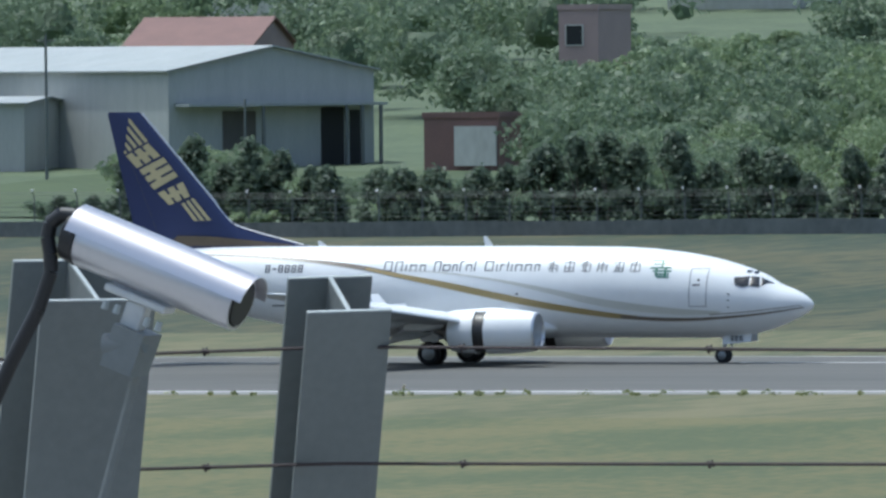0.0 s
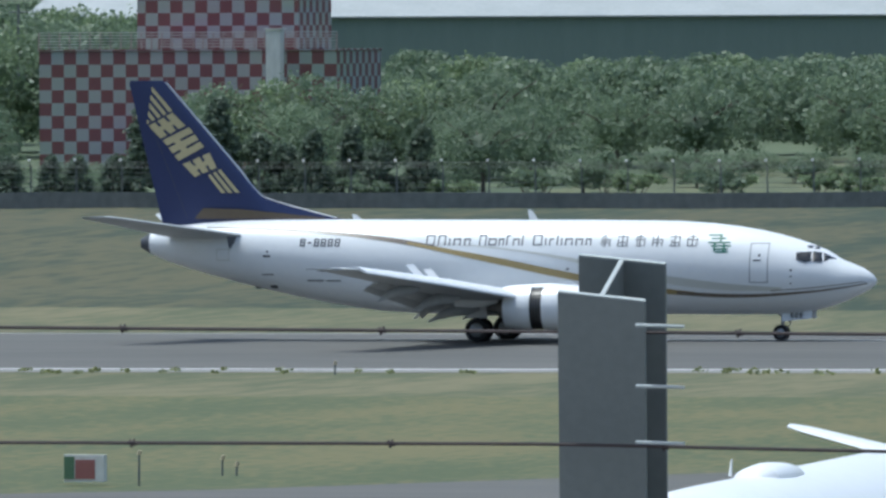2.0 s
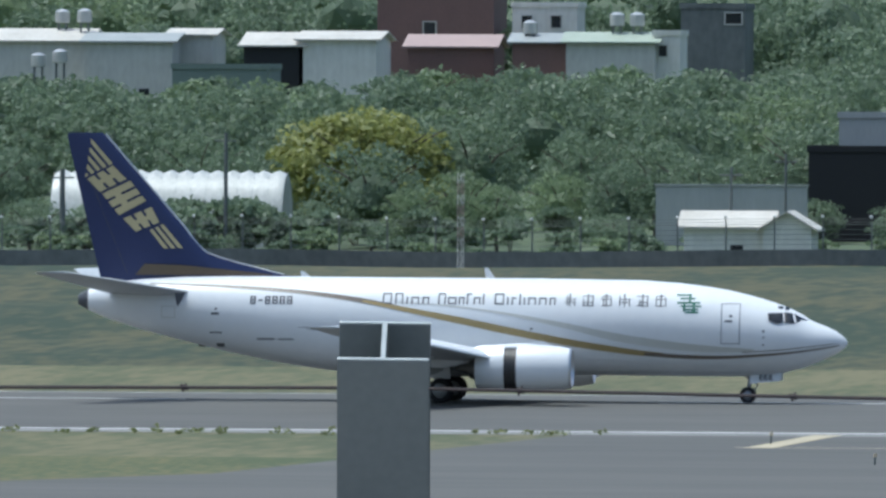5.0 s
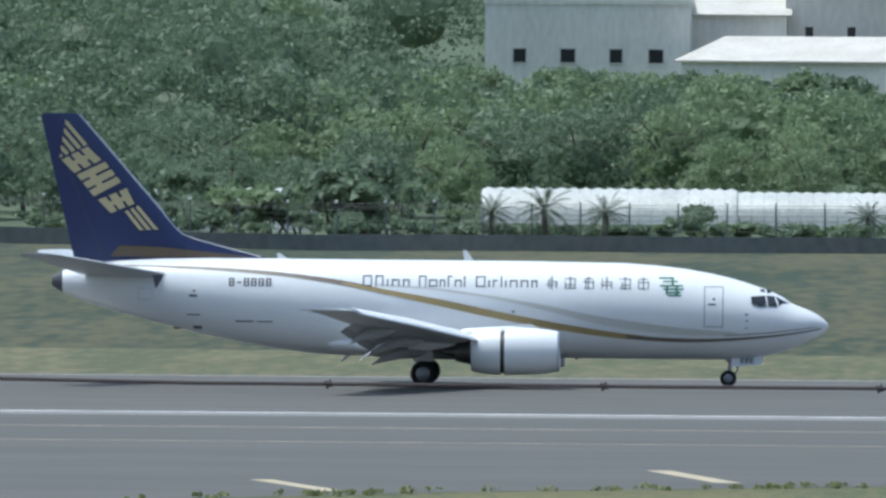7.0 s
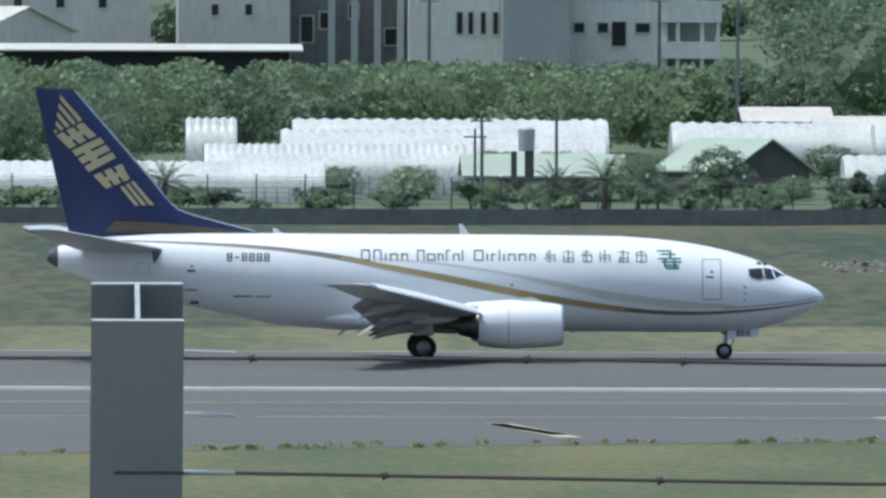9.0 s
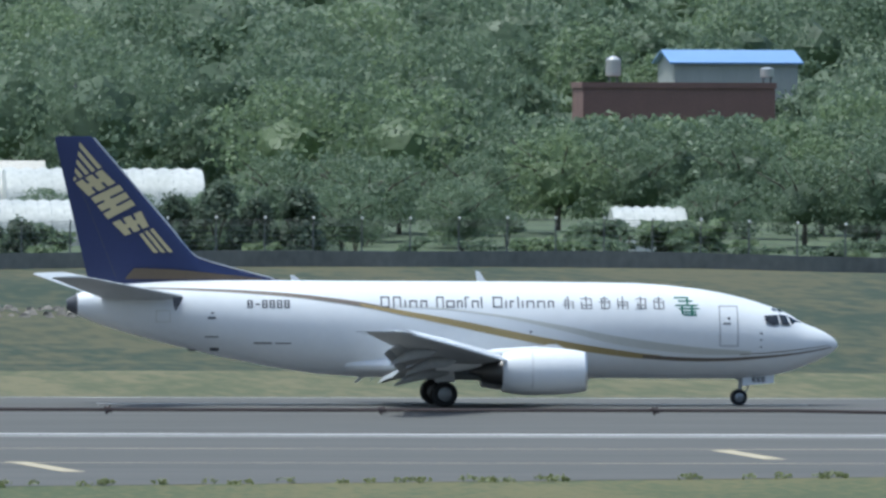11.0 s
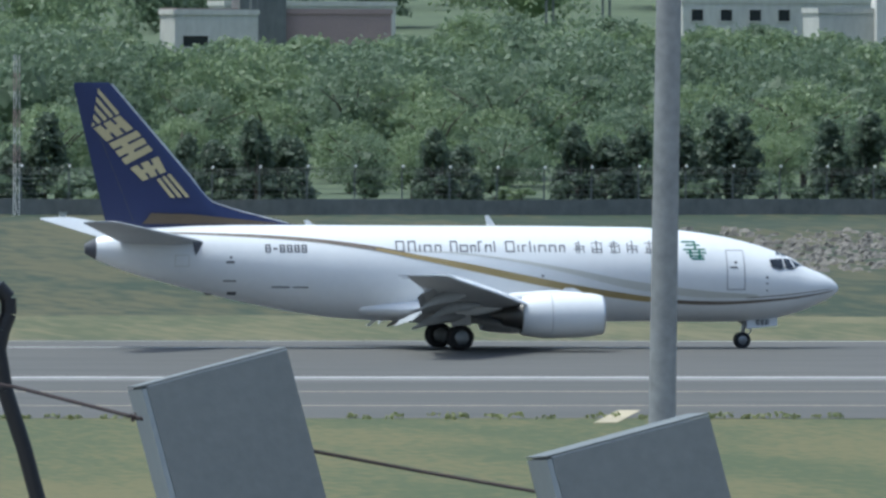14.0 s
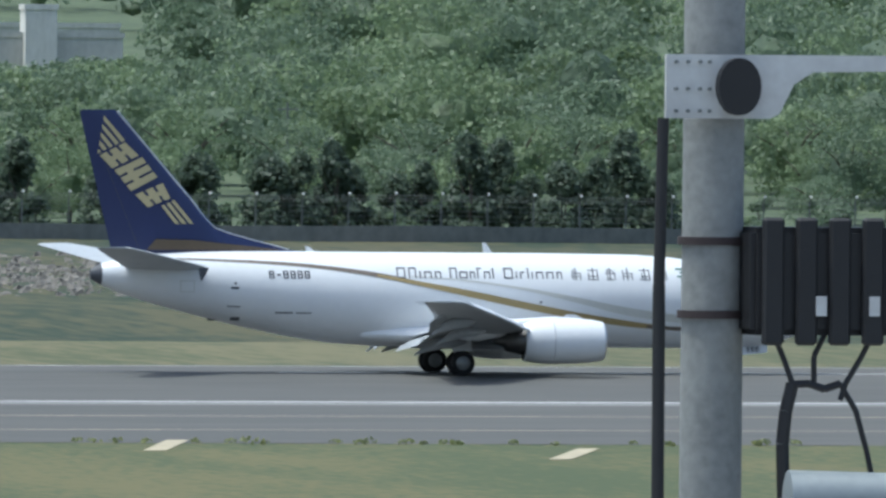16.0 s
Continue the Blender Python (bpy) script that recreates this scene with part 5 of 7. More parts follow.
bm = bmesh.new()
bm_box(bm, -353.81, -350.68, 1014.7, 1014.9, 5.58, 8.39)
tagged(part("roller_door", bm, M_WALL), "pale closed roller door of the brick hut", "door")
shed("old building with a dark red tiled roof", -410.28, -400.19, 1100, 14.26, 16.36, 10, M_PINK, M_RED, "house", along=True)
flat_house("faded pink house among the trees", -381.81, -378.55, 1120, 16.90, 8, M_PINK, wins=((0.2, 0.6, 2.8, 1.3),))
flat_house("tall pale grey apartment block behind the trees", -429.43, -416.93, 1290, 21.56, 12, M_WALL, "apartment_block", wins=[(0.05 + 0.16 * i, 0.13 + 0.16 * i, 3 + 3 * k, 1.6 + 3 * k) for i in range(6) for k in range(3)])
flat_house("tall pale block behind the trees", -474.48, -467.40, 1290, 21.52, 12, M_WALL, "apartment_block", wins=[(0.1 + 0.3 * i, 0.3 + 0.3 * i, 3 + 3 * k, 1.6 + 3 * k) for i in range(3) for k in range(2)])
flat_house("small white house with dark windows on the wooded slope", -356.08, -350.27, 1150, 16.80, 8, M_WALLW, wins=((0.2, 0.45, 2.5, 0.6), (0.6, 0.85, 2.5, 0.6)))

# red and white chequered airfield building
cz = 11.76
cx0, cx1 = -264.95, -244.60
C = flat_house("airfield building painted in red and white chequers", cx0, cx1, 970, cz, 12, M_CHECK, "chequered_building", parapet=0.05)
bm = bmesh.new()
cw, ch = (cx1 - cx0) / 2, cz - C.location.z
bm_box(bm, -cw + 6.2, -cw + 17.2, 2, 11, ch, ch + 3.6)
part("upper_storey", bm, M_CHECK, C)
for i in range(30):
    x = -cw + 2 * cw * i / 29
    bm = bmesh.new()
    bm_box(bm, x - 0.04, x + 0.04, -0.06, 0.02, ch, ch + 1.15)
    part("rail_post", bm, M_PINK, C)
for k in range(6):
    bm = bmesh.new()
    bm_box(bm, -cw, cw, -0.05, 0.0, ch + 0.2 + 0.19 * k, ch + 0.25 + 0.19 * k)
    part("rail", bm, M_WALL, C)
flat_house("small white cabinet on the chequered roof", -248.94, -247.94, 968, 13.13, 1, M_WALLW, "roof_cabinet", parapet=0.05)

# long green-grey sheds
shed("long green-grey shed with a pale sheet roof", -304.60, -234.33, 1112, 13.86, 15.81, 18, M_GREENCLAD, M_ROOFG, along=True)
shed("green-grey gabled shed with a pale roof", -232.72, -223.75, 1105, 13.59, 15.40, 30, M_GREENCLAD, M_ROOFG)
shed("low pale roofed link between two sheds", -227.62, -217.71, 1113, 13.64, 15.50, 16, M_GREENCLAD, M_ROOFG, along=True)
shed("pale grey gabled shed with small windows", -219.36, -213.03, 1106, 13.48, 15.41, 26, M_METAL, M_ROOFG, doors=[(0.3 + 0.2 * i, 0.38 + 0.2 * i, 5.2, 6.0, M_WALLW) for i in range(3)])
# brown gabled farm sheds
shed("grey shed with a white sheet roof", -190.65, -175.66, 1064, 9.63, 11.19, 14, M_METAL, M_ROOFW, along=True, doors=((0.22, 0.72, 0.8, 2.2, M_GLASS), (0.75, 0.95, 0.8, 2.2, M_BROWNWALL)))
shed("long farm shed with a bright white roof", -172.53, -152.86, 1066, 9.88, 11.96, 16, M_BROWNWALL, M_ROOFW, along=True)
shed("brown boarded gabled shed", -177.52, -167.31, 1060, 9.94, 11.86, 14, M_BROWNWALL, M_ROOFW, doors=((0.22, 0.42, 1.4, 3.0, M_GLASS), (0.55, 0.78, 1.4, 3.0, M_GLASS), (0.20, 0.80, 3.05, 3.25, M_WALL)))
shed("small brown gabled shed with a white roof", -165.58, -158.12, 1058, 9.26, 10.38, 10, M_BROWNWALL, M_ROOFW, doors=((0.25, 0.45, 0.8, 1.8, M_GLASS), (0.6, 0.8, 0.8, 1.8, M_GLASS), (0.22, 0.83, 1.85, 2.0, M_WALL)))
shed("small brown gabled shed with a pale front", -157.83, -149.79, 1058, 9.28, 10.32, 10, M_BROWNWALL, M_ROOFW, doors=((0.3, 0.5, 0.8, 1.7, M_GLASS), (0.6, 0.7, 0.8, 1.7, M_METAL), (0.25, 0.8, 1.75, 1.9, M_WALL)))

# village behind the trees
HY = 1125
flat_house("white two-storey village house", -183.60, -172.47, 1135, 18.84, 10, M_WALLW, wins=((0.05, 0.15, 4.2, 2.8), (0.3, 0.38, 3.6, 2.4), (0.55, 0.62, 3.6, 2.4)))
flat_house("grey village house with a stepped roof", -171.25, -161.27, 1125, 15.87, 8, M_WALL, wins=((0.1, 0.2, 2.2, 1.2), (0.6, 0.7, 2.2, 1.2)))
flat_house("small white house with a dark window", -164.35, -160.95, 1118, 15.12, 5, M_WALLW, wins=((0.2, 0.5, 2.0, 1.0),))
shed("pale village house with a low white roof", -157.51, -145.82, 1125, 15.86, 16.71, 9, M_WALL, M_ROOFW, "house", along=True, doors=((0.15, 0.25, 1.6, 2.8, M_GLASS), (0.5, 0.57, 1.6, 2.8, M_GLASS), (0.75, 0.82, 1.6, 2.8, M_GLASS)))
shed("pale gabled village house", -145.64, -139.06, 1122, 15.82, 16.41, 9, M_WALL, M_ROOFG, "house", along=True, doors=((0.3, 0.42, 1.4, 2.8, M_GLASS), (0.62, 0.74, 1.4, 2.8, M_GLASS)))
shed("narrow pale house with a low roof", -139.89, -136.61, 1127, 16.35, 16.78, 8, M_WALL, M_ROOFW, "house", along=True, doors=((0.1, 0.2, 1.0, 2.8, M_DARK), (0.6, 0.7, 1.0, 2.8, M_DARK)))
flat_house("low dark green roofed store", -136.33, -129.27, 1100, 13.91, 8, M_GREENCLAD, "store")
# closed box; the shade of its open front is put into the wall colour
shed("white roofed shed, solid walls blackened for a shaded open front", -132.85, -128.43, 1115, 15.57, 16.49, 10, M_DARK, M_ROOFW, along=True)
shed("white walled shed with a white roof", -128.72, -123.00, 1115, 16.01, 16.60, 10, M_WALLW, M_ROOFW, along=True, doors=((0.35, 0.45, 1.0, 2.0, M_GLASS), (0.55, 0.65, 1.0, 2.0, M_GLASS)))
flat_house("tall dull red village house", -126.77, -117.85, 1150, 20.50, 10, M_RED, wins=((0.4, 0.5, 4.0, 3.0),))
shed("red roofed low house with a pale front", -122.05, -115.59, 1128, 15.57, 16.41, 8, M_RED, M_PINK, "house", along=True, doors=((0.4, 0.8, 1.4, 2.2, M_WALLW), (0.05, 0.2, 1.0, 2.0, M_DARK)))
flat_house("small white house with a roof terrace", -115.41, -110.48, 1140, 18.69, 6, M_WALLW, wins=((0.15, 0.3, 1.6, 0.7), (0.6, 0.75, 1.6, 0.7)))
shed("red walled house with a grey roof", -113.59, -109.15, 1122, 15.92, 16.51, 6, M_RED, M_ROOFG, "house", along=True, doors=((0.55, 0.7, 0.8, 1.8, M_DARK),))
shed("grey house with a pale green front roof", -109.38, -102.73, 1120, 15.94, 16.61, 7, M_WALL, M_ROOFGREEN, "house", along=True)
flat_house("small cream plastered village house", -102.95, -100.97, 1121, 16.55, 6, M_WALLW, wins=((0.2, 0.5, 1.6, 0.8),))
flat_house("dark grey village block", -102.19, -97.37, 1135, 18.63, 8, M_FENCEWALL, wins=((0.7, 0.95, 1.2, 0.4),))
for t, u, v, y in ((-162.60, 16.39, 1127, 1), (-146.42, 16.91, 1128, 1), (-105.86, 16.79, 1123, 1), (-104.35, 16.79, 1123, 1), (-112.45, 16.17, 1124, 1), (-147.79, 13.57, 1112, 1), (-148.22, 16.87, 1129, 1), (-146.16, 13.85, 1112, 1)):
    tank(t, v, u, 0.55, 1.0)

# white tunnel, hut and dark barn by the fence
tunnel(-123.10, -108.64, 932, 7.41, 6, 10, "white plastic tunnel greenhouse with a stained cover")
shed("small white hut with a rusty pale roof", -81.87, -76.74, 912, 4.50, 5.32, 5, M_WALLW, M_ROOFW, "hut", along=True, doors=((0.55, 0.7, 0.3, 1.2, M_DARK),))
shed("white gabled end of a hut", -77.00, -74.06, 911, 4.46, 5.35, 5, M_WALLW, M_ROOFW, "hut")
# no opening modelled: a solid block, its inner shade given as near-black walls
flat_house("barn behind the fence, solid block blackened for its shaded inside", -77.03, -69.60, 945, 8.93, 8, M_DARK, "barn")
flat_house("grey loft above the dark barn", -75.52, -71.39, 950, 11.03, 4, M_METAL, "loft")
flat_house("long low grey garden wall", -85.69, -76.29, 935, 6.85, 0.4, M_METAL, "garden_wall", parapet=0.05)

# greenhouses
tunnel(-48.05, -37.25, 928, 5.32, 6, 8)
tunnel(-27.01, -11.38, 928, 5.48, 6, 14)
tunnel(-13.54, 4.55, 934, 5.29, 6, 16)
tunnel(2.11, 22.19, 930, 5.43, 6, 18)
tunnel(15.10, 32.06, 948, 6.35, 7, 22, "white arched greenhouse tunnel with clear hoops")
tunnel(14.17, 17.40, 964, 7.85, 6, 4)
tunnel(20.33, 33.28, 968, 7.14, 7, 12)
tunnel(21.38, 41.84, 982, 7.71, 8, 16)
tunnel(30.43, 41.06, 968, 6.88, 7, 8)
tunnel(46.11, 60.09, 985, 7.53, 7, 10)
tunnel(59.06, 71.89, 980, 7.53, 7, 9)
tunnel(54.71, 64.20, 940, 5.82, 6, 8)
tunnel(93.53, 98.08, 930, 5.60, 5, 5)
tunnel(123.21, 127.48, 940, 5.07, 5, 5)
tunnel(122.50, 126.83, 935, 5.29, 5, 5)
shed("low shed with a pale green roof", 31.23, 40.68, 938, 4.59, 5.77, 7, M_BROWNWALL, M_ROOFGREEN, along=True)
shed("open shed with a pale green gabled roof", 47.58, 53.05, 945, 4.98, 6.75, 10, M_BROWNWALL, M_ROOFGREEN, turn=24)
shed("white roofed store behind the greenhouses", 51.48, 56.80, 995, 7.59, 8.44, 8, M_WALLW, M_ROOFW, along=True)
shed("second white roofed store", 56.07, 62.01, 992, 6.88, 7.88, 6, M_WALL, M_ROOFW, along=True)
tk = thing("tower_tank", "steel water tank on two dark piers", "water tank", pose(34.73, 935.0, ground_z(20, 935)))
bm = bmesh.new()
zt = 7.65 - ground_z(20, 935)
bm_spin(bm, ((zt - 1.5, 0.4), (zt - 1.45, 0.52), (zt - 0.15, 0.52), (zt, 0.3)), "z", 18)
part("barrel", bm, M_TANK, tk, "", True)
for dx in (-0.95, -0.1):
    bm = bmesh.new()
    bm_box(bm, dx, dx + 0.55 - (0.2 if dx < -0.5 else 0), -0.3, 0.3, -0.2, zt - 1.5)
    part("pier", bm, M_BROWNWALL, tk)

# factory on the rise
FYY = 1130
flat_house("white factory hall with a row of small windows", -32.72, -17.44, 1130, 17.51, 14, M_WALLW, "factory", wins=((0.14, 0.2, 4.4, 3.4), (0.37, 0.44, 4.4, 3.4), (0.61, 0.67, 4.4, 3.4), (0.80, 0.87, 4.4, 3.4)))
shed("white gabled factory roof", -26.6, -10.35, 1140, 16.74, 18.51, 18, M_WALLW, M_ROOFW, "factory", along=True)
shed("factory annex with a cream gabled sheet roof", -19.46, 2.54, 1120.5, 13.30, 15.03, 14, M_WALLW, M_ROOFW, "factory_annex", turn=-30, along=True)
# walls are solid; shade under the roof is painted on as near-black
shed("long low loading roof, solid walls blackened for the shade beneath", -1.62, 23.76, 1106, 11.95, 12.32, 9, M_DARK, M_ROOFW, "loading_shed", along=True, over=1.0)
flat_house("white factory block with doors and pipes", -10.43, 14.07, 1142, 20.31, 10, M_WALL, "factory", wins=[(0.06 + 0.13 * i, 0.085 + 0.13 * i, 5.2, 4.4) for i in range(7)])
flat_house("tall stained white factory tower", 15.89, 24.18, 1124, 17.38, 10, M_WALL, "factory_tower", wins=((0.3, 0.36, 2.8, 2.0), (0.6, 0.66, 2.8, 2.0)))
flat_house("dark steel plant building", 24.14, 33.04, 1126, 17.00, 10, M_FENCEWALL, "plant_building", wins=((0.1, 0.2, 4.4, 2.5), (0.26, 0.34, 3.4, 2.2), (0.5, 0.58, 2.6, 1.6), (0.8, 0.9, 4.6, 3.4)))
for k, (a, b) in enumerate(((585, 610), (640, 700), (560, 575), (705, 716))):
    bm = bmesh.new()
    x0 = -15 + k
    bm_box(bm, 0, 0.5, 0, 0.5, 0, 7)
    st = part("steel_column", bm, M_METAL, None, "", False, pose(27.03 + 1.7 * k, 1124.5, ground_z(10, 1125) - 0.2))
    tagged(st, "grey steel column of the plant", "column", "plant columns")
flat_house("white rendered factory house", 32.95, 40.07, 1123, 17.44, 10, M_WALLW, "factory_house", wins=((0.5, 0.56, 4.2, 2.6), (0.62, 0.67, 4.2, 2.6), (0.75, 0.8, 4.2, 2.6), (0.88, 0.93, 4.2, 2.6)))
flat_house("plain grey rendered factory block", 39.80, 44.73, 1120, 16.37, 8, M_METAL, "grey_block")
B = flat_house("white apartment house with balconies", 44.84, 52.23, 1125, 15.98, 9, M_WALLW, "apartment_house", wins=((0.06, 0.16, 2.6, 1.9), (0.3, 0.4, 2.6, 1.9), (0.44, 0.58, 3.6, 1.8), (0.68, 0.82, 2.6, 1.9)))
bz = ground_z(60, 1125) - 0.3
bw = (52.23 - 44.84) / 2
for k, (za, zb) in enumerate(((11.47, 12.73), (14.15, 15.74))):
    bm = bmesh.new()
    bm_box(bm, bw - 0.6, bw + 4.0, -0.6, 6, za - B.location.z, zb - B.location.z)
    part("balcony", bm, M_WALLW, B)
for dx in (0.6, 2.4, 3.6):
    bm = bmesh.new()
    bm_box(bm, bw + dx, bw + dx + 0.3, -0.4, 0.0, 0, 15.41 - B.location.z)
    part("balcony_column", bm, M_WALLW, B)
bm = bmesh.new()
bm_box(bm, bw, bw + 3.6, 2.0, 6, 0, 14.99 - B.location.z)
part("balcony_wall", bm, M_WALL, B)
flat_house("white stair head on the apartment roof", 43.41, 49.19, 1129, 17.67, 6, M_WALLW, "roof_house", wins=((0.35, 0.5, 1.2, 0.7),))

# houses among the trees on the right
shed("long building with a blue sheet roof", 114.13, 123.09, 1092, 14.63, 15.49, 12, M_METAL, M_ROOFB, along=True)
flat_house("long low red-brown building with a pale roof edge", 105.81, 119.57, 1075, 12.91, 8, M_RED, "brick_building")
tank(108.25, 1078, 13.29, 0.55, 1.4)
tank(119.30, 1078, 13.26, 0.5, 0.7)
shed("small pale roofed house in the trees", 155.20, 159.76, 1110, 14.88, 15.80, 7, M_WALL, M_ROOFW, "house", along=True)
flat_house("pale small house in the trees", 164.05, 167.48, 1125, 16.95, 6, M_WALL, wins=((0.2, 0.5, 1.5, 0.6),))
flat_house("white walled house with a dark front", 175.12, 181.36, 1105, 14.22, 7, M_WALL, wins=((0.1, 0.4, 2.4, 1.6),))
shed("small white roof in the trees", 140.19, 142.70, 1070, 12.71, 13.27, 5, M_WALL, M_ROOFW, "hut", along=True)
shed("dark green roofed long house", 139.71, 149.42, 1130, 16.18, 17.03, 8, M_DARKGREEN, M_DARKGREEN, "house", along=True)
for x, y, z in ((165.98, 1127, 17.63), (160.40, 1130, 17.36), (141.88, 1132, 17.36), (181.56, 1108, 15.91), (207.83, 1130, 15.12), (212.18, 1130, 15.04), (184.14, 1122, 15.84)):
    tank(x, y, z, 0.5, 0.9)
flat_house("long beige flat roofed building", 177.73, 193.94, 1120, 14.32, 8, M_PINK, "beige_building")
flat_house("grey roof block on the beige building", 182.28, 185.79, 1119, 15.58, 4, M_FENCEWALL, "roof_block")
flat_house("pale building at the wooded hilltop", 189.40, 202.93, 1170, 14.95, 8, M_WALL, "hill_building")
flat_house("grey building at the wooded hilltop", 229.68, 253.21, 1190, 15.38, 8, M_WALL, "hill_building", wins=[(0.1 * i + 0.03, 0.1 * i + 0.07, 1.5, 0.6) for i in range(9)])
flat_house("grey flat roofed house on the slope", 225.60, 237.51, 1115, 14.53, 6, M_WALL, "house")
flat_house("small white box on the house roof", 229.81, 232.23, 1114, 16.64, 2, M_WALLW, "roof_box")

# poles and mast
def pole(x, y, top, r, label, material, category="pole", lamp=False):
    ob = thing("utility_post", label, category, pose(x, y, ground_z(x, y) - 0.2), "poles")
    h = top - ground_z(x, y) + 0.2
    bm = bmesh.new()
    bm_tube(bm, (0, 0, 0), (0, 0, h), r, r * 0.75, 8)
    part("shaft", bm, material, ob, "", True)
    bm = bmesh.new()
    bm_tube(bm, (-0.7, 0, h - 0.5), (0.7, 0, h - 0.5), 0.05, 0.05, 5)
    part("crossarm", bm, material, ob)
    return ob


for x, y, z, r in ((-379.10, 1000, 15.18, 0.13), (-366.01, 1005, 10.45, 0.12), (31.63, 925, 8.57, 0.12), (31.28, 927, 7.59, 0.10), (36.38, 930, 8.62, 0.12), (51.06, 1000, 15.64, 0.14), (50.46, 1100, 16.19, 0.14), (34.06, 1110, 16.15, 0.14), (-120.09, 915, 7.74, 0.2), (-110.09, 915, 10.03, 0.14), (-79.52, 918, 8.08, 0.10), (-76.54, 922, 8.89, 0.10), (-119.18, 920, 9.64, 0.2), (65.40, 1010, 13.36, 0.13), (215.43, 960, 10.40, 0.08), (-274.59, 1000, 14.83, 0.12)):
    pole(x, y, z, r, "dark weathered utility pole behind the fence", M_FENCEPOST)
for mx, my, mz in ((132.75, 898.0, 11.81), (-93.93, 898.0, 7.89), (-143.22, 898.0, 8.17)):
    ms = thing("lattice_mast", "slim lattice mast in faded red and white bands", "mast", pose(mx, my, ground_z(mx, my) - 0.1))
    h = mz - ground_z(mx, my)
    n = 9
    for k in range(n):
        bm = bmesh.new()
        za, zb = h * k / n, h * (k + 1) / n
        for sx, sy in ((-1, -1), (1, -1), (0, 1)):
            bm_tube(bm, (sx * 0.18, sy * 0.15, za), (sx * 0.18, sy * 0.15, zb), 0.03, 0.03, 5)
        bm_tube(bm, (-0.18, -0.15, za), (0.18, -0.15, zb), 0.02, 0.02, 4)
        bm_tube(bm, (0.18, -0.15, za), (-0.18, -0.15, zb), 0.02, 0.02, 4)
        part("mast_section", bm, M_WALLW if k < 2 else (M_PINK if k % 2 else M_WALL), ms)
for x0, x1, y, z0, z1, lab in ((127.61, 128.49, 893, 1.61, 2.48, "white equipment cabinet on the grass bank"), (134.68, 135.05, 893, 1.83, 2.30, "small white equipment box on the grass bank"), (61.44, 64.12, 745, -0.96, 0.43, "pale concrete equipment hut on the grass")):
    ob = thing("equipment_cabinet", lab, "cabinet", pose((x0 + x1) / 2, y, min(z0, ground_z(x0, y))))
    bm = bmesh.new()
    w = (x1 - x0) / 2
    h = z1 - min(z0, ground_z(x0, y))
    bm_box(bm, -w, w, 0, 2 * w, 0, h)
    part("case", bm, M_WALLW, ob)
    bm = bmesh.new()
    bm_box(bm, -w - 0.05, w + 0.05, -0.05, 2 * w + 0.05, h, h + 0.08)
    part("lid", bm, M_ROOFG, ob)

# signs and lights on the airfield
sg = thing("taxiway_sign", "white box sign with green and red faces on the grass", "sign", pose(-122.4, 453.0, -0.5))
bm = bmesh.new()
bm_box(bm, -0.55, 0.72, -0.2, 0.2, 0.12, 0.95)
part("case", bm, M_WALLW, sg)
bm = bmesh.new()
bm_box(bm, -0.18, 0.44, -0.225, -0.205, 0.2, 0.80)
part("red_face", bm, mat("faded_red_sign_face", (0.42, 0.16, 0.14), 0.6, scale=3), sg, "faded red face")
bm = bmesh.new()
bm_box(bm, -0.54, -0.22, -0.225, -0.205, 0.2, 0.90)
part("green_face", bm, mat("faded_green_sign_face", (0.14, 0.24, 0.13), 0.6, scale=3), sg, "faded green face")
sg = thing("distance_marker", "plain white marker board beside the runway", "sign", pose(-179.8, 577.5, -0.5))
bm = bmesh.new()
bm_box(bm, -0.38, 0.32, -0.1, 0.1, 0.05, 0.85)
bmesh.ops.bevel(bm, geom=bm.edges[:], offset=0.03, segments=1, affect='EDGES')
part("board", bm, M_WALLW, sg)
for x, y, h in ((-87.00, 512.0, 0.7), (-77.47, 493.0, 0.42), (-49.09, 585.0, 0.35), (-42.75, 555.0, 0.3), (-120.6, 453.0, 0.95), (-120.54, 463.0, 0.5), (-120.08, 463.0, 0.3), (-210.14, 596.0, 0.3), (-149.93, 594.0, 0.4)):
    lt = thing("edge_light", "small dark airfield edge light on a stake", "light", pose(x, y, -0.5), "edge lights")
    bm = bmesh.new()
    bm_tube(bm, (0, 0, 0), (0, 0, h), 0.04, 0.03, 6)
    part("stake", bm, M_FENCEPOST, lt)
    bm = bmesh.new()
    bm_tube(bm, (0, 0, h), (0.04, 0, h + 0.14), 0.07, 0.05, 8)
    part("lamp_head", bm, M_BEIGE, lt)


# ---- trees and shrubs ----
M_BARK = mat("grey_brown_bark", (0.13, 0.11, 0.09), 0.9, scale=2, fine=12, bump=0.01)


def leaf_mat(name, col, col2, objvar=0.5):
    m = mat(name, col, 0.5, col2=col2, scale=0.12, fine=1.6, amount=1.0, bump=0.15, island=0.45, objvar=objvar, spec=0.45)
    N, L = m.node_tree.nodes, m.node_tree.links
    b = N["Principled BSDF"]
    tr = N.new("ShaderNodeBsdfTranslucent")
    L.new(b.inputs["Base Color"].links[0].from_socket, tr.inputs["Color"])
    ms = N.new("ShaderNodeMixShader")
    ms.inputs[0].default_value = 0.45
    L.new(b.outputs[0], ms.inputs[1])
    L.new(tr.outputs[0], ms.inputs[2])
    L.new(ms.outputs[0], N["Material Output"].inputs["Surface"])
    return m


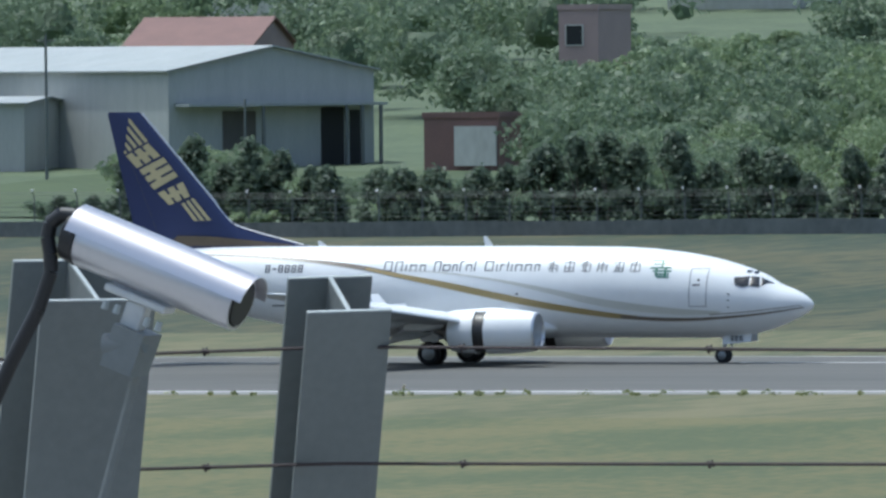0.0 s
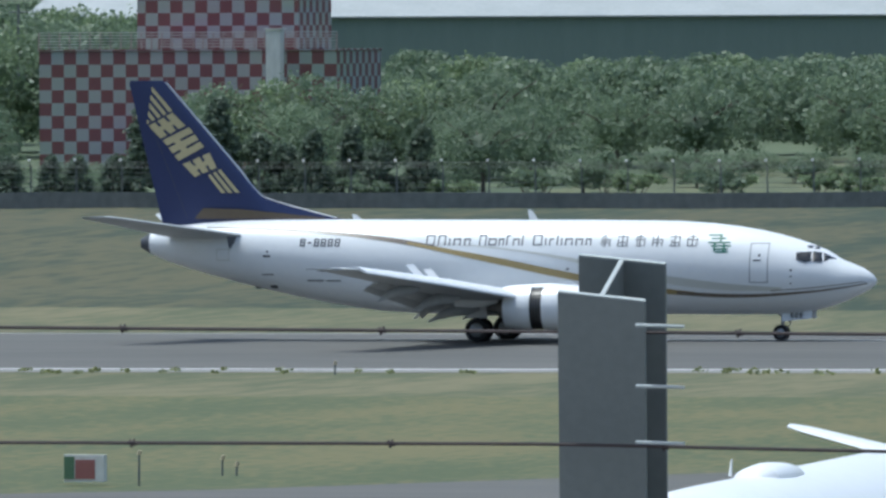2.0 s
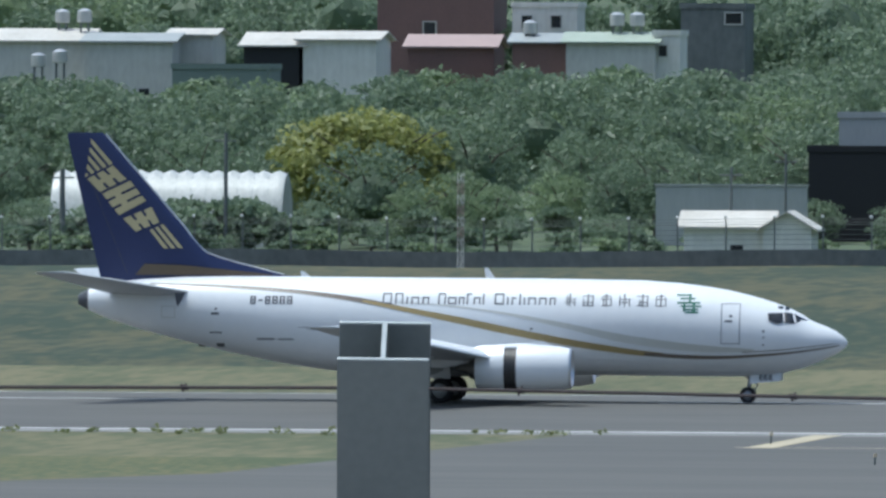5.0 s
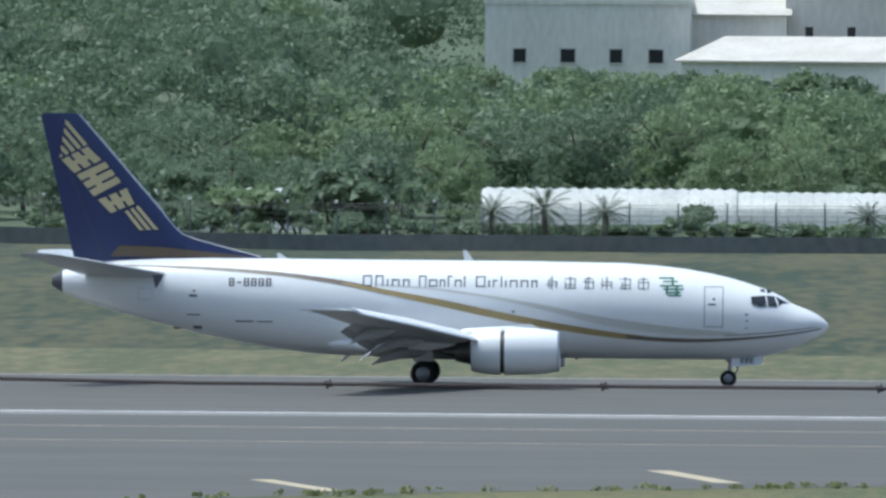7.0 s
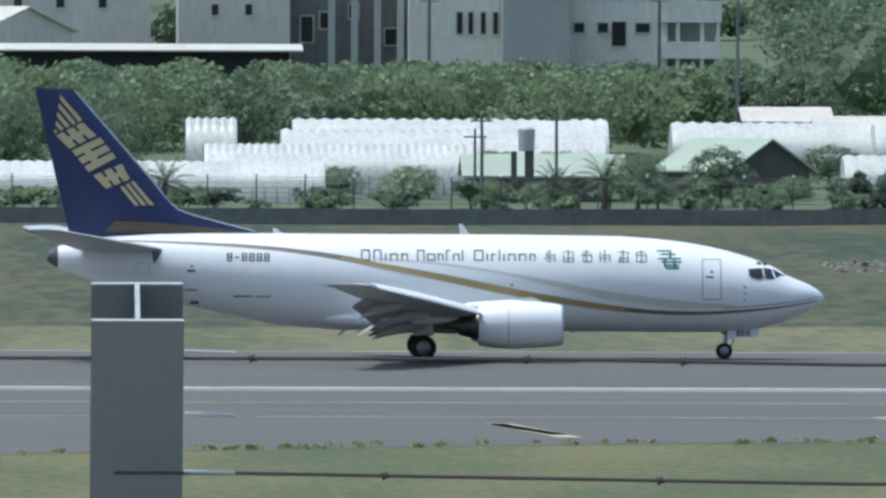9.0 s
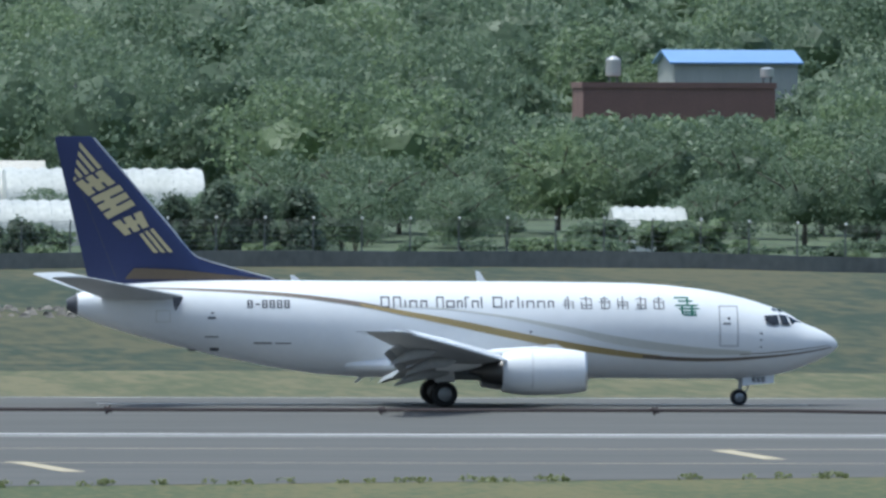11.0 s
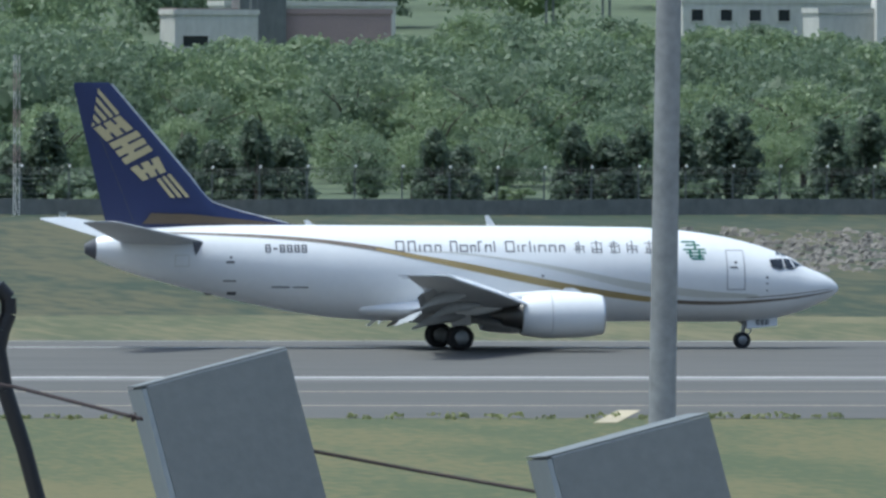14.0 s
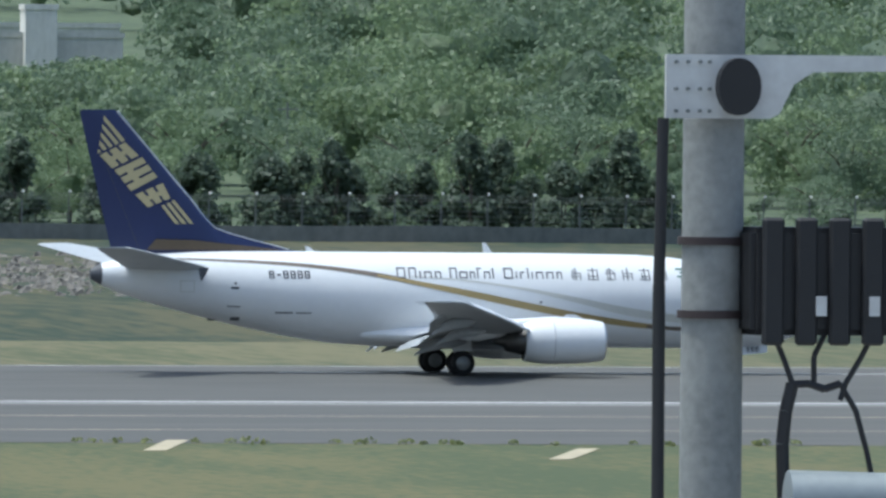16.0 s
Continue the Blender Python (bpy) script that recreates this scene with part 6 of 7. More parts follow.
M_LEAF = leaf_mat("broad_green_leaves", (0.205, 0.270, 0.165), (0.150, 0.205, 0.130))
M_LEAFL = leaf_mat("light_green_leaves", (0.260, 0.330, 0.175), (0.180, 0.245, 0.135))
M_NEEDLE = leaf_mat("dark_feathery_leaves", (0.135, 0.180, 0.118), (0.095, 0.132, 0.092))
M_YELLOW = leaf_mat("yellow_green_leaves", (0.36, 0.37, 0.11), (0.22, 0.25, 0.08), 0.0)
M_PALM = leaf_mat("palm_leaves", (0.07, 0.10, 0.045), (0.035, 0.055, 0.028))


CLUMPS = {}
WOODS = {}


G = (1 + math.sqrt(5)) / 2
ICO_V = np.array([(-1, G, 0), (1, G, 0), (-1, -G, 0), (1, -G, 0), (0, -1, G), (0, 1, G), (0, -1, -G), (0, 1, -G), (G, 0, -1), (G, 0, 1), (-G, 0, -1), (-G, 0, 1)]) / math.sqrt(1 + G * G)
ICO_F = np.array([(0, 11, 5), (0, 5, 1), (0, 1, 7), (0, 7, 10), (0, 10, 11), (1, 5, 9), (5, 11, 4), (11, 10, 2), (10, 7, 6), (7, 1, 8), (3, 9, 4), (3, 4, 2), (3, 2, 6), (3, 6, 8), (3, 8, 9), (4, 9, 5), (2, 4, 11), (6, 2, 10), (8, 6, 7), (9, 8, 1)])


def round_cage():
    """The twelve-cornered ball with each face split in four."""
    verts, faces, seen = [Vector(v) for v in ICO_V], [], {}

    def middle(a, b):
        k = (min(a, b), max(a, b))
        if k not in seen:
            seen[k] = len(verts)
            verts.append((verts[a] + verts[b]).normalized())
        return seen[k]

    for a, b, c in ICO_F.tolist():
        d, e, f = middle(a, b), middle(b, c), middle(c, a)
        faces += [(a, d, f), (d, b, e), (f, e, c), (d, e, f)]
    return np.array(verts), np.array(faces)


CAGE_V, CAGE_F = round_cage()


def leaf_mesh(name, clumps, size, per, rng, material, flat=0.75, core=0.55, hearts=()):
    """Leaves as small blades: clump is (x, y, z, radius), each round a dense twiggy core of its own, or all round the uneven hearts (x, y, z, radius, half height)."""
    verts, faces = [], []
    for cx, cy, cz, r, hz in hearts:
        k = len(verts)
        q = CAGE_V * rng.uniform(0.78, 1.16, (len(CAGE_V), 1)) * np.array((r, r, hz)) + np.array((cx, cy, cz))
        verts.extend(q.tolist())
        faces.extend((CAGE_F + k).tolist())
    if core:
        for cx, cy, cz, r in clumps:
            k = len(verts)
            q = ICO_V * rng.uniform(0.55, 1.3, (12, 1)) * np.array((r, r, r * flat * 0.9)) * core + np.array((cx, cy, cz))
            verts.extend(q.tolist())
            faces.extend((ICO_F + k).tolist())
    for cx, cy, cz, r in clumps:
        d = rng.normal(size=(per, 3))
        d /= np.linalg.norm(d, axis=1)[:, None]
        d[:, 2] = np.abs(d[:, 2]) * 0.9 + d[:, 2] * 0.1 - 0.18
        p = np.array((cx, cy, cz)) + d * np.array((r, r, r * flat)) * rng.uniform(0.5, 1.12, (per, 1))
        n = d + rng.normal(scale=0.6, size=(per, 3)) + np.array((0, 0, 0.35))
        n /= np.linalg.norm(n, axis=1)[:, None]
        u = np.cross(n, rng.normal(size=(per, 3)))
        u /= np.linalg.norm(u, axis=1)[:, None]
        v = np.cross(n, u)
        s = size * rng.uniform(0.6, 1.3, (per, 1))
        k = len(verts)
        tri = np.stack((p - u * s - v * s * 0.45 - n * s * 0.15, p + u * s - n * s * 0.1, p - u * s * 0.3 + v * s * 0.85), 1)
        verts.extend(tri.reshape(-1, 3).tolist())
        faces.extend([(k + 3 * i, k + 3 * i + 1, k + 3 * i + 2) for i in range(per)])
    me = bpy.data.meshes.new(name)
    me.from_pydata(verts, [], faces)
    me.materials.append(material)
    return me


def limb_mesh(h, spreadw, rng, r=0.22, forks=5, low=0.35):
    bm = bmesh.new()
    lean = rng.uniform(-0.25, 0.25, 2)
    top = Vector((lean[0], lean[1], h * low))
    bm_tube(bm, (0, 0, -0.4), top, r, r * 0.72, 8)
    for k in range(forks):
        a = 2 * math.pi * (k + rng.uniform(0, 0.6)) / forks
        end = Vector((math.cos(a) * spreadw * 0.6, math.sin(a) * spreadw * 0.6, h * rng.uniform(0.6, 0.8)))
        mid = top.lerp(end, 0.5) + Vector((0, 0, h * 0.06))
        bm_tube(bm, top - Vector((0, 0, 0.1)), mid, r * 0.5, r * 0.35, 6)
        bm_tube(bm, mid, end, r * 0.35, r * 0.12, 5)
    return mesh_of("limbs", bm, M_BARK, True)


def broad_tree(seed, h, w, material, label, leaf=0.17, clumps=60, per=56, name="tree"):
    rng = np.random.default_rng(seed)
    cl = []
    for k in range(clumps):
        u = 1 - 1.86 * (k + rng.uniform(0.2, 0.8)) / clumps
        a = 2.39996 * k + rng.uniform(-0.4, 0.4)
        q = rng.uniform(0.62, 1.0)
        ring_r = math.sqrt(1 - u * u) * q
        hump = 1 + 0.20 * math.sin(3 * a + seed) * (1 - abs(u))
        cl.append((math.cos(a) * ring_r * w / 2 * 0.84 * hump, math.sin(a) * ring_r * w / 2 * 0.84 * hump, h * 0.45 + u * q * h * 0.43, w * rng.uniform(0.10, 0.18)))
    heart = (0, 0, h * 0.43, w * 0.20, h * 0.20)
    ob = thing(name, label, "tree", pose(0, -3000, 0))
    CLUMPS[ob.name] = (cl, material, heart)
    c = new("crown", leaf_mesh("crown", cl, leaf, per, rng, material, 0.85, 0, [heart]))
    c.parent = ob
    t = new("trunk", limb_mesh(h, w * 0.7, rng))
    t.parent = ob
    ob["h"], ob["w"] = h, w
    return ob


def conifer(seed, h, w, label):
    rng = np.random.default_rng(seed)
    cl = []
    for i in range(46):
        k = rng.uniform(0.10, 1.0)
        prof = (1 - k) ** 0.55 * min(1, k * 5 + 0.55)
        a = rng.uniform(0, 2 * math.pi)
        cl.append((math.cos(a) * w / 2 * prof * 0.72, math.sin(a) * w / 2 * prof * 0.72, h * k * 0.97, w * 0.13 + 0.12))
    ob = thing("casuarina", label, "tree", pose(0, -3000, 0))
    c = new("crown", leaf_mesh("crown", cl, 0.20, 46, rng, M_NEEDLE, 1.3, 0.45))
    c.parent = ob
    t = new("trunk", limb_mesh(h, w * 0.4, rng, 0.12, 3, 0.2))
    t.parent = ob
    ob["h"], ob["w"] = h, w
    return ob


def shrub(seed, h, w, material, label):
    rng = np.random.default_rng(seed)
    cl = [(x * w / 2 * 0.8, y * w / 2 * 0.6, h * 0.35 + abs(z) * h * 0.45, h * rng.uniform(0.18, 0.3)) for x, y, z in rng.uniform(-1, 1, (15, 3))]
    ob = thing("shrub", label, "shrub", pose(0, -3000, 0))
    c = new("foliage", leaf_mesh("foliage", cl, 0.17, 44, rng, material, 0.75, 0.45))
    c.parent = ob
    bm = bmesh.new()
    for k in range(4):
        bm_tube(bm, (0.05 * k, 0, -0.2), (rng.uniform(-w, w) * 0.3, rng.uniform(-w, w) * 0.2, h * 0.6), 0.04, 0.02, 5)
    part("stem", bm, M_BARK, ob)
    ob["h"], ob["w"] = h, w
    return ob


def palm(seed, h):
    rng = np.random.default_rng(seed)
    ob = thing("palm", "short palm tree with arching fronds behind the fence", "palm tree", pose(0, -3000, 0), "palms")
    bm = bmesh.new()
    bm_tube(bm, (0, 0, -0.3), (0.1, 0, h * 0.62), 0.22, 0.17, 9)
    part("trunk", bm, M_BARK, ob, "", True)
    for k in range(24):
        a = k * 2.4
        el = radians(75 - 95 * k / 24)
        ln = h * 0.55 * rng.uniform(0.85, 1.1)
        bm = bmesh.new()
        pts = []
        d = Vector((math.cos(a) * math.cos(el), math.sin(a) * math.cos(el), math.sin(el)))
        p = Vector((0.1, 0, h * 0.62))
        for i in range(7):
            pts.append(p.copy())
            p = p + d * ln / 6
            d = (d + Vector((0, 0, -0.20))).normalized()
        side = Vector((-math.sin(a), math.cos(a), 0))
        for i in range(6):
            w0 = 0.30 * math.sin(math.pi * (i + 0.5) / 6.5) + 0.05
            for s in (-1, 1):
                for j in range(2):
                    q0 = pts[i].lerp(pts[i + 1], j / 2)
                    q1 = pts[i].lerp(pts[i + 1], (j + 0.7) / 2)
                    tip = q0 + (pts[i + 1] - pts[i]) * 0.8 + side * s * w0 + Vector((0, 0, -w0 * 0.5))
                    bm.faces.new([bm.verts.new(v) for v in (q0, q1, tip)])
        part("frond", bm, M_PALM, ob)
    ob["h"], ob["w"] = h, h * 0.9
    return ob


BROAD = [broad_tree(11 + i, h, w, m, lab) for i, (h, w, m, lab) in enumerate((
    (8.0, 8.5, M_LEAF, "broad green tree with a rounded uneven crown"), (9.0, 8.0, M_LEAF, "tall green tree with a clumpy crown"),
    (7.0, 9.0, M_LEAF, "wide spreading green tree"), (8.0, 7.5, M_LEAFL, "light green bushy tree"), (7.5, 8.5, M_LEAFL, "light green tree with a domed crown")))]
YELLOW = broad_tree(41, 7.0, 9.5, M_YELLOW, "tree in yellow-green blossom", 0.22, 80, 120)
CONES = [conifer(61 + i, h, w, "dark feathery casuarina tree by the fence") for i, (h, w) in enumerate(((5.6, 4.2), (5.0, 4.6), (6.0, 3.9)))]
SHRUBS = [shrub(81 + i, h, w, m, lab) for i, (h, w, m, lab) in enumerate(((1.8, 3.4, M_LEAF, "low green shrub behind the fence"), (1.5, 3.0, M_LEAFL, "pale green bushy shrub"), (2.4, 3.2, M_LEAF, "green shrub with loose branches")))]
PALMS = [palm(91, 3.6), palm(92, 3.2)]

# views to keep open: from azimuth, to azimuth, top slope, up to this distance
OPEN = (
    (-21.794, -20.621, -0.00968, 1015), (-21.794, -19.469, -0.00607, 1020), (-19.746, -19.127, -0.00802, 1015), (-19.351, -19.042, -0.00776, 1014), (-21.794, -19.981, 0.00045, 1098), (-18.839, -18.666, -0.00067, 1118),
    (-18.423, -17.900, 0.00103, 1288), (-17.217, -16.929, -0.00028, 1148), (-15.286, -15.055, -0.00927, 968), (-15.055, -14.799, -0.00483, 968), (-14.821, -14.146, -0.00345, 968), (-15.290, -14.138, 0.00109, 2000),
    (-13.169, -10.865, -0.00873, 960), (-13.212, -10.865, -0.00251, 1104), (-14.300, -13.489, -0.00202, 1110), (-11.953, -10.896, -0.00226, 1104),
    (-10.224, -9.894, -0.01044, 1010), (-10.192, -8.048, -0.00609, 1060), (-9.199, -8.132, -0.00046, 1120), (-7.983, -6.638, -0.00036, 1120), (-7.535, -6.638, -0.00822, 932),
    (-9.498, -4.511, -0.01024, 916), (-6.859, -6.154, 0.00030, 1118), (-6.176, -4.895, 0.00052, 1120), (-6.304, -4.895, 0.00454, 1150), (-5.151, -4.639, -0.01179, 911), (-5.236, -4.660, -0.00926, 934), (-4.660, -4.212, -0.00803, 950),
    (-1.663, -0.852, -0.00069, 1128), (-0.873, 1.090, -0.00106, 1128), (-0.062, 1.250, -0.00222, 1120), (-1.684, -1.044, -0.01125, 940), (-0.703, -0.212, -0.01111, 940), (0.130, 1.378, -0.01060, 935), (0.897, 1.954, -0.00903, 948), (1.164, 2.456, -0.00804, 982), (1.890, 2.488, -0.01003, 937), (1.207, 2.295, -0.00234, 1122), (2.274, 2.872, -0.00211, 1122), (0.780, 2.872, 0.00199, 2000), (2.872, 3.234, -0.00953, 945),
    (1.869, 3.214, -0.00971, 940), (2.680, 4.217, -0.00742, 984), (3.331, 3.918, -0.00980, 940), (5.611, 6.358, -0.00235, 1074), (5.952, 6.464, -0.00032, 1090), (5.739, 6.037, -0.00943, 930), (7.457, 7.734, -0.00923, 940),
    (7.454, 7.731, -0.00901, 934), (7.945, 8.211, 0.00071, 1110), (8.997, 9.342, -0.00092, 1104), (7.454, 7.614, -0.00134, 1069), (7.037, 7.539, 0.00176, 1129), (9.009, 9.832, -0.00099, 1119), (10.374, 10.673, 0.00075, 1129),
    (9.174, 9.857, -0.00099, 1170), (10.903, 12.034, -0.00035, 1190), (11.438, 12.040, -0.00050, 1113))
FOOT = [(o.matrix_basis.translation.copy(), o) for o in scene.objects if o.parent is None and o.get("category") in ("building", "greenhouse")]


def spans():
    out = []
    for p, o in FOOT:
        box = [p + Vector(c) for ch in o.children if ch.type == 'MESH' for c in ch.bound_box]
        if box:
            out.append((min(b.x for b in box), max(b.x for b in box), min(b.y for b in box), max(b.y for b in box)))
    return out


SPANS = spans()
RNG = np.random.default_rng(5)


def plant(src, x, y, size, group, far=False):
    """Sets a tree unless it would stand in a building; it is kept as low as the open views ask."""
    h, w = src["h"] * size, src["w"] * size
    for a, b, c, d in SPANS:
        if a - w * 0.33 < x < b + w * 0.33 and c - w * 0.33 < y < d + w * 0.33:
            return None
    dist = math.hypot(x, y)
    az = math.degrees(math.atan2(x, y))
    half = math.degrees(w * 0.5 / dist)
    gz = ground_z(x, y)
    limit = 1e9
    for a0, a1, el, reach in OPEN:
        if y < reach and az + half > a0 and az - half < a1:
            limit = min(limit, CAM_H + el * dist - gz)
    k = 1.0
    if limit < h:
        k = limit / h
        if k < 0.22:
            return None
    kz = size * k
    kx = size * max(k, 0.3) ** 0.55
    if far:
        cl, material, heart = CLUMPS[src.name]
        turn = RNG.uniform(0, 6.28)
        ct, st = math.cos(turn), math.sin(turn)
        wood = WOODS.setdefault(material.name, ([], []))
        wood[1].append((x, y, gz + heart[2] * kz, heart[3] * kx, heart[4] * kz))
        for a, b, c, r in cl:
            if b * ct + a * st < 0.25 * src["w"]:
                wood[0].append((x + (a * ct - b * st) * kx, y + (a * st + b * ct) * kx, gz + c * kz, r * kx))
        return None
    o = copy_thing(src, Matrix.LocRotScale((x, y, gz - 0.05), Euler((0, 0, RNG.uniform(0, 6.28))), None) @ Matrix.Diagonal((kx, kx, kz, 1)))
    tagged(o, group=group)
    return o


def sector(y, a0=-21.5, a1=16.0):
    return y * math.tan(radians(a0)), y * math.tan(radians(a1))


def az_in(x, y, *ranges):
    a = math.degrees(math.atan2(x, y))
    return any(p < a < q for p, q in ranges)


# dark casuarinas along the fence
CAS = ((-20.749, -19.213), (-19.170, -16.299), (-16.107, -14.735), (-14.671, -13.818), (-9.179, -8.965), (-8.709, -8.303), (-8.218, -7.898), (-7.449, -7.236), (-7.044, -6.553), (3.342, 3.555), (3.790, 4.686), (8.265, 8.531), (9.051, 9.521), (9.948, 10.156), (10.497, 11.308), (11.394, 11.714), (11.927, 12.332), (11.353, 11.716), (12.505, 14.127))
x0, x1 = sector(906)
x = x0
while x < x1:
    if az_in(x, 906, *CAS):
        src = CONES[int(RNG.integers(3))]
        o = plant(src, x, 904.5 + RNG.uniform(0, 3), RNG.uniform(0.72, 1.08), "casuarinas by the fence")
    x += RNG.uniform(1.6, 2.7)
# low shrubs behind the fence
for y in (903.5, 911, 921, 938):
    x0, x1 = sector(y)
    x = x0
    while x < x1:
        if RNG.uniform() < (0.72 if az_in(x, y, (-13.5, 9.2)) else 0.25):
            plant(SHRUBS[int(RNG.integers(3))], x, y + RNG.uniform(-1.5, 2.5), RNG.uniform(0.7, 1.25), "shrubs behind the fence")
        x += RNG.uniform(3.2, 5.6)
# shrubs grown up before the small tunnels
for xa, xb in ((90.57, 96.72), (118.33, 123.83), (118.28, 123.96), (-45.32, 16.42), (-120.44, -105.33)):
    x = xa
    while x < xb:
        plant(SHRUBS[int(RNG.integers(3))], x, 914 + RNG.uniform(-2, 4), RNG.uniform(2.0, 2.5), "shrubs behind the fence")
        x += RNG.uniform(1.3, 2.4)
# palms in front of the greenhouses
for px, py, s in ((-25.77, 905, 1.0), (-22.50, 905, 1.0), (-19.02, 905, 1.0), (-3.17, 905, 0.9), (10.14, 905, 1.0), (11.98, 905, 1.1), (35.43, 905, 1.05), (38.24, 905, 1.1), (1.04, 906, 0.8)):
    copy_thing(PALMS[int(px) % 2], Matrix.LocRotScale((px, py, ground_z(px, py)), Euler((0, 0, px)), None) @ Matrix.Diagonal((s, s, s, 1)))
# woods in rows up the slope
for y, lo, hi, gap, dens in ((922, 0.55, 0.85, 5.8, 0.75), (940, 0.65, 0.95, 5.4, 0.85), (961, 0.75, 1.05, 5.0, 0.95), (984, 0.7, 1.5, 6.0, 1.0), (1002, 0.7, 1.6, 6.2, 1.0), (1022, 0.7, 1.7, 6.4, 1.0), (1042, 0.7, 1.7, 6.6, 1.0), (1064, 0.75, 1.7, 6.8, 1.0), (1088, 0.75, 1.7, 7.0, 1.0), (1112, 0.8, 1.7, 7.2, 1.0), (1150, 0.9, 1.7, 7.6, 1.0), (1195, 0.9, 1.7, 8.0, 1.0)):
    x0, x1 = sector(y)
    x = x0 + RNG.uniform(0, 4)
    while x < x1:
        light = az_in(x, y, (-18.3, -16.3), (-2.5, 2.5), (8.5, 16))
        if RNG.uniform() < dens:
            k = int(RNG.integers(3)) if RNG.uniform() > (0.5 if light else 0.2) + 0.55 * noise.noise((x * 0.035, y * 0.02, 8.0)) else 3 + int(RNG.integers(2))
            plant(BROAD[k], x, y + RNG.uniform(-9, 9), lo + (hi - lo) * RNG.uniform() ** 1.6, "trees on the slope", y >= 980)
        x += gap * RNG.uniform(0.7, 1.3)
# trees grown up before the chequered building and the open shed
for az, y, h in ((-14.62, 952, 7.2), (-14.25, 955, 7.9), (-13.85, 950, 6.6), (-13.45, 948, 6.2), (2.55, 922, 3.9), (2.86, 925, 4.3)):
    x = y * math.tan(radians(az))
    src = BROAD[int(RNG.integers(3))]
    k = h / src["h"]
    tagged(copy_thing(src, pose(x, y, ground_z(x, y) - 0.05, 0, 0, az * 90) @ Matrix.Diagonal((k, k, k, 1))), group="trees on the slope")
YX, YY = -106.11, 957
yt = copy_thing(YELLOW, pose(YX, YY, ground_z(YX, YY) - 0.05) @ Matrix.Diagonal((1.25, 1.25, (11.87 - ground_z(YX, YY)) / 6.9, 1)))
tagged(yt, group="trees on the slope")

for mname, (wcl, whearts) in WOODS.items():
    w = new("wood", leaf_mesh("wood", wcl, 0.23, 36, RNG, bpy.data.materials[mname], 0.85, 0, whearts))
    tagged(w, "dense mixed green wood on the slope behind the fence", "woods", "", "stuff")
# far woods
rng = np.random.default_rng(77)
cl = []
for y in (1245, 1290, 1340, 1400, 1470, 1550, 1640, 1740):
    x0, x1 = sector(y, -22, 17)
    x = x0
    while x < x1:
        z = ground_z(x, y)
        hh = rng.uniform(6, 11)
        skip = False
        for a0, a1, el, far in OPEN:
            if y < far and a0 < math.degrees(math.atan2(x, y)) < a1 and z + hh > CAM_H + el * math.hypot(x, y):
                skip = True
        if not skip:
            for k in range(7):
                cl.append((x + rng.uniform(-3.5, 3.5), y + rng.uniform(-6, 6), z + hh * rng.uniform(0.2, 0.9), rng.uniform(1.5, 2.8)))
        x += rng.uniform(4, 7)
FAR = new("far_woods", leaf_mesh("far_woods", cl, 0.42, 30, rng, M_LEAF, 0.75, 0.4))
tagged(FAR, "dense green woods on the far slope", "woods", "", "stuff")

# rough grass tufts along the paving and on the bank
M_TUFT = leaf_mat("rough_grass_blades", (0.27, 0.29, 0.12), (0.18, 0.21, 0.085), 0.0)
rng = np.random.default_rng(31)
cl = []
for i in range(420):
    x = rng.uniform(-260, 180)
    y = 595.5 + rng.uniform(-1.5, 0.8)
    if x < -56:
        cl.append((x, y, -0.45 + rng.uniform(0, 0.12), rng.uniform(0.15, 0.45)))
for (xa, ya), (xb, yb) in zip(LOW, LOW[1:]):
    for i in range(int(math.hypot(xb - xa, yb - ya) * 1.1)):
        k = rng.uniform()
        cl.append((xa + (xb - xa) * k, ya + (yb - ya) * k - rng.uniform(0.2, 1.6), -0.45 + rng.uniform(0, 0.1), rng.uniform(0.15, 0.42)))
tuft = new("grass_tufts", leaf_mesh("grass_tufts", cl, 0.10, 16, rng, M_TUFT, 0.5, 0))
tagged(tuft, "rough uncut grass tufts along the paving edges", "grass", "", "stuff")
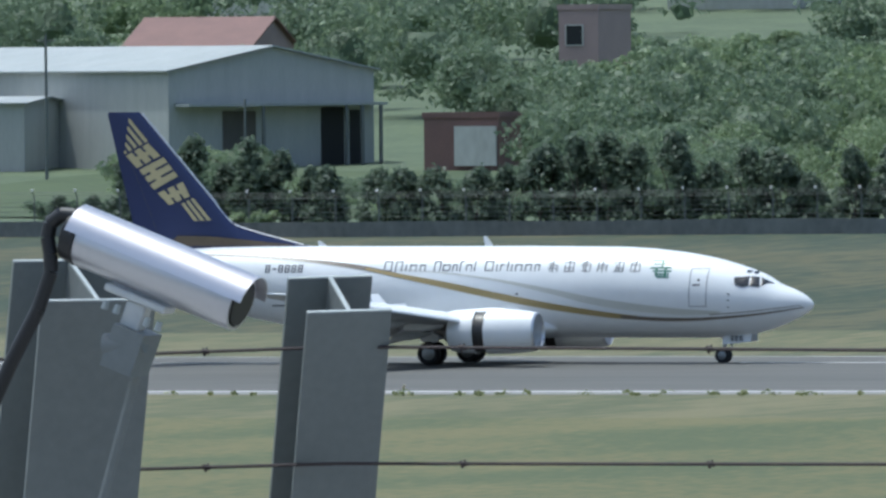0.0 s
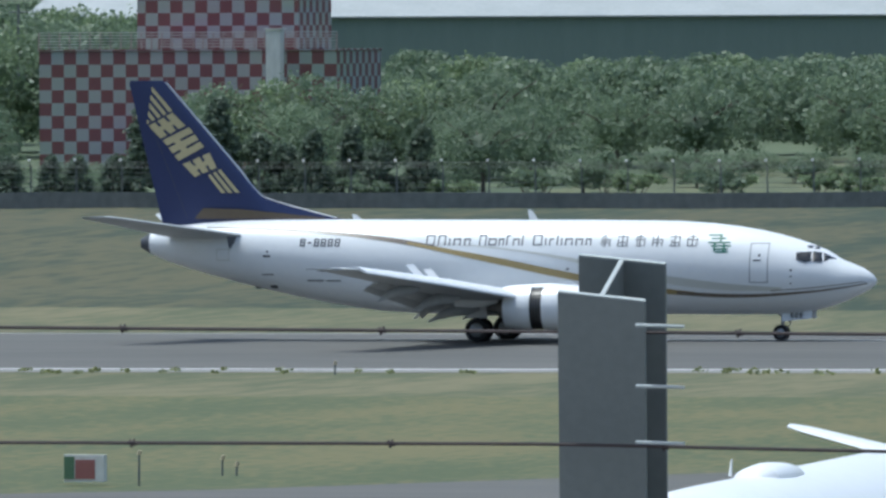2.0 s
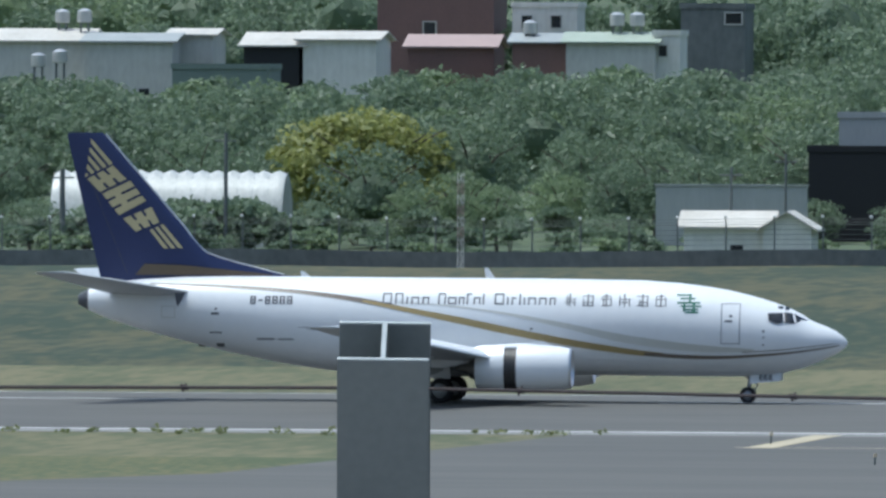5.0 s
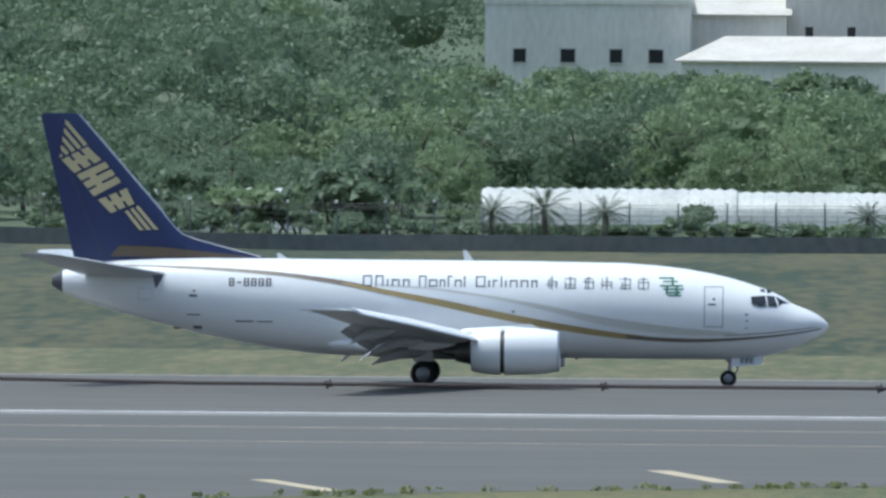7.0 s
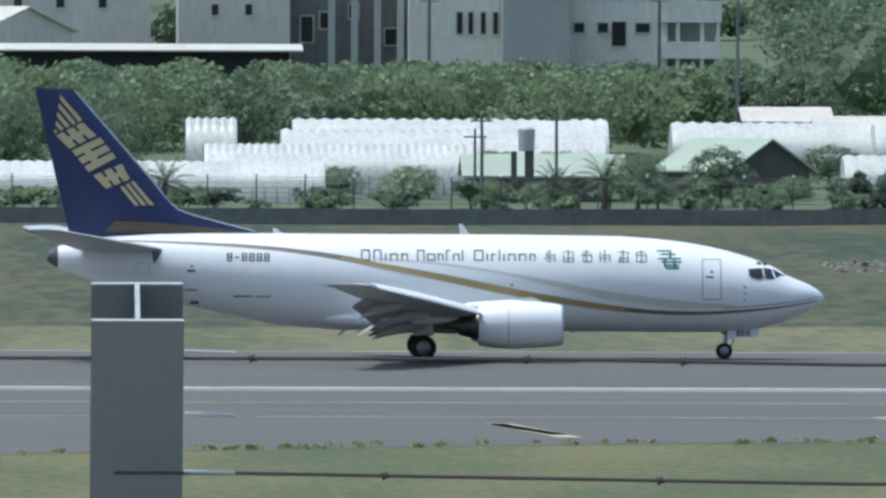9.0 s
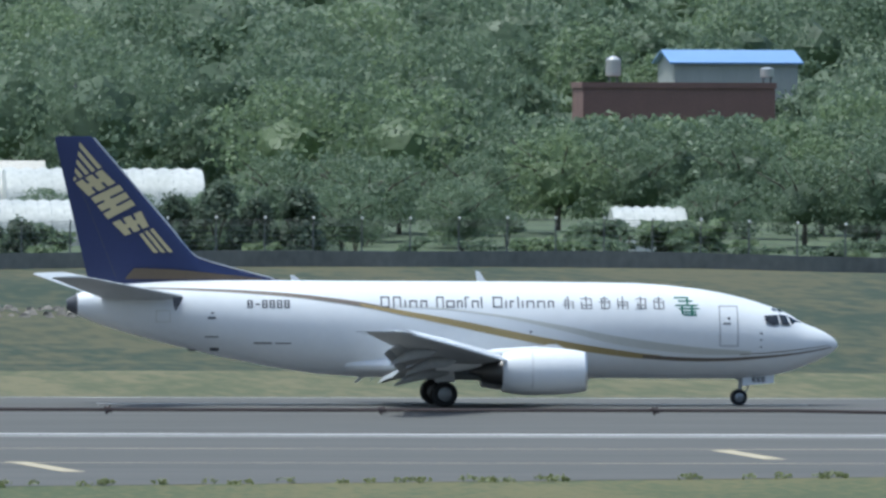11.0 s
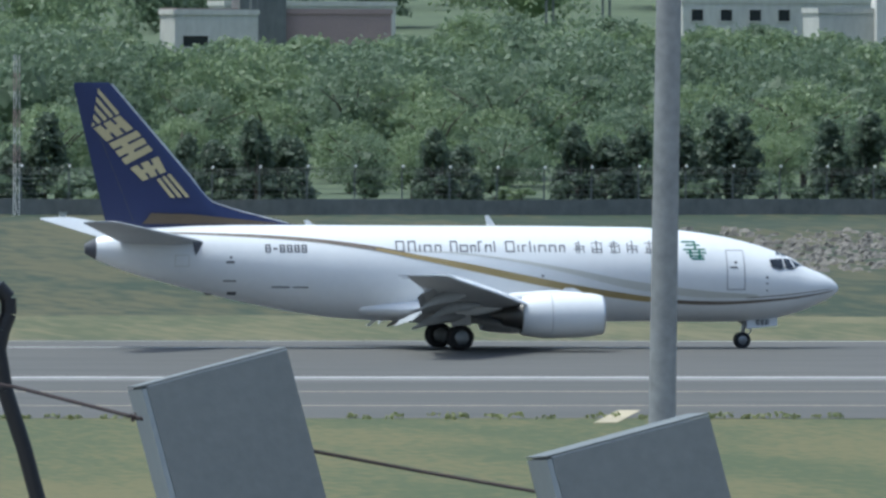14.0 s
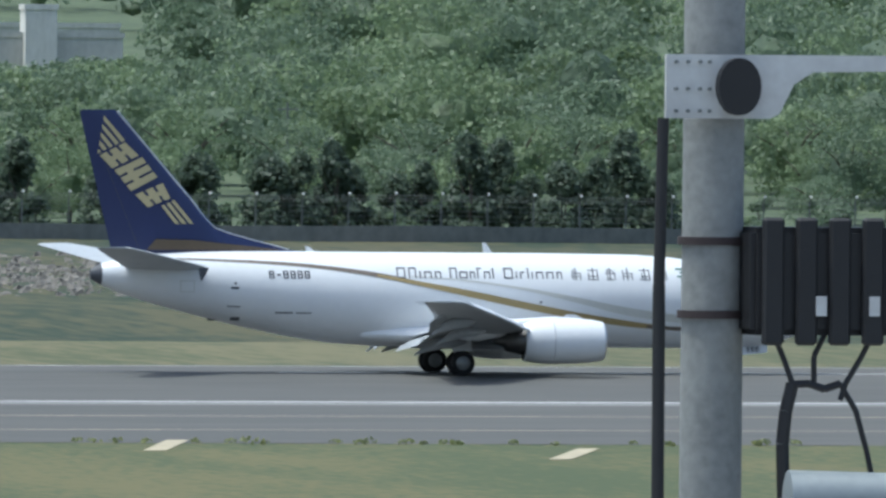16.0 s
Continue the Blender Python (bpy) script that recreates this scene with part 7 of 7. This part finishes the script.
# rubble heap on the bank
M_RUBBLE = mat("broken_stone_rubble", (0.26, 0.24, 0.21), 0.9, col2=(0.13, 0.12, 0.105), scale=1.5, fine=8, island=0.6)
bm = bmesh.new()
for x0, x1, y0, y1, n in ((152.27, 179.90, 790, 850, 500), (157.53, 171.81, 780, 830, 420), (45.51, 52.68, 790, 810, 60)):
    for i in range(n):
        x, y = rng.uniform(x0, x1), rng.uniform(y0, y1)
        s = rng.uniform(0.08, 0.3)
        z = ground_z(x, y)
        vs = [bm.verts.new((x + s * a * rng.uniform(0.6, 1.4), y + s * b * rng.uniform(0.6, 1.4), z + s * c * rng.uniform(0.5, 1.0))) for a, b, c in ((-1, -1, 0), (1, -1, 0), (1, 1, 0), (-1, 1, 0), (-0.5, -0.6, 1), (0.6, -0.4, 1), (0.5, 0.6, 1), (-0.6, 0.5, 1))]
        for f in ((4, 5, 6, 7), (0, 1, 5, 4), (1, 2, 6, 5), (2, 3, 7, 6), (3, 0, 4, 7)):
            bm.faces.new([vs[k] for k in f])
tagged(part("rubble", bm, M_RUBBLE), "heap of broken grey stone rubble on the bank", "rubble", "", "stuff")
for o in BROAD + CONES + SHRUBS + PALMS + [YELLOW]:
    for c in o.children:
        bpy.data.objects.remove(c)
    bpy.data.objects.remove(o)


# ---- movement ----
def motions():
    ts = [i * 0.25 for i in range(65)]
    walk(JET, [(t, pose(roll_x(t), RUN_Y, 0.0)) for t in ts])
    # reverser sleeves stand open while braking, then slide shut
    for ob in SLEEVES:
        walk(ob, [(0, pose(-0.5, 0, 0)), (5.6, pose(-0.5, 0, 0)), (6.4, pose(-0.32, 0, 0)), (7.3, pose(-0.09, 0, 0)), (7.6, pose(-0.05, 0, 0)), (8.0, pose(0, 0, 0)), (16, pose(0, 0, 0))])
    # spoilers fold down
    for ob, x, y, z in SPOILERS:
        walk(ob, [(0, pose(x, y, z, 0, 48, 0)), (5.2, pose(x, y, z, 0, 48, 0)), (6.2, pose(x, y, z, 0, 26, 0)), (7.2, pose(x, y, z, 0, -3, 0)), (16, pose(x, y, z, 0, -3, 0))])
    # wheels turn
    for ob, x, y, z, r in WHEELS:
        turn, rows = 0.0, []
        for i in range(481):
            rows.append((i / 30, pose(x, y, z, 0, turn, 0)))
            turn += min(80.0, math.degrees((roll_x((i + 1) / 30) - roll_x(i / 30)) / r))
        walk(ob, rows)


motions()
